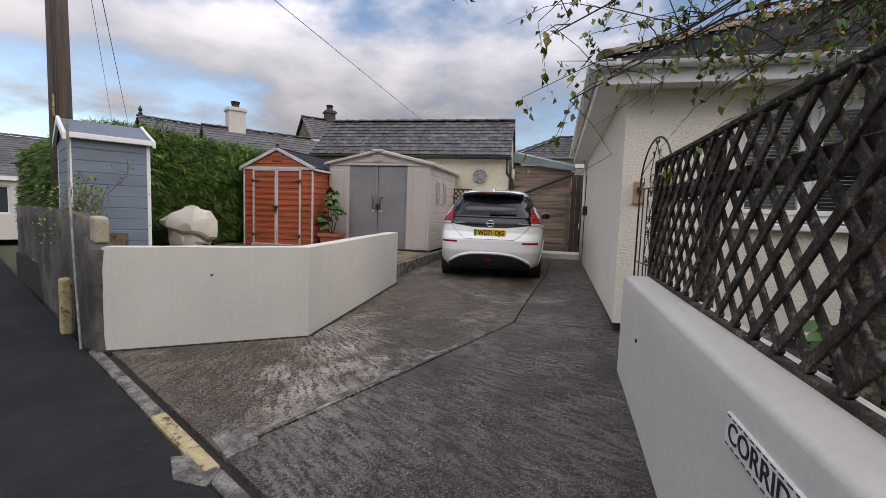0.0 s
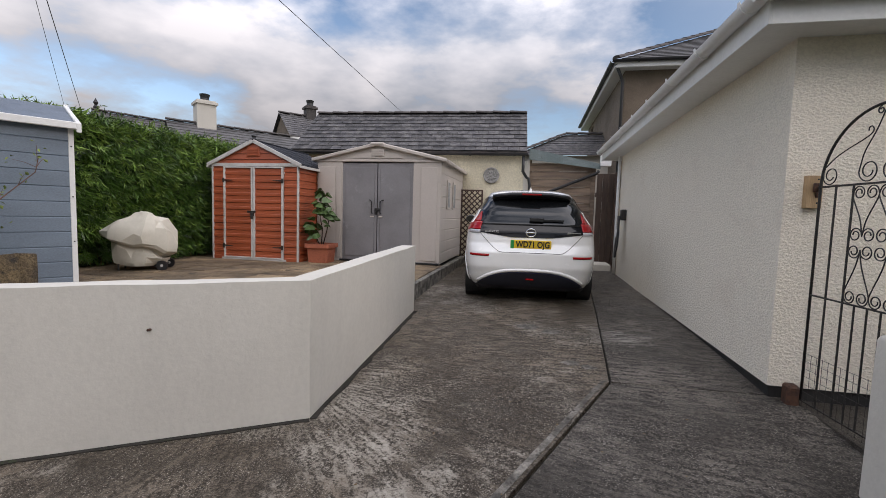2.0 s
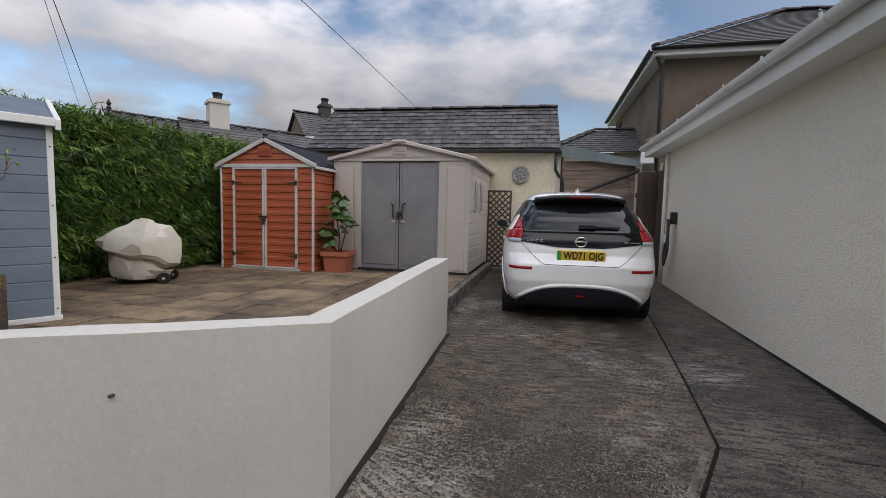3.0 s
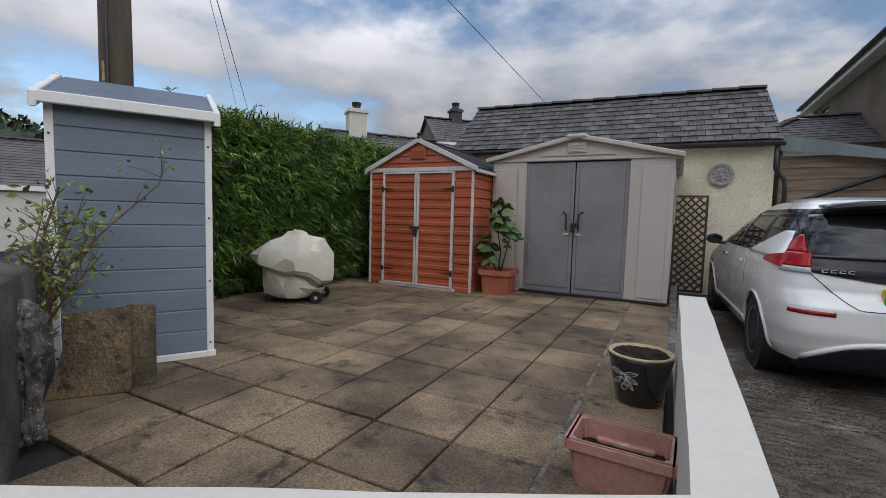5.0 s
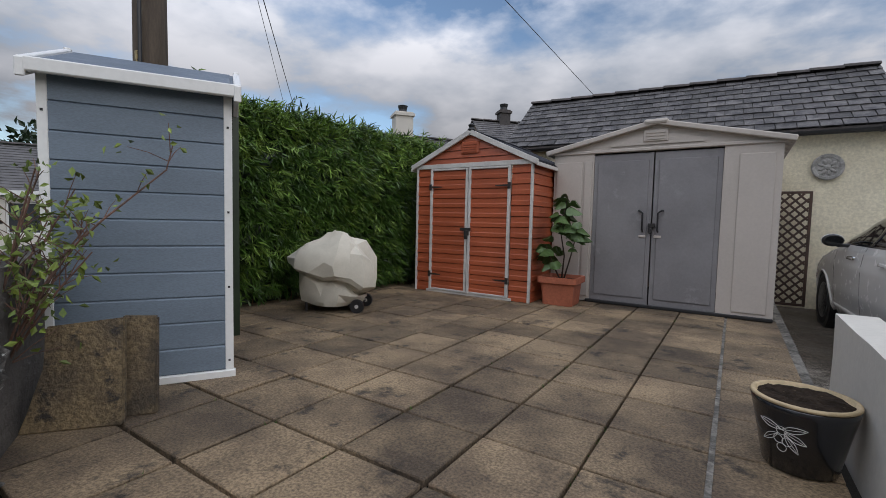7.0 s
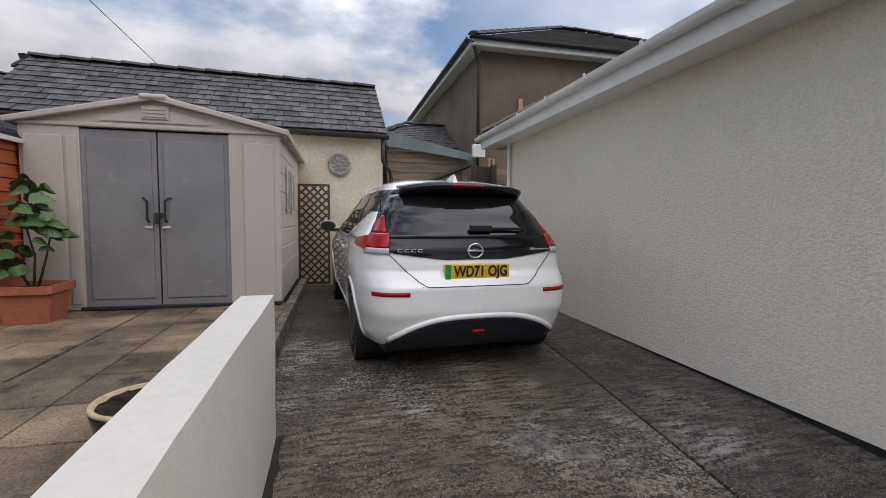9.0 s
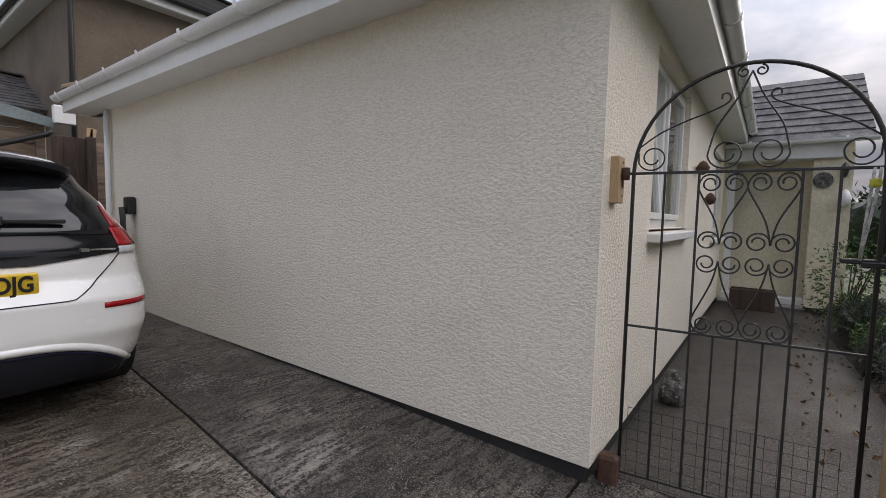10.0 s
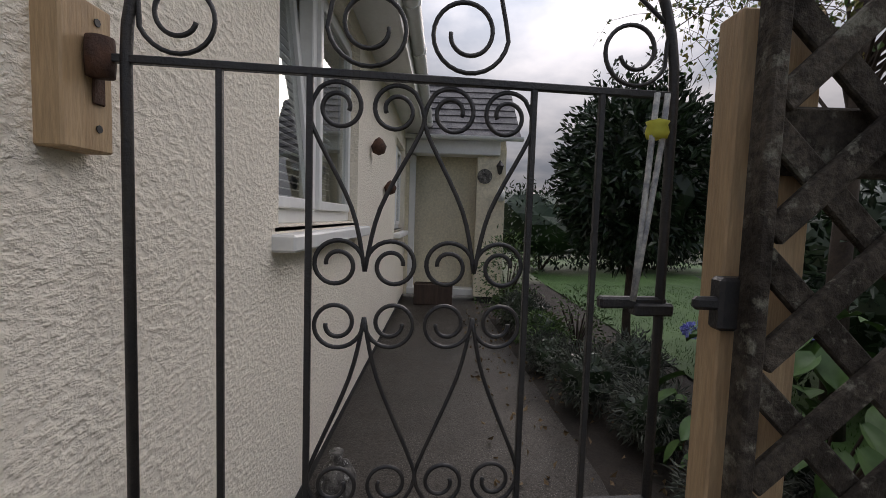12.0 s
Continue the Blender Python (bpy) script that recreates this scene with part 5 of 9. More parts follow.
def build_car():
    px, py = -1.05, 7.70
    t = thing("car", pose(px, py, 0.285, 0.6, 0, 3.6), "white electric hatchback parked on the drive", "car")
    AX = (0.80, 3.48)
    R = 0.36
    zs = [0.2 + 0.02 * i for i in range(60)] + [1.40, 1.42, 1.435, 1.45, 1.46, 1.47, 1.48, 1.5, 1.52, 1.535, 1.545]
    zs = sorted({round(z, 3) for z in zs if z > 0.23})
    na = 220
    bm = bmesh.new()
    rings = []
    for z in zs:
        ring = []
        for k in range(na):
            # closer steps where the superellipse turns
            a = 2 * math.pi * k / na
            c, s = math.cos(a), math.sin(a)
            a2 = math.atan2(math.copysign(abs(s) ** 0.75, s), math.copysign(abs(c) ** 0.75, c))
            p = car_point(a2, z)
            ring.append(bm.verts.new(p))
        rings.append(ring)
    for a, b in zip(rings, rings[1:]):
        for k in range(na):
            bm.faces.new((a[k], a[(k + 1) % na], b[(k + 1) % na], b[k]))
    bm.faces.new(rings[-1])
    # wheel arches
    for ya in AX:
        for v in bm.verts:
            if abs(v.co.x) > 0.5:
                dy, dz = v.co.y - ya, v.co.z - 0.31
                dd = math.hypot(dy, dz)
                if R - 0.022 < dd < R + 0.022:
                    v.co.y, v.co.z = ya + dy / dd * R, 0.31 + dz / dd * R
    kill = [f for f in bm.faces if abs(f.calc_center_median().x) > 0.5 and any(math.hypot(f.calc_center_median().y - ya, f.calc_center_median().z - 0.31) < R - 0.004 for ya in AX)]
    # rear lower opening of the dark diffuser
    bmesh.ops.delete(bm, geom=kill, context="FACES")
    # the cabin band between belt line and roof is black
    band = bm.copy()

    def in_band(f):
        c = f.calc_center_median()
        return 1.02 < c.z < 1.42
    bmesh.ops.delete(band, geom=[f for f in band.faces if not in_band(f)], context="FACES")
    bmesh.ops.delete(bm, geom=[f for f in bm.faces if in_band(f)], context="FACES")
    auto_smooth(part("body", bm, M["car_white"], t), 45)
    part("cabin", band, M["car_black"], t, "gloss black window pillars", smooth=True)
    part("underbody", boxes((-0.72, 0.72, 0.2, 4.1, 0.17, 0.75), bevel=0.05), M["black_plastic"], t)
    # dark diffuser
    arch = lambda x: 0.43 - 0.19 * min(1, (abs(x) / 0.7) ** 3.2)
    bm = bmesh.new()
    g = []
    for i in range(31):
        x = -0.7 + 1.4 * i / 30
        zt = arch(x)
        g.append([bm.verts.new(car_rear(x, zt + (0.2 - zt) * j / 6, 0.008 if j else 0.003)) for j in range(7)])
    for a, b in zip(g, g[1:]):
        for j in range(6):
            bm.faces.new((a[j], b[j], b[j + 1], a[j + 1]))
    part("diffuser", bm, M["car_trim"], t, "black lower bumper with a blue line", smooth=True)
    # rolled white lip over the arch, with a dark blue line under it
    for name, up, rad, mt in (("bumper_lip", 0.035, 0.022, "car_white"), ("blue_line", 0.002, 0.009, "blue_trim")):
        bm = bmesh.new()
        add_tube(bm, [car_rear(x, arch(x) + up, 0.002) for x in [-0.68 + 1.36 * i / 40 for i in range(41)]], rad, 8)
        part(name, bm, M[mt], t, smooth=True)
    part("fog_lamp", boxes((-0.05, 0.05, 0.02, 0.1, 0.335, 0.355), bevel=0.006), M["red_lens"], t)
    # glass and black tailgate
    part("rear_window", patch(car_rear, 1.03, 1.375, lambda z: -(0.73 - 0.28 * (z - 1.03)), lambda z: 0.73 - 0.28 * (z - 1.03), 0.005, 10, 24), M["glass_dark"], t, smooth=True)
    bm = bmesh.new(); g = []
    for i in range(33):
        x = -0.74 + 1.48 * i / 32
        z0 = 0.88 + 0.06 * min(1.0, max(0.0, (abs(x) - 0.25) / 0.45))
        g.append([bm.verts.new(car_rear(x, z0 + (1.035 - z0) * j / 6, 0.008)) for j in range(7)])
    for a, b in zip(g, g[1:]):
        for j in range(6):
            bm.faces.new((a[j], b[j], b[j + 1], a[j + 1]))
    part("tailgate_panel", bm, M["car_black"], t, "gloss black tailgate panel", smooth=True)
    # spoiler
    bm = bmesh.new(); g = []
    for i in range(25):
        x = -0.52 + 1.04 * i / 24
        e = 0.10 * (abs(x) / 0.52) ** 3
        zt = 1.475 - 0.035 * (abs(x) / 0.52) ** 3
        g.append([bm.verts.new(p) for p in ((x, 0.47 + e, zt - 0.11), (x, 0.35 + e, zt - 0.07), (x, 0.31 + e, zt - 0.035), (x, 0.32 + e, zt - 0.01), (x, 0.5 + e, zt + 0.012), (x, 0.6 + e, zt - 0.02))])
    for a, b in zip(g, g[1:]):
        for j in range(5):
            bm.faces.new((a[j], b[j], b[j + 1], a[j + 1]))
        bm.faces.new((a[5], b[5], b[0], a[0]))
    bm.faces.new(g[0]); bm.faces.new(g[-1])
    sp = part("spoiler", bm, M["car_black"], t, smooth=True)
    part("brake_light", boxes((-0.13, 0.13, 0.297, 0.33, 1.437, 1.457), bevel=0.004), M["red_lens"], sp, "red high level brake light")
    # lamps
    for sg in (-1, 1):
        bm = bmesh.new(); g = []
        # boomerang lens: from the tailgate edge round the corner, with an upright arm
        for i in range(15):
            f = i / 14
            y = 0.30 + 0.36 * f
            z0 = 0.955 + 0.03 * f
            zt = z0 + (0.115 - 0.085 * f)
            g.append([bm.verts.new(car_side(y, z0 + (zt - z0) * j / 4, sg, 0.012)) for j in range(5)])
        for a, b in zip(g, g[1:]):
            for j in range(4):
                bm.faces.new((a[j], b[j], b[j + 1], a[j + 1]))
        lamp = part("tail_light", bm, M["red_lens"], t, "red tail light round the body corner", smooth=True)
        rear_l = patch(car_rear, 0.97, 1.075, lambda z: min(sg * (0.66 - 0.2 * (z - 0.97)), sg * 0.84 * lerp_table(CAR_HW, z) / 0.875), lambda z: max(sg * (0.66 - 0.2 * (z - 0.97)), sg * 0.84 * lerp_table(CAR_HW, z) / 0.875), 0.014, 6, 8)
        part("lens", rear_l, M["red_lens"], lamp, smooth=True)
        part("reversing_lens", patch(car_rear, 0.925, 0.968, lambda z: min(sg * 0.66, sg * 0.82), lambda z: max(sg * 0.66, sg * 0.82), 0.013, 3, 8), M["clear_lens"], lamp, smooth=True)
        part("lens_arm", patch(car_rear, 1.075, 1.21, lambda z: min(sg * (0.66 - 0.05 * (z - 1.075)), sg * (0.79 - 0.9 * (z - 1.075))), lambda z: max(sg * (0.66 - 0.05 * (z - 1.075)), sg * (0.79 - 0.9 * (z - 1.075))), 0.012, 6, 4), M["red_lens"], lamp, smooth=True)
        part("reflector", patch(car_rear, 0.63, 0.66, lambda z: min(sg * 0.53, sg * 0.79), lambda z: max(sg * 0.53, sg * 0.79), 0.006, 2, 8), M["red_lens"], t, "red bumper reflector", smooth=True)
        # white shoulder that rises between the side glass and the lamp's arm
        part("quarter_panel", patch(lambda y, z, o: car_side(y, z, sg, o), 1.015, 1.235, lambda z: lerp_table(CAR_REAR, z) + 0.2, lambda z: 1.28 - 3.0 * (z - 1.015), 0.008, 8, 10), M["car_white"], t, smooth=True)
        # side glass
        part("side_window", patch(lambda y, z, o: car_side(y, z, sg, o), 1.04, 1.38, lambda z: 0.95 + 0.62 * (z - 1.04), lambda z: 3.05 - 1.5 * (z - 1.04), 0.004, 8, 20), M["glass_dark"], t, smooth=True)
        part("window_pillar", patch(lambda y, z, o: car_side(y, z, sg, o), 1.035, 1.385, lambda z: 1.9 - 0.06 * (z - 1.04), lambda z: 1.99 - 0.06 * (z - 1.04), 0.007, 6, 3), M["car_black"], t, smooth=True)
        for y in (1.35, 2.25):
            part("door_handle", patch(lambda yy, z, o: car_side(yy, z, sg, o), 0.885, 0.915, lambda z: y, lambda z: y + 0.19, 0.028, 3, 6, 0.02), M["chrome"] if y > 2 else M["car_white"], t, smooth=True)
        # door seams
        for y in (1.22, 2.05, 2.98):
            part("door_seam", patch(lambda yy, z, o: car_side(yy, z, sg, o), 0.34 if y > 1.3 else 0.66, 1.03, lambda z: y, lambda z: y + 0.006, 0.0015, 8, 1, 0.001), M["black_plastic"], t)
        part("sill", patch(lambda yy, z, o: car_side(yy, z, sg, o), 0.2, 0.36, lambda z: 1.17, lambda z: 3.11, 0.008, 4, 12), M["car_white"], t, smooth=True)
        # mirror
        mir = part("mirror", moved(lathe([(0.0, 0), (0.07, 0.012), (0.095, 0.06), (0.09, 0.14), (0.05, 0.2), (0, 0.21)], 16), pose(sg * 0.98, 2.62, 1.06, -90, 0, 0) @ Matrix.Diagonal((1.0, 0.7, 0.7, 1))), M["black_plastic"], t, smooth=True)
        part("mirror_cap", moved(lathe([(0.0965, 0.07), (0.098, 0.09), (0.093, 0.14), (0.053, 0.203), (0, 0.214)], 16), pose(sg * 0.98, 2.62, 1.062, -90, 0, 0) @ Matrix.Diagonal((1.0, 0.7, 0.7, 1))), M["car_white"], mir, "white mirror cap", smooth=True)
        part("mirror_stalk", boxes((min(sg * 0.83, sg * 0.95), max(sg * 0.83, sg * 0.95), 2.64, 2.7, 0.99, 1.03), bevel=0.01), M["black_plastic"], mir)
        part("mirror_glass", moved(lathe([(0.0, 0.0), (0.085, 0.0), (0.085, 0.004), (0, 0.004)], 16), pose(sg * 0.98, 2.612, 1.06, 90, 0, 0) @ Matrix.Diagonal((0.9, 0.6, 1, 1))), M["glass_dark"], mir)
        # wheels
        for ya in AX:
            wm = pose(sg * 0.765, ya, 0.315, 0, 90, 0)
            wheel = part("wheel", moved(lathe([(0.2, -0.1), (0.215, -0.105), (0.215, 0.105), (0.2, 0.1)], 32), wm), M["alloy"], t)
            part("tyre", moved(lathe([(0.205, -0.1), (0.28, -0.105), (0.305, -0.09), (0.315, -0.05), (0.316, 0.05), (0.305, 0.09), (0.28, 0.105), (0.205, 0.1)], 36), wm), M["tyre"], wheel, smooth=True)
            part("brake_disc", moved(lathe([(0, -0.01), (0.2, -0.01), (0.2, 0.01), (0, 0.01)], 24), wm), M["black_plastic"], wheel)
            bm = bmesh.new()
            for k in range(5):
                a = 2 * math.pi * k / 5 + 0.3
                for da, wd in ((-0.16, 0.016), (0.16, 0.016)):
                    mm = wm @ Matrix.Rotation(a + da * 0.7, 4, "Z")
                    add_box(bm, 0.03, 0.205, -wd, wd, (0.06 if sg > 0 else -0.095), (0.095 if sg > 0 else -0.06), bevel=0.005, m=mm)
            part("spokes", bm, M["alloy"], wheel)
            part("hub", moved(lathe([(0, -0.09), (0.05, -0.09), (0.055, 0), (0.05, 0.09), (0, 0.09)], 16), wm), M["alloy"], wheel)
            # rolled lip round the wheel arch
            part("arch_lip", tube([car_side(ya + (R + 0.004) * math.cos(q), 0.31 + (R + 0.004) * math.sin(q), sg, -0.002) for q in [math.radians(-8 + 196 * k / 40) for k in range(41)]], 0.016, 8), M["car_white"], t, smooth=True)
            # arch liner
            part("arch_liner", moved(lathe([(R - 0.006, -0.22), (R - 0.006, 0.085)], 36), pose(sg * 0.78, ya, 0.31, 0, 90 * sg, 0)), M["black_plastic"], t)
    # plate, badge, wiper, aerial
    yp = car_rear(0, 0.77).y
    plate = part("number_plate", boxes((-0.26, 0.26, yp - 0.022, yp + 0.03, 0.735, 0.85), bevel=0.006), M["plate_yellow"], t, "yellow number plate with a green band")
    part("green_band", boxes((-0.258, -0.215, yp - 0.025, yp - 0.01, 0.737, 0.848)), M["plate_green"], plate)
    text_mesh("lettering", "WD71 OJG", 0.112, M["black_ink"], plate, pose(0.025, yp - 0.025, 0.793, 90, 0, 0), 0.002, "black plate characters", width=0.43)
    yb = car_rear(0, 0.945, 0.01).y
    bm = bmesh.new()
    add_tube(bm, [(0.06 * math.cos(a), yb - 0.006, 0.945 + 0.052 * math.sin(a)) for a in [2 * math.pi * k / 28 for k in range(29)]], 0.008, 8, cap=False)
    add_box(bm, -0.07, 0.07, yb - 0.012, yb, 0.936, 0.954, bevel=0.003)
    part("badge", bm, M["chrome"], t, "round chrome badge", smooth=True)
    bm = bmesh.new()
    for k in range(4):
        x = -0.6 + k * 0.05
        y = car_rear(x, 0.95, 0.012).y
        add_box(bm, x, x + 0.035, y - 0.008, y + 0.004, 0.94, 0.944); add_box(bm, x, x + 0.006, y - 0.008, y + 0.004, 0.944, 0.962); add_box(bm, x, x + 0.035, y - 0.008, y + 0.004, 0.958, 0.962)
    part("model_badge", bm, M["aluminium"], t)
    y = car_rear(0.56, 0.955, 0.012).y
    part("emblem", boxes((0.46, 0.5, y - 0.018, y - 0.0, 0.945, 0.965), (0.505, 0.63, y - 0.014, y + 0.006, 0.95, 0.96)), M["chrome"], t)
    yw = car_rear(0, 1.1, 0.02).y
    part("wiper", boxes((0.02, 0.42, yw - 0.015, yw + 0.01, 1.1, 1.125), (-0.02, 0.16, yw - 0.03, yw + 0.01, 1.09, 1.14), bevel=0.006), M["black_plastic"], t)
    bm = bmesh.new()
    v = [bm.verts.new(p) for p in ((-0.025, 0.62, 1.49), (0.025, 0.62, 1.49), (0.02, 0.86, 1.52), (-0.02, 0.86, 1.52), (0, 0.64, 1.565), (0, 0.7, 1.57))]
    for q in ((0, 1, 4), (1, 2, 5, 4), (2, 3, 5), (3, 0, 4, 5)):
        bm.faces.new([v[i] for i in q])
    part("aerial", bm, M["car_white"], t)
    # tailgate seam
    bm = bmesh.new()
    pts = []
    for i in range(41):
        f = -1 + 2 * i / 40
        x = 0.665 * math.copysign(min(1, abs(f) * 1.0), f)
        z = 0.69 + (0.24 * max(0, (abs(f) - 0.68) / 0.32) ** 1.4)
        pts.append(car_rear(x * (0.82 + 0.18 * max(0, (abs(f) - 0.6) / 0.4)), z, 0.001))
    add_tube(bm, pts, 0.0035, 5)
    part("tailgate_seam", bm, M["black_plastic"], t)
    return t


build_car()

# ---------- brown house behind ----------
bh = thing("house", pose(1.12, 14.45, 0), "brown pebbledashed two storey house with a hipped slate roof", "house", "houses around")
hwall = wall_with_holes(9.0, 5.4, 0.3, [(3.25, 4.3, 4.2, 5.15)])
part("wall", hwall, M["pebbledash"], bh)
hw2 = wall_with_holes(7.7, 5.4, 0.3, [(1.0, 1.75, 4.05, 5.1)])
part("wall", moved(hw2, pose(0, 8.0, 0, 0, 0, -90)), M["pebbledash"], bh)
part("wall", boxes((0.3, 9.0, 7.7, 8.0, 0, 5.4), (8.7, 9.0, 0.3, 7.7, 0, 5.4)), M["pebbledash"], bh)
e = 0.28
ez = 5.45
q = [(-e, -e, ez), (9 + e, -e, ez), (9 + e, 8 + e, ez), (-e, 8 + e, ez)]
r0, r1 = (4.0, 4.0, ez + 2.3), (5.0, 4.0, ez + 2.3)
for a, b, c, d in ((q[0], q[1], r1, r0), (q[1], q[2], r1, r1), (q[2], q[3], r0, r1), (q[3], q[0], r0, r0)):
    part("roof", roof_plane(a, b, c, d, 0.2, 0.015), M["tile"], bh)
for a, b in ((q[0], r0), (q[3], r0), (r0, r1), (q[1], r1)):
    ridge_caps(bh, Vector(a) + Vector((0, 0, 0.05)), Vector(b) + Vector((0, 0, 0.05)), M["dark_ridge"], 0.12, 0.45)
part("fascia", boxes((-e, 9 + e, -e - 0.02, -e, ez - 0.16, ez), (-e - 0.02, -e, -e, 8 + e, ez - 0.16, ez)), M["upvc"], bh)
part("soffit", boxes((-e, 9 + e, -e, 0.05, ez - 0.17, ez - 0.15), (-e, 0.05, 0.05, 8 + e, ez - 0.17, ez - 0.15)), M["upvc"], bh)
gutter(bh, (-e - 0.1, -e - 0.08, ez), (9 + e, -e - 0.08, ez), (0, -1, 0), 0.06, M["black_plastic"], 2.0)
gutter(bh, (-e - 0.08, -e, ez), (-e - 0.08, 8 + e, ez), (-1, 0, 0), 0.06, M["black_plastic"], 2.0)
part("downpipe", tube([(-e, -e, ez - 0.08), (-0.1, -0.06, ez - 0.35), (-0.06, -0.06, ez - 0.5), (-0.06, -0.06, 0.2)], 0.04), M["black_plastic"], bh, smooth=True)
for m, w, z0, z1 in ((pose(3.25, 0.08, 0), 1.05, 4.2, 5.15), (pose(0.08, 7.0, 0, 0, 0, -90), 0.75, 4.05, 5.1)):
    win = part("window", moved(boxes((0, 0.07, 0, 0.06, z0, z1), (w - 0.07, w, 0, 0.06, z0, z1), (0.07, w - 0.07, 0, 0.06, z0, z0 + 0.07), (0.07, w - 0.07, 0, 0.06, z1 - 0.07, z1)), m), M["upvc"], bh)
    part("pane", moved(boxes((0.07, w - 0.07, 0.025, 0.035, z0 + 0.07, z1 - 0.07)), m), M["glass"], win)


# ---------- foliage ----------
def leaf_mesh(name, centres, dirs, length, width, material, parent=None, seed=1, kind="", droop=0.3, spread=0.35, folded=True):
    """Many small leaves, each a folded blade, in one mesh."""
    rng = np.random.default_rng(seed)
    c, d = np.asarray(centres, float), np.asarray(dirs, float)
    n = len(c)
    d = d + rng.normal(0, spread, (n, 3))
    d[:, 2] -= droop
    d /= np.linalg.norm(d, axis=1)[:, None] + 1e-9
    r = rng.normal(0, 1, (n, 3))
    s = np.cross(d, r)
    s /= np.linalg.norm(s, axis=1)[:, None] + 1e-9
    up = np.cross(s, d)
    ln = length * rng.uniform(0.6, 1.25, n)[:, None]
    wd = width * rng.uniform(0.7, 1.2, n)[:, None]
    p0 = c
    p1 = c + d * ln * 0.45 + s * wd * 0.5 + up * wd * 0.15
    p2 = c + d * ln * np.array([[1.0]]) - up * ln * 0.12
    p3 = c + d * ln * 0.45 - s * wd * 0.5 + up * wd * 0.15
    v = np.stack([p0, p1, p2, p3], 1).reshape(-1, 3)
    i = np.arange(n)[:, None] * 4
    f = np.concatenate([i + np.array([[0, 1, 2]]), i + np.array([[0, 2, 3]])], 0) if folded else i + np.array([[0, 1, 2, 3]])
    me = bpy.data.meshes.new(name)
    me.from_pydata(v.tolist(), [], f.tolist())
    me.materials.append(material)
    ob = new(name, me)
    if parent:
        ob.parent = parent
    return tagged(ob, kind=kind)


def leaf_tint(m, amount=0.45):
    """A tint for every single leaf."""
    n, l = m.node_tree.nodes, m.node_tree.links
    b = n["Principled BSDF"]
    src = b.inputs["Base Color"].links[0].from_socket
    g = n.new("ShaderNodeNewGeometry")
    r = n.new("ShaderNodeMapRange")
    r.inputs["To Min"].default_value, r.inputs["To Max"].default_value = 1 - amount, 1 + amount
    l.new(g.outputs["Random Per Island"], r.inputs["Value"])
    v = n.new("ShaderNodeVectorMath"); v.operation = "SCALE"
    l.new(src, v.inputs[0]); l.new(r.outputs[0], v.inputs["Scale"])
    l.new(v.outputs[0], b.inputs["Base Color"])


for k in ("leaf", "leaf_light", "leaf_dark", "leaf_fig", "leaf_hydrangea", "leaf_grey", "leaf_autumn", "leaf_shrub"):
    leaf_tint(M[k])


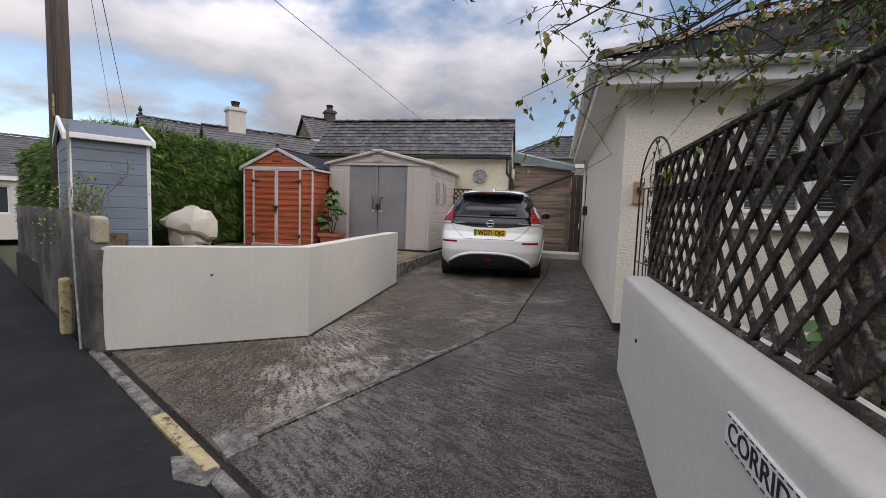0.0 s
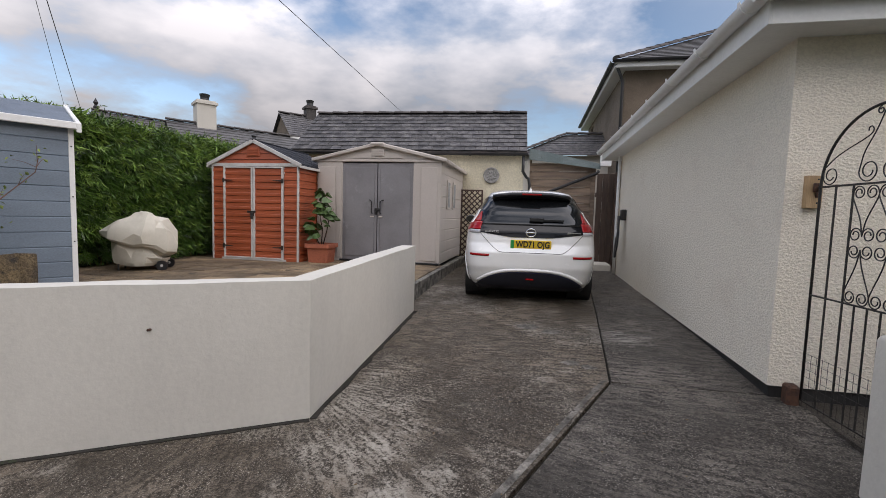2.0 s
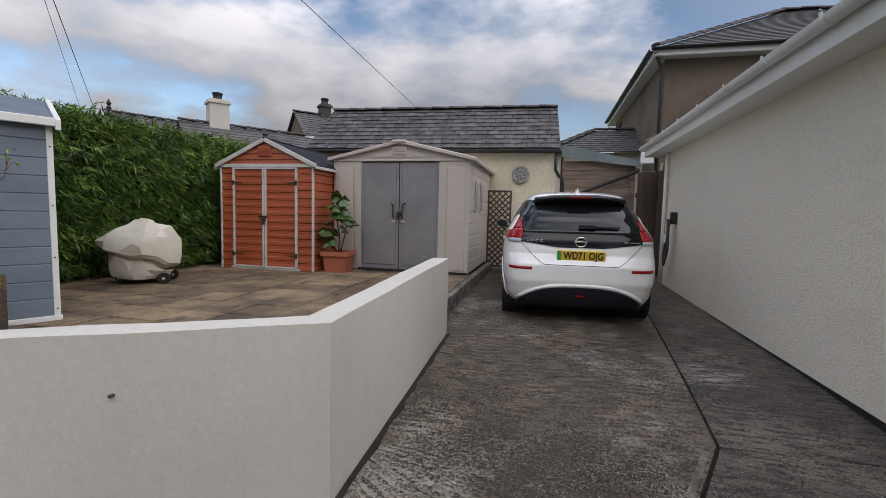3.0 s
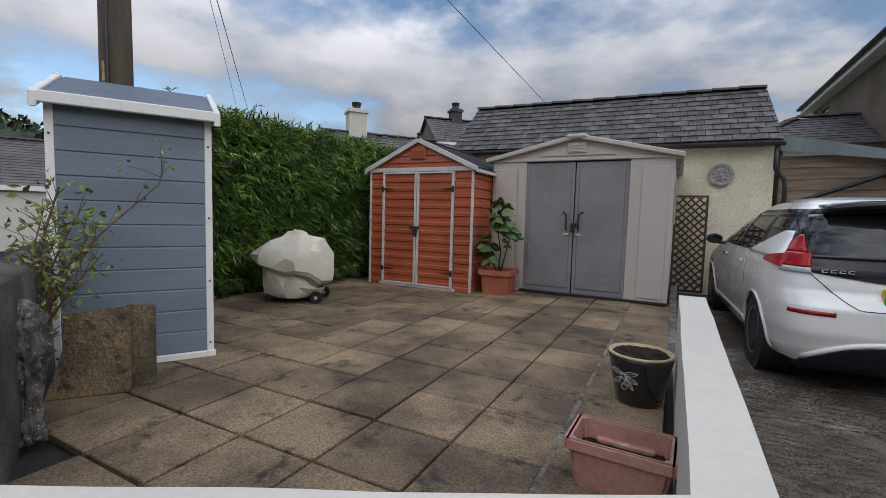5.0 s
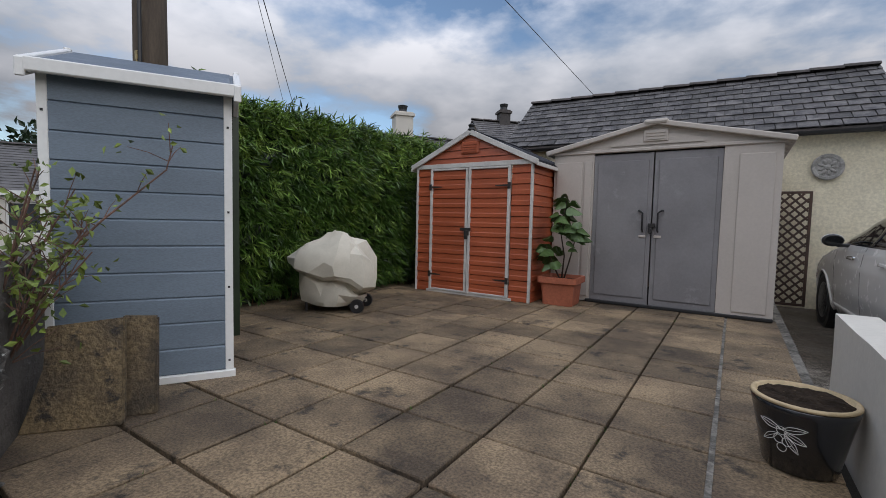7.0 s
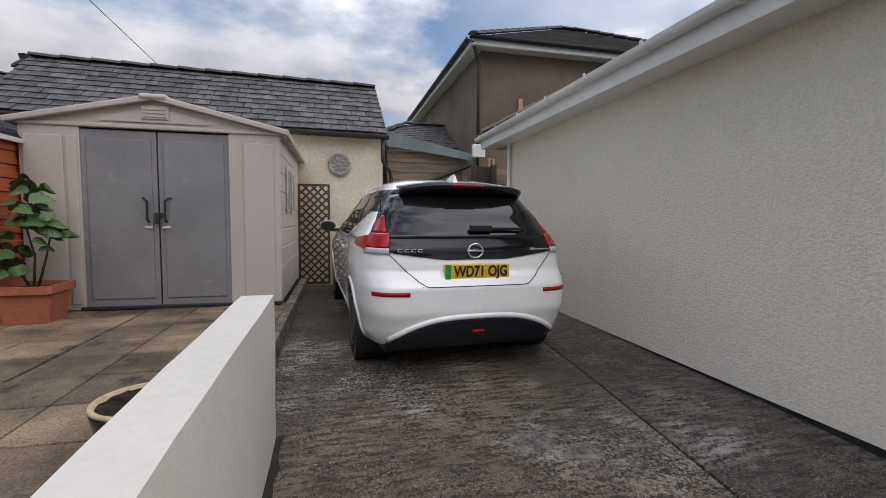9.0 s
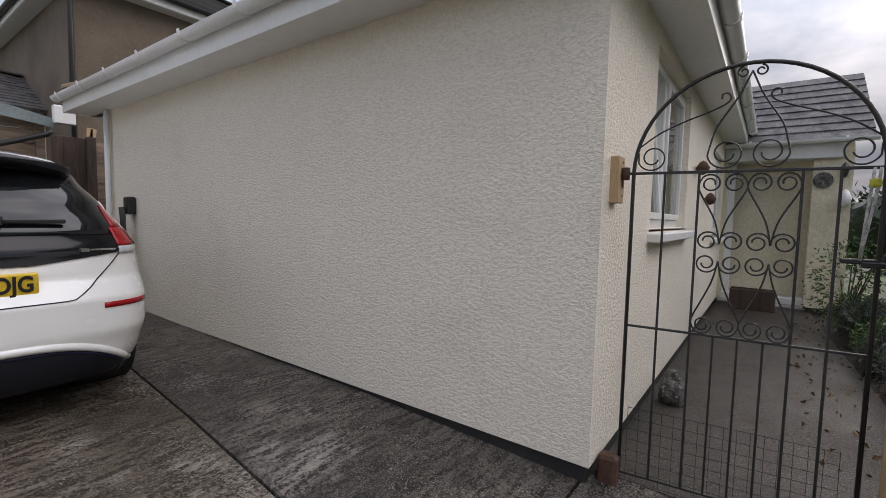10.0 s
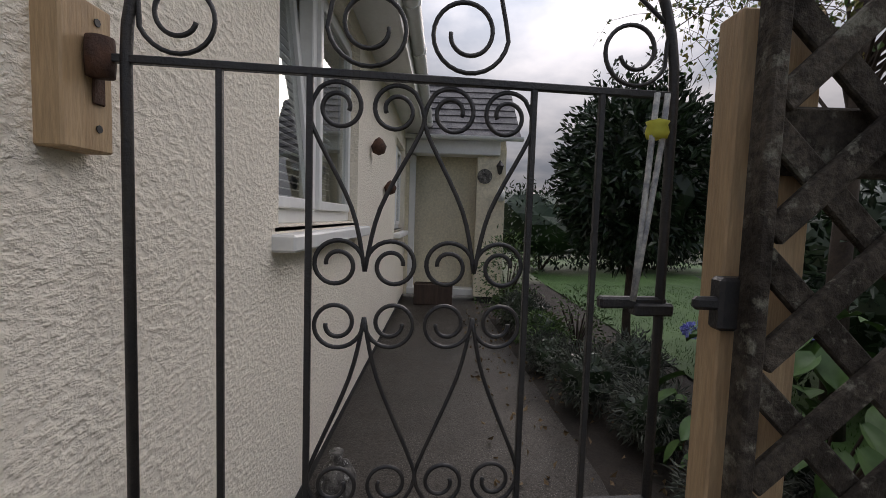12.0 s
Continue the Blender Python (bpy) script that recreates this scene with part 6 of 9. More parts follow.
def hedge(label, a, b, thick, z0, z1, n, seed):
    """A clipped bamboo hedge from plan point a to b, its near face on that line and its body to the left of it."""
    a, b = Vector(a), Vector(b)
    d = (b - a); ln = d.length; d.normalize()
    nrm = Vector((d.y, -d.x))
    t = thing("bamboo_hedge", pose(a.x, a.y, 0), label, "hedge", "bamboo hedges")
    rng = np.random.default_rng(seed)

    def face(u, z):
        bulge = 0.13 * noise.noise(Vector((u * 1.1, z * 1.4, seed))) + 0.05 * noise.noise(Vector((u * 4, z * 4, seed)))
        k = (z - z0) / (z1 - z0)
        return bulge - 0.12 * max(0, 0.3 - k) * 3 - 0.22 * max(0, k - 0.8) ** 1.3 * 4
    # solid dark core: its colour stands in for the shade behind the leaves
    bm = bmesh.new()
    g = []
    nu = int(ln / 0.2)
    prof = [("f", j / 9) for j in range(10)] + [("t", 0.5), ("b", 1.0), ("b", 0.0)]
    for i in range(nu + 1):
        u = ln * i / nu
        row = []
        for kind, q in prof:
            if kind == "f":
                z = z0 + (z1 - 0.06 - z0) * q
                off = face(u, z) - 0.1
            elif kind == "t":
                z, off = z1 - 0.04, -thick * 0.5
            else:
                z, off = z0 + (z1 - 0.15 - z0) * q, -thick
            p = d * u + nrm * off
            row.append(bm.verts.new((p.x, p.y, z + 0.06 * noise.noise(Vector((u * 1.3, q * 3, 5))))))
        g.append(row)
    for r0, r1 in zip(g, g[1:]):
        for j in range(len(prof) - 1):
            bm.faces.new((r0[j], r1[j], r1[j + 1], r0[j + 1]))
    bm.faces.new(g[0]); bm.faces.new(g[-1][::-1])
    part("hedge_body", bm, M["leaf_dark"], t, "dark solid core standing for shade inside the hedge")
    out = {"leaf": ([], []), "leaf_light": ([], [])}
    for _ in range(n // 9):
        # a tuft: blades that hang from one cane tip, standing out from the face
        u = rng.uniform(0, ln)
        if rng.random() < 0.78:
            z = z0 + (z1 - z0) * rng.uniform(0.05, 1.0)
            off = face(u, z) + rng.normal(0.0, 0.05)
            side = rng.normal(0, 0.5)
            dr = (nrm.x * 0.8 + d.x * side, nrm.y * 0.8 + d.y * side, -0.15)
            # highlights by colour: the paler leaf grows commoner towards the lit top
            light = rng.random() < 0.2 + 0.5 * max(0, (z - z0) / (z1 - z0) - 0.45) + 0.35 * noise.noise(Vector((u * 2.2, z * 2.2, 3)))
        else:
            off = -rng.uniform(0.0, thick)
            z = z1 - 0.05 + rng.normal(0, 0.05) - (0.12 if off > -0.1 else 0)
            dr = (nrm.x * 0.4 + rng.normal(0, 0.3), nrm.y * 0.4 + rng.normal(0, 0.3), 0.7)
            # most tufts on top take the paler leaf, as lit from above
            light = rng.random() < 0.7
        p = d * u + nrm * off
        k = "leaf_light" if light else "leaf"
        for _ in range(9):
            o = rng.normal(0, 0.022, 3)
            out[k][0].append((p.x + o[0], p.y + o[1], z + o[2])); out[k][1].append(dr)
    # the near end is leafy too
    for _ in range(n // 50):
        off, z = -rng.uniform(0.0, thick), z0 + (z1 - 0.1 - z0) * rng.uniform(0.05, 1.0)
        p = d * rng.normal(-0.03, 0.04) + nrm * off
        for _ in range(9):
            o = rng.normal(0, 0.022, 3)
            out["leaf"][0].append((p.x + o[0], p.y + o[1], z + o[2])); out["leaf"][1].append((-d.x, -d.y, -0.2))
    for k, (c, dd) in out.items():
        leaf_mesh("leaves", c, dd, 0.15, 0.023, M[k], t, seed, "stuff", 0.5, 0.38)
    # canes at the foot and shoots above
    bm = bmesh.new()
    for _ in range(int(ln * 16)):
        u = rng.uniform(0, ln); p = d * u + nrm * rng.uniform(-0.28, -0.08)
        add_tube(bm, [(p.x, p.y, z0), (p.x + rng.normal(0, 0.03), p.y + rng.normal(0, 0.03), z0 + rng.uniform(0.25, 0.5))], 0.008, 5, 0.005)
    part("canes", bm, M["dry_stalk"], t, "dry brown canes at the foot", kind="stuff")
    bm = bmesh.new(); c, dd = [], []
    for _ in range(int(ln * 3)):
        u = rng.uniform(0, ln); p = d * u + nrm * rng.uniform(-thick * 0.7, -0.1)
        h = rng.uniform(0.06, 0.24); dx, dy = rng.normal(0, 0.07, 2)
        pts = [(p.x, p.y, z1 - 0.1), (p.x + dx * 0.4, p.y + dy * 0.4, z1 + h * 0.5), (p.x + dx, p.y + dy, z1 + h)]
        add_tube(bm, pts, 0.004, 4, 0.002)
        for _ in range(9):
            f = rng.uniform(0.3, 1.0); q = Vector(pts[1]).lerp(Vector(pts[2]), f)
            c.append(q[:]); dd.append((rng.normal(), rng.normal(), 0.4))
    part("shoots", bm, M["dry_stalk"], t, kind="stuff")
    leaf_mesh("shoot_leaves", c, dd, 0.1, 0.015, M["leaf_light"], t, seed + 5, "stuff", 0.3)
    return t


hedge("tall clipped green bamboo hedge behind the patio", (-7.45, 6.75), (-7.1, 11.2), 1.0, PATIO, 2.72, 34000, 3)
hedge("overgrown green bamboo hedge behind the roadside wall", (-13.0, 8.75), (-6.75, 5.55), 0.7, 0.0, 2.5, 20000, 8)


def cloud_points(rng, n, centre, radii, shell=0.55):
    p = rng.normal(0, 1, (n, 3))
    p /= np.linalg.norm(p, axis=1)[:, None]
    r = rng.uniform(shell, 1.0, n)[:, None]
    lump = np.array([[1 + 0.28 * noise.noise(Vector(q) * 2.3 + Vector(centre))] for q in p])
    return p * r * lump * np.array(radii) + np.array(centre), p


def bush(name, label, category, base, radii, n, length, width, material, seed, stems=7, core=True, group=""):
    """A rounded shrub: stems from the ground and a crown of leaves with gaps."""
    t = thing(name, pose(*base), label, category, group)
    rng = np.random.default_rng(seed)
    h = radii[2]
    bm = bmesh.new()
    for _ in range(stems):
        a, r = rng.uniform(0, 6.28), rng.uniform(0.2, 0.8)
        top = (math.cos(a) * radii[0] * r, math.sin(a) * radii[1] * r, h * rng.uniform(0.9, 1.6))
        add_tube(bm, [(rng.normal(0, 0.03), rng.normal(0, 0.03), 0), (top[0] * 0.4, top[1] * 0.4, top[2] * 0.5), top], 0.012 + 0.01 * h, 5, 0.005)
    part("stem_clump", bm, M["twig"], t, kind="stuff")
    # a solid dark blob puts the shade between the leaves into colour
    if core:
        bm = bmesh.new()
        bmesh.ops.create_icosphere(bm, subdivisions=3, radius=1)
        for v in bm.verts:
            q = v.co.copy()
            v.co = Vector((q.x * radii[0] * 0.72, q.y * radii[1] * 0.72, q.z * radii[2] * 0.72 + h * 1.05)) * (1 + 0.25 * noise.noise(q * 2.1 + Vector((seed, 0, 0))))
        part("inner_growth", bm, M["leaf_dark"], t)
    c, d = cloud_points(rng, n, (0, 0, h * 1.05), radii)
    keep = c[:, 2] > 0.02
    leaf_mesh("leaves", c[keep], d[keep], length, width, material, t, seed, "stuff", 0.2, 0.6)
    return t


def standard_tree(name, label, base, height, radii, n, seed):
    """A short forked trunk under a dense uneven crown of glossy leaves."""
    t = thing(name, pose(*base), label, "tree")
    rng = np.random.default_rng(seed)
    part("trunk", tube([(0, 0, 0), (0.02, 0.01, 0.35), (-0.02, 0.02, 0.8), (0.0, 0.0, height)], 0.05, 8, 0.025), M["twig"], t, smooth=True)
    for _ in range(8):
        a, r = rng.uniform(0, 6.28), rng.uniform(0.35, 0.75)
        part("limb", tube([(0, 0, 0.6), (0.4 * r * radii[0] * math.cos(a), 0.4 * r * radii[1] * math.sin(a), height * 0.7), (r * radii[0] * math.cos(a), r * radii[1] * math.sin(a), height + rng.uniform(-0.1, 0.5))], 0.022, 6, 0.006), M["twig"], t)
    # solid core in the dark leaf colour, for the crown's shaded inside
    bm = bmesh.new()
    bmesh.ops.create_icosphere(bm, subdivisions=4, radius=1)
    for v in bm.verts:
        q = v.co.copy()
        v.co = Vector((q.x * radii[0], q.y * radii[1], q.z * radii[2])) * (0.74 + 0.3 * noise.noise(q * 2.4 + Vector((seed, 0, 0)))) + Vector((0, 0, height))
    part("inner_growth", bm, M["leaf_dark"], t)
    c, d = cloud_points(rng, n, (0, 0, height), radii, 0.68)
    leaf_mesh("leaves", c, d, 0.1, 0.042, M["leaf_dark"], t, seed, "stuff", 0.1, 0.6)
    c, d = [], []
    for _ in range(14):
        a, r = rng.uniform(0, 6.28), rng.uniform(0.1, 0.7)
        q = Vector((r * radii[0] * math.cos(a), r * radii[1] * math.sin(a), height + radii[2] * (1.05 - 0.6 * r * r)))
        for k in range(16):
            c.append((q + Vector((rng.normal(0, 0.025), rng.normal(0, 0.025), 0.014 * k)))[:]); d.append((rng.normal(), rng.normal(), 0.8))
    leaf_mesh("shoot_leaves", c, d, 0.06, 0.022, M["leaf_dark"], t, seed + 3, "stuff", 0.0, 0.5)
    return t


# ---------- patio clutter ----------
def bbq():
    t = thing("barbecue", pose(-6.66, 7.42, PATIO, 0, 0, 30), "barbecue under a crumpled stone-coloured cover", "barbecue")
    bm = bmesh.new()
    rings = []
    levels = ((0.07, 0.27), (0.12, 0.31), (0.2, 0.35), (0.27, 0.34), (0.315, 0.28), (0.33, 0.29), (0.335, 0.38), (0.37, 0.415), (0.48, 0.42), (0.6, 0.38), (0.72, 0.29), (0.79, 0.17), (0.815, 0.08))
    na = 19
    for j, (z, r) in enumerate(levels):
        ring = []
        for k in range(na):
            a = 2 * math.pi * k / na
            crease = 0.10 * abs(noise.noise(Vector((math.cos(a) * 2.2, math.sin(a) * 2.2, z * 1.6 + 3)))) + 0.07 * abs(math.sin(a * 3.5 + z * 3.0)) * (1 if z > 0.5 else 0.5)
            rr = r * (1.1 - crease * (1.6 if z < 0.7 else 0.8)) * (1 + 0.05 * noise.noise(Vector((a, z * 9, 2))))
            dz = 0.05 * noise.noise(Vector((math.cos(a) * 1.3, math.sin(a) * 1.3, z * 3))) + (0.13 * math.cos(a - 3.43) * (1.0 if z < 0.5 else 0.5) if 0.24 <= z <= 0.65 else 0.0)
            p = Vector((1.08 * rr * math.cos(a), 0.82 * rr * math.sin(a), z + dz))
            p += noise.noise_vector(p * 4.0 + Vector((2, 7, 1))) * 0.085
            p.z += 0.12 * p.x * max(0.0, z - 0.45)
            p.z = max(p.z, 0.07)
            ring.append(bm.verts.new(p))
        rings.append(ring)
    for p, q in zip(rings, rings[1:]):
        for k in range(na):
            bm.faces.new((p[k], p[(k + 1) % na], q[(k + 1) % na], q[k]))
    top = bm.verts.new((0.03, 0.0, 0.83))
    for k in range(na):
        bm.faces.new((rings[-1][k], rings[-1][(k + 1) % na], top))
    bmesh.ops.triangulate(bm, faces=bm.faces[:])
    auto_smooth(part("cover", bm, M["fabric"], t, "crumpled stone-coloured cover"), 20)
    for x in (-0.26, 0.2):
        for y in (-0.14, 0.14):
            part("leg", tube([(x, y, 0.0 if x < 0 else 0.06), (x, y, 0.34)], 0.014, 6), M["black_metal"], t)
    for y in (-0.2, 0.2):
        w = part("wheel", moved(lathe([(0.0, -0.02), (0.07, -0.024), (0.075, 0), (0.07, 0.024), (0, 0.02)], 20), pose(0.3, y, 0.075, 90, 0, 0)), M["black_plastic"], t)
        part("hub", moved(lathe([(0, -0.03), (0.02, -0.03), (0.02, 0.03), (0, 0.03)], 10), pose(0.3, y, 0.075, 90, 0, 0)), M["aluminium"], w)
    part("axle", tube([(0.3, -0.2, 0.075), (0.3, 0.2, 0.075)], 0.008, 6), M["black_metal"], t)
    return t


bbq()


def fig_pot():
    t = thing("plant_pot", pose(-4.82, 9.42, PATIO, 0, 0, 2), "square terracotta plastic plant pot full of soil", "plant pot", "plant pots")
    bm = bmesh.new()
    a, b, h = 0.18, 0.235, 0.34

    def ring(bm, s, z, c=0.03):
        return [bm.verts.new((x * s + (-c if x * 1 > 0 else c) * k, y * s + (-c if y > 0 else c) * (1 - k), z)) for x, y, k in ((-1, -1, 1), (1, -1, 1), (1, -1, 0), (1, 1, 0), (1, 1, 1), (-1, 1, 1), (-1, 1, 0), (-1, -1, 0))]
    lv = [(a, 0), (b - 0.035, h - 0.09), (b - 0.02, h - 0.085), (b, h - 0.07), (b, h), (b - 0.025, h), (b - 0.03, h - 0.05)]
    rs = [ring(bm, s, z) for s, z in lv]
    for p, q in zip(rs, rs[1:]):
        for k in range(8):
            bm.faces.new((p[k], p[(k + 1) % 8], q[(k + 1) % 8], q[k]))
    bm.faces.new(rs[0][::-1])
    part("pot", bm, M["terracotta"], t)
    part("soil", boxes((-0.2, 0.2, -0.2, 0.2, h - 0.08, h - 0.045)), M["soil"], t)
    f = thing("fig_plant", pose(-4.82, 9.42, PATIO + h - 0.045), "young fig plant with broad lobed leaves in the pot", "plant")
    rng = np.random.default_rng(4)
    stems = [[(0, 0, 0), (0.03, -0.02, 0.3), (-0.03, -0.03, 0.62), (0.04, -0.03, 0.98)], [(0.02, 0.02, 0), (0.09, 0.03, 0.28), (0.16, 0.0, 0.55), (0.17, -0.05, 0.7)], [(-0.02, 0, 0), (-0.12, -0.04, 0.22), (-0.2, -0.05, 0.42)]]
    for s in stems:
        part("stem", tube(s, 0.012, 6, 0.005), M["twig"], f, smooth=True)
    # one lobed leaf, shared
    bm = bmesh.new()
    out = []
    for k in range(25):
        a2 = -2.6 + 5.2 * k / 24
        r = 0.085 * (0.62 + 0.38 * abs(math.cos(a2 * 1.55))) * (1.0 - 0.12 * abs(a2) / 2.6)
        out.append(bm.verts.new((r * math.cos(a2) + 0.03, r * math.sin(a2), -0.012 * (abs(math.sin(a2)) * 2) ** 2 + 0.006 * math.cos(a2 * 5))))
    c = bm.verts.new((0.0, 0, 0.008))
    for p, q in zip(out, out[1:]):
        bm.faces.new((c, p, q))
    me = part("leaf", bm, M["leaf_fig"], f, smooth=True)
    base = me.data
    me.matrix_basis = pose(0.02, -0.06, 1.0, -10, -20, -70)
    for k in range(44):
        s = stems[int(rng.choice([0, 0, 0, 1, 1, 2]))]
        q = rng.uniform(0.35, 1.0)
        i = min(len(s) - 2, int(q * (len(s) - 1)))
        p = Vector(s[i]).lerp(Vector(s[i + 1]), q * (len(s) - 1) - i)
        az = rng.uniform(0, 360)
        o = Vector((math.cos(radians(az)), math.sin(radians(az)), 0.15)) * rng.uniform(0.04, 0.13)
        o.y -= 0.03
        lf = share("leaf", base, f, pose(*(p + o), rng.uniform(-25, 25), rng.uniform(15, 60), az) @ Matrix.Scale(rng.uniform(0.8, 1.5), 4))
    return t


fig_pot()


def black_pot():
    t = thing("plant_pot", pose(-2.775, 6.40, PATIO) @ Matrix.Scale(0.95, 4), "black glazed pot with a scratched leaf pattern, filled with soil", "plant pot", "plant pots")
    r, h = 0.185, 0.315
    part("pot", lathe([(0.125, 0), (0.135, 0.01), (0.165, 0.17), (r, h - 0.05), (r + 0.006, h - 0.02), (r - 0.004, h - 0.012), (r - 0.012, h - 0.03), (r - 0.03, h - 0.12)], 40), M["black_glaze"], t, smooth=True)
    part("rim", lathe([(r - 0.004, h - 0.018), (r + 0.008, h - 0.01), (r + 0.006, h), (r - 0.011, h), (r - 0.017, h - 0.06), (r - 0.03, h - 0.06), (r - 0.03, h - 0.062)], 40), M["cream_clay"], t, "bare cream clay rim", smooth=True)
    crumbs = lathe([(r - 0.014, h - 0.05), (r - 0.0145, h - 0.016), (r - 0.04, h - 0.006), (0.11, h - 0.004), (0.07, h - 0.01), (0.035, h - 0.004), (0.0, h - 0.006)], 32)
    for v in crumbs.verts:
        v.co.z += 0.012 * noise.noise(v.co * 38)
    part("soil", crumbs, M["soil"], t)
    # scratched leaf motif, following the curved side that faces the patio
    bm = bmesh.new()

    def on(u, v):
        a = radians(-118) + u / 0.17
        rr = 0.137 + (r - 0.137) * v / (h - 0.05) + 0.0035
        return (rr * math.cos(a), rr * math.sin(a), v)

    def petal(u0, v0, du, dv, w):
        n = 10
        for sg in (-1, 1):
            pts = []
            for k in range(n + 1):
                f = k / n
                s = math.sin(math.pi * f) * w * sg
                L = math.hypot(du, dv)
                pts.append(on(u0 + du * f - dv / L * s, v0 + dv * f + du / L * s))
            add_tube(bm, pts, 0.0016, 4)
        add_tube(bm, [on(u0 + du * f, v0 + dv * f) for f in (0, 0.5, 0.9)], 0.0012, 4)
    petal(0.0, 0.2, -0.085, 0.02, 0.014); petal(0.0, 0.2, 0.085, 0.02, 0.014)
    petal(0.01, 0.19, 0.075, -0.035, 0.013); petal(0.01, 0.18, 0.05, -0.07, 0.012); petal(-0.01, 0.18, -0.07, -0.05, 0.012)
    for cu, cv in ((0, 0.195), (-0.012, 0.155), (0.02, 0.15), (0.0, 0.12)):
        add_tube(bm, [on(cu + 0.018 * math.cos(a), cv + 0.018 * math.sin(a)) for a in [0.4 * k for k in range(17)]], 0.0014, 4)
    part("motif", bm, M["aluminium"], t, "pale scratched leaf and berry motif")
    return t


black_pot()


def trough():
    t = thing("planter_trough", pose(-2.775, 5.44, PATIO, 0, 0, -2) @ Matrix.Scale(0.87, 4), "faded pink terracotta trough with dry soil", "planter")
    bm = bmesh.new()
    lv = [(0.19, 0.115, 0), (0.215, 0.135, 0.17), (0.235, 0.155, 0.18), (0.235, 0.155, 0.225), (0.205, 0.125, 0.225), (0.195, 0.118, 0.13)]
    rs = [[bm.verts.new((x * a, y * b, z)) for x, y in ((-1, -1), (1, -1), (1, 1), (-1, 1))] for a, b, z in lv]
    for p, q in zip(rs, rs[1:]):
        for k in range(4):
            bm.faces.new((p[k], p[(k + 1) % 4], q[(k + 1) % 4], q[k]))
    bm.faces.new(rs[0][::-1])
    bmesh.ops.bevel(bm, geom=[e for e in bm.edges if abs(e.verts[0].co.z - e.verts[1].co.z) > 0.03], offset=0.02, segments=3, affect="EDGES")
    part("trough", bm, M["faded_terracotta"], t)
    part("ledge", boxes((-0.13, 0.14, 0.09, 0.125, 0.12, 0.15), bevel=0.008), M["faded_terracotta"], t)
    bm = bmesh.new()
    bmesh.ops.create_grid(bm, x_segments=24, y_segments=16, size=1)
    for v in bm.verts:
        v.co = Vector((v.co.x * 0.2, v.co.y * 0.122, 0.125 + 0.02 * noise.noise(v.co * 6)))
    part("soil", bm, M["soil"], t)
    return t


trough()


def leaning_slab(name, label, m, w, h, d, cut, seed):
    bm = bmesh.new()
    pts = [(0, 0), (w, 0), (w * 0.97, h), (w * 0.2, h * 0.94), (w * 0.23, h * 0.57)] if cut else [(0, 0), (w, 0), (w, h * 0.98), (0, h)]
    f = [bm.verts.new((x, 0, z)) for x, z in pts]
    b = [bm.verts.new((x, d, z)) for x, z in pts]
    bm.faces.new(f); bm.faces.new(b[::-1])
    for k in range(len(pts)):
        bm.faces.new((f[k], f[(k + 1) % len(pts)], b[(k + 1) % len(pts)], b[k]))
    bmesh.ops.bevel(bm, geom=bm.edges[:], offset=0.008, segments=2, affect="EDGES")
    ob = part(name, bm, M["old_stone"])
    ob.matrix_basis = m
    return tagged(ob, label, "slab", "leaning slabs")


FACE = math.degrees(math.atan2(0.77, 0.44))
leaning_slab("paving_slab", "mottled old paving slab leaning on the blue shed", pose(-5.62, 4.62, PATIO, -9, 0, FACE - 8), 0.40, 0.5, 0.045, 0.85, 1)
leaning_slab("paving_slab", "narrow mottled slab leaning beside a wider one", pose(-5.47, 4.96, PATIO, -5, 0, FACE - 4), 0.15, 0.49, 0.06, 0, 2)
bm = lathe([(0.13, 0), (0.14, 0.03), (0.11, 0.06), (0.09, 0.2), (0.13, 0.34), (0.17, 0.45), (0.16, 0.6), (0.12, 0.68), (0.05, 0.72), (0, 0.73)], 48)
bmesh.ops.subdivide_edges(bm, edges=bm.edges[:], cuts=2, use_grid_fill=True)
for v in bm.verts:
    k = 0.03 * math.sin(v.co.z * 60 + 5 * math.atan2(v.co.y, v.co.x)) + 0.4 * abs(noise.noise(v.co * 15)) + 0.18 * noise.noise(v.co * 33) - 0.08
    v.co.x *= 1 + 3.5 * k * 0.6; v.co.y *= 1 + 3.5 * k * 0.6
for v in bm.verts:
    v.co.x *= 0.62; v.co.y *= 0.62
orn = part("garden_ornament", bm, M["grey_stone"], smooth=True)
orn.matrix_basis = pose(-5.17, 4.41, PATIO) @ Matrix.Diagonal((0.72, 0.72, 0.9, 1))
tagged(orn, "carved grey stone garden ornament with white lichen", "ornament")
blk = part("coping_stone", boxes((-0.1, 0.1, -0.06, 0.06, 0, 0.25), bevel=0.025, segs=3), M["pale_stone"])
blk.matrix_basis = pose(*road_point(-0.24, 0.035), 1.0, 0, 3, -27)
tagged(blk, "pale stone block standing on the old road wall", "stone block")


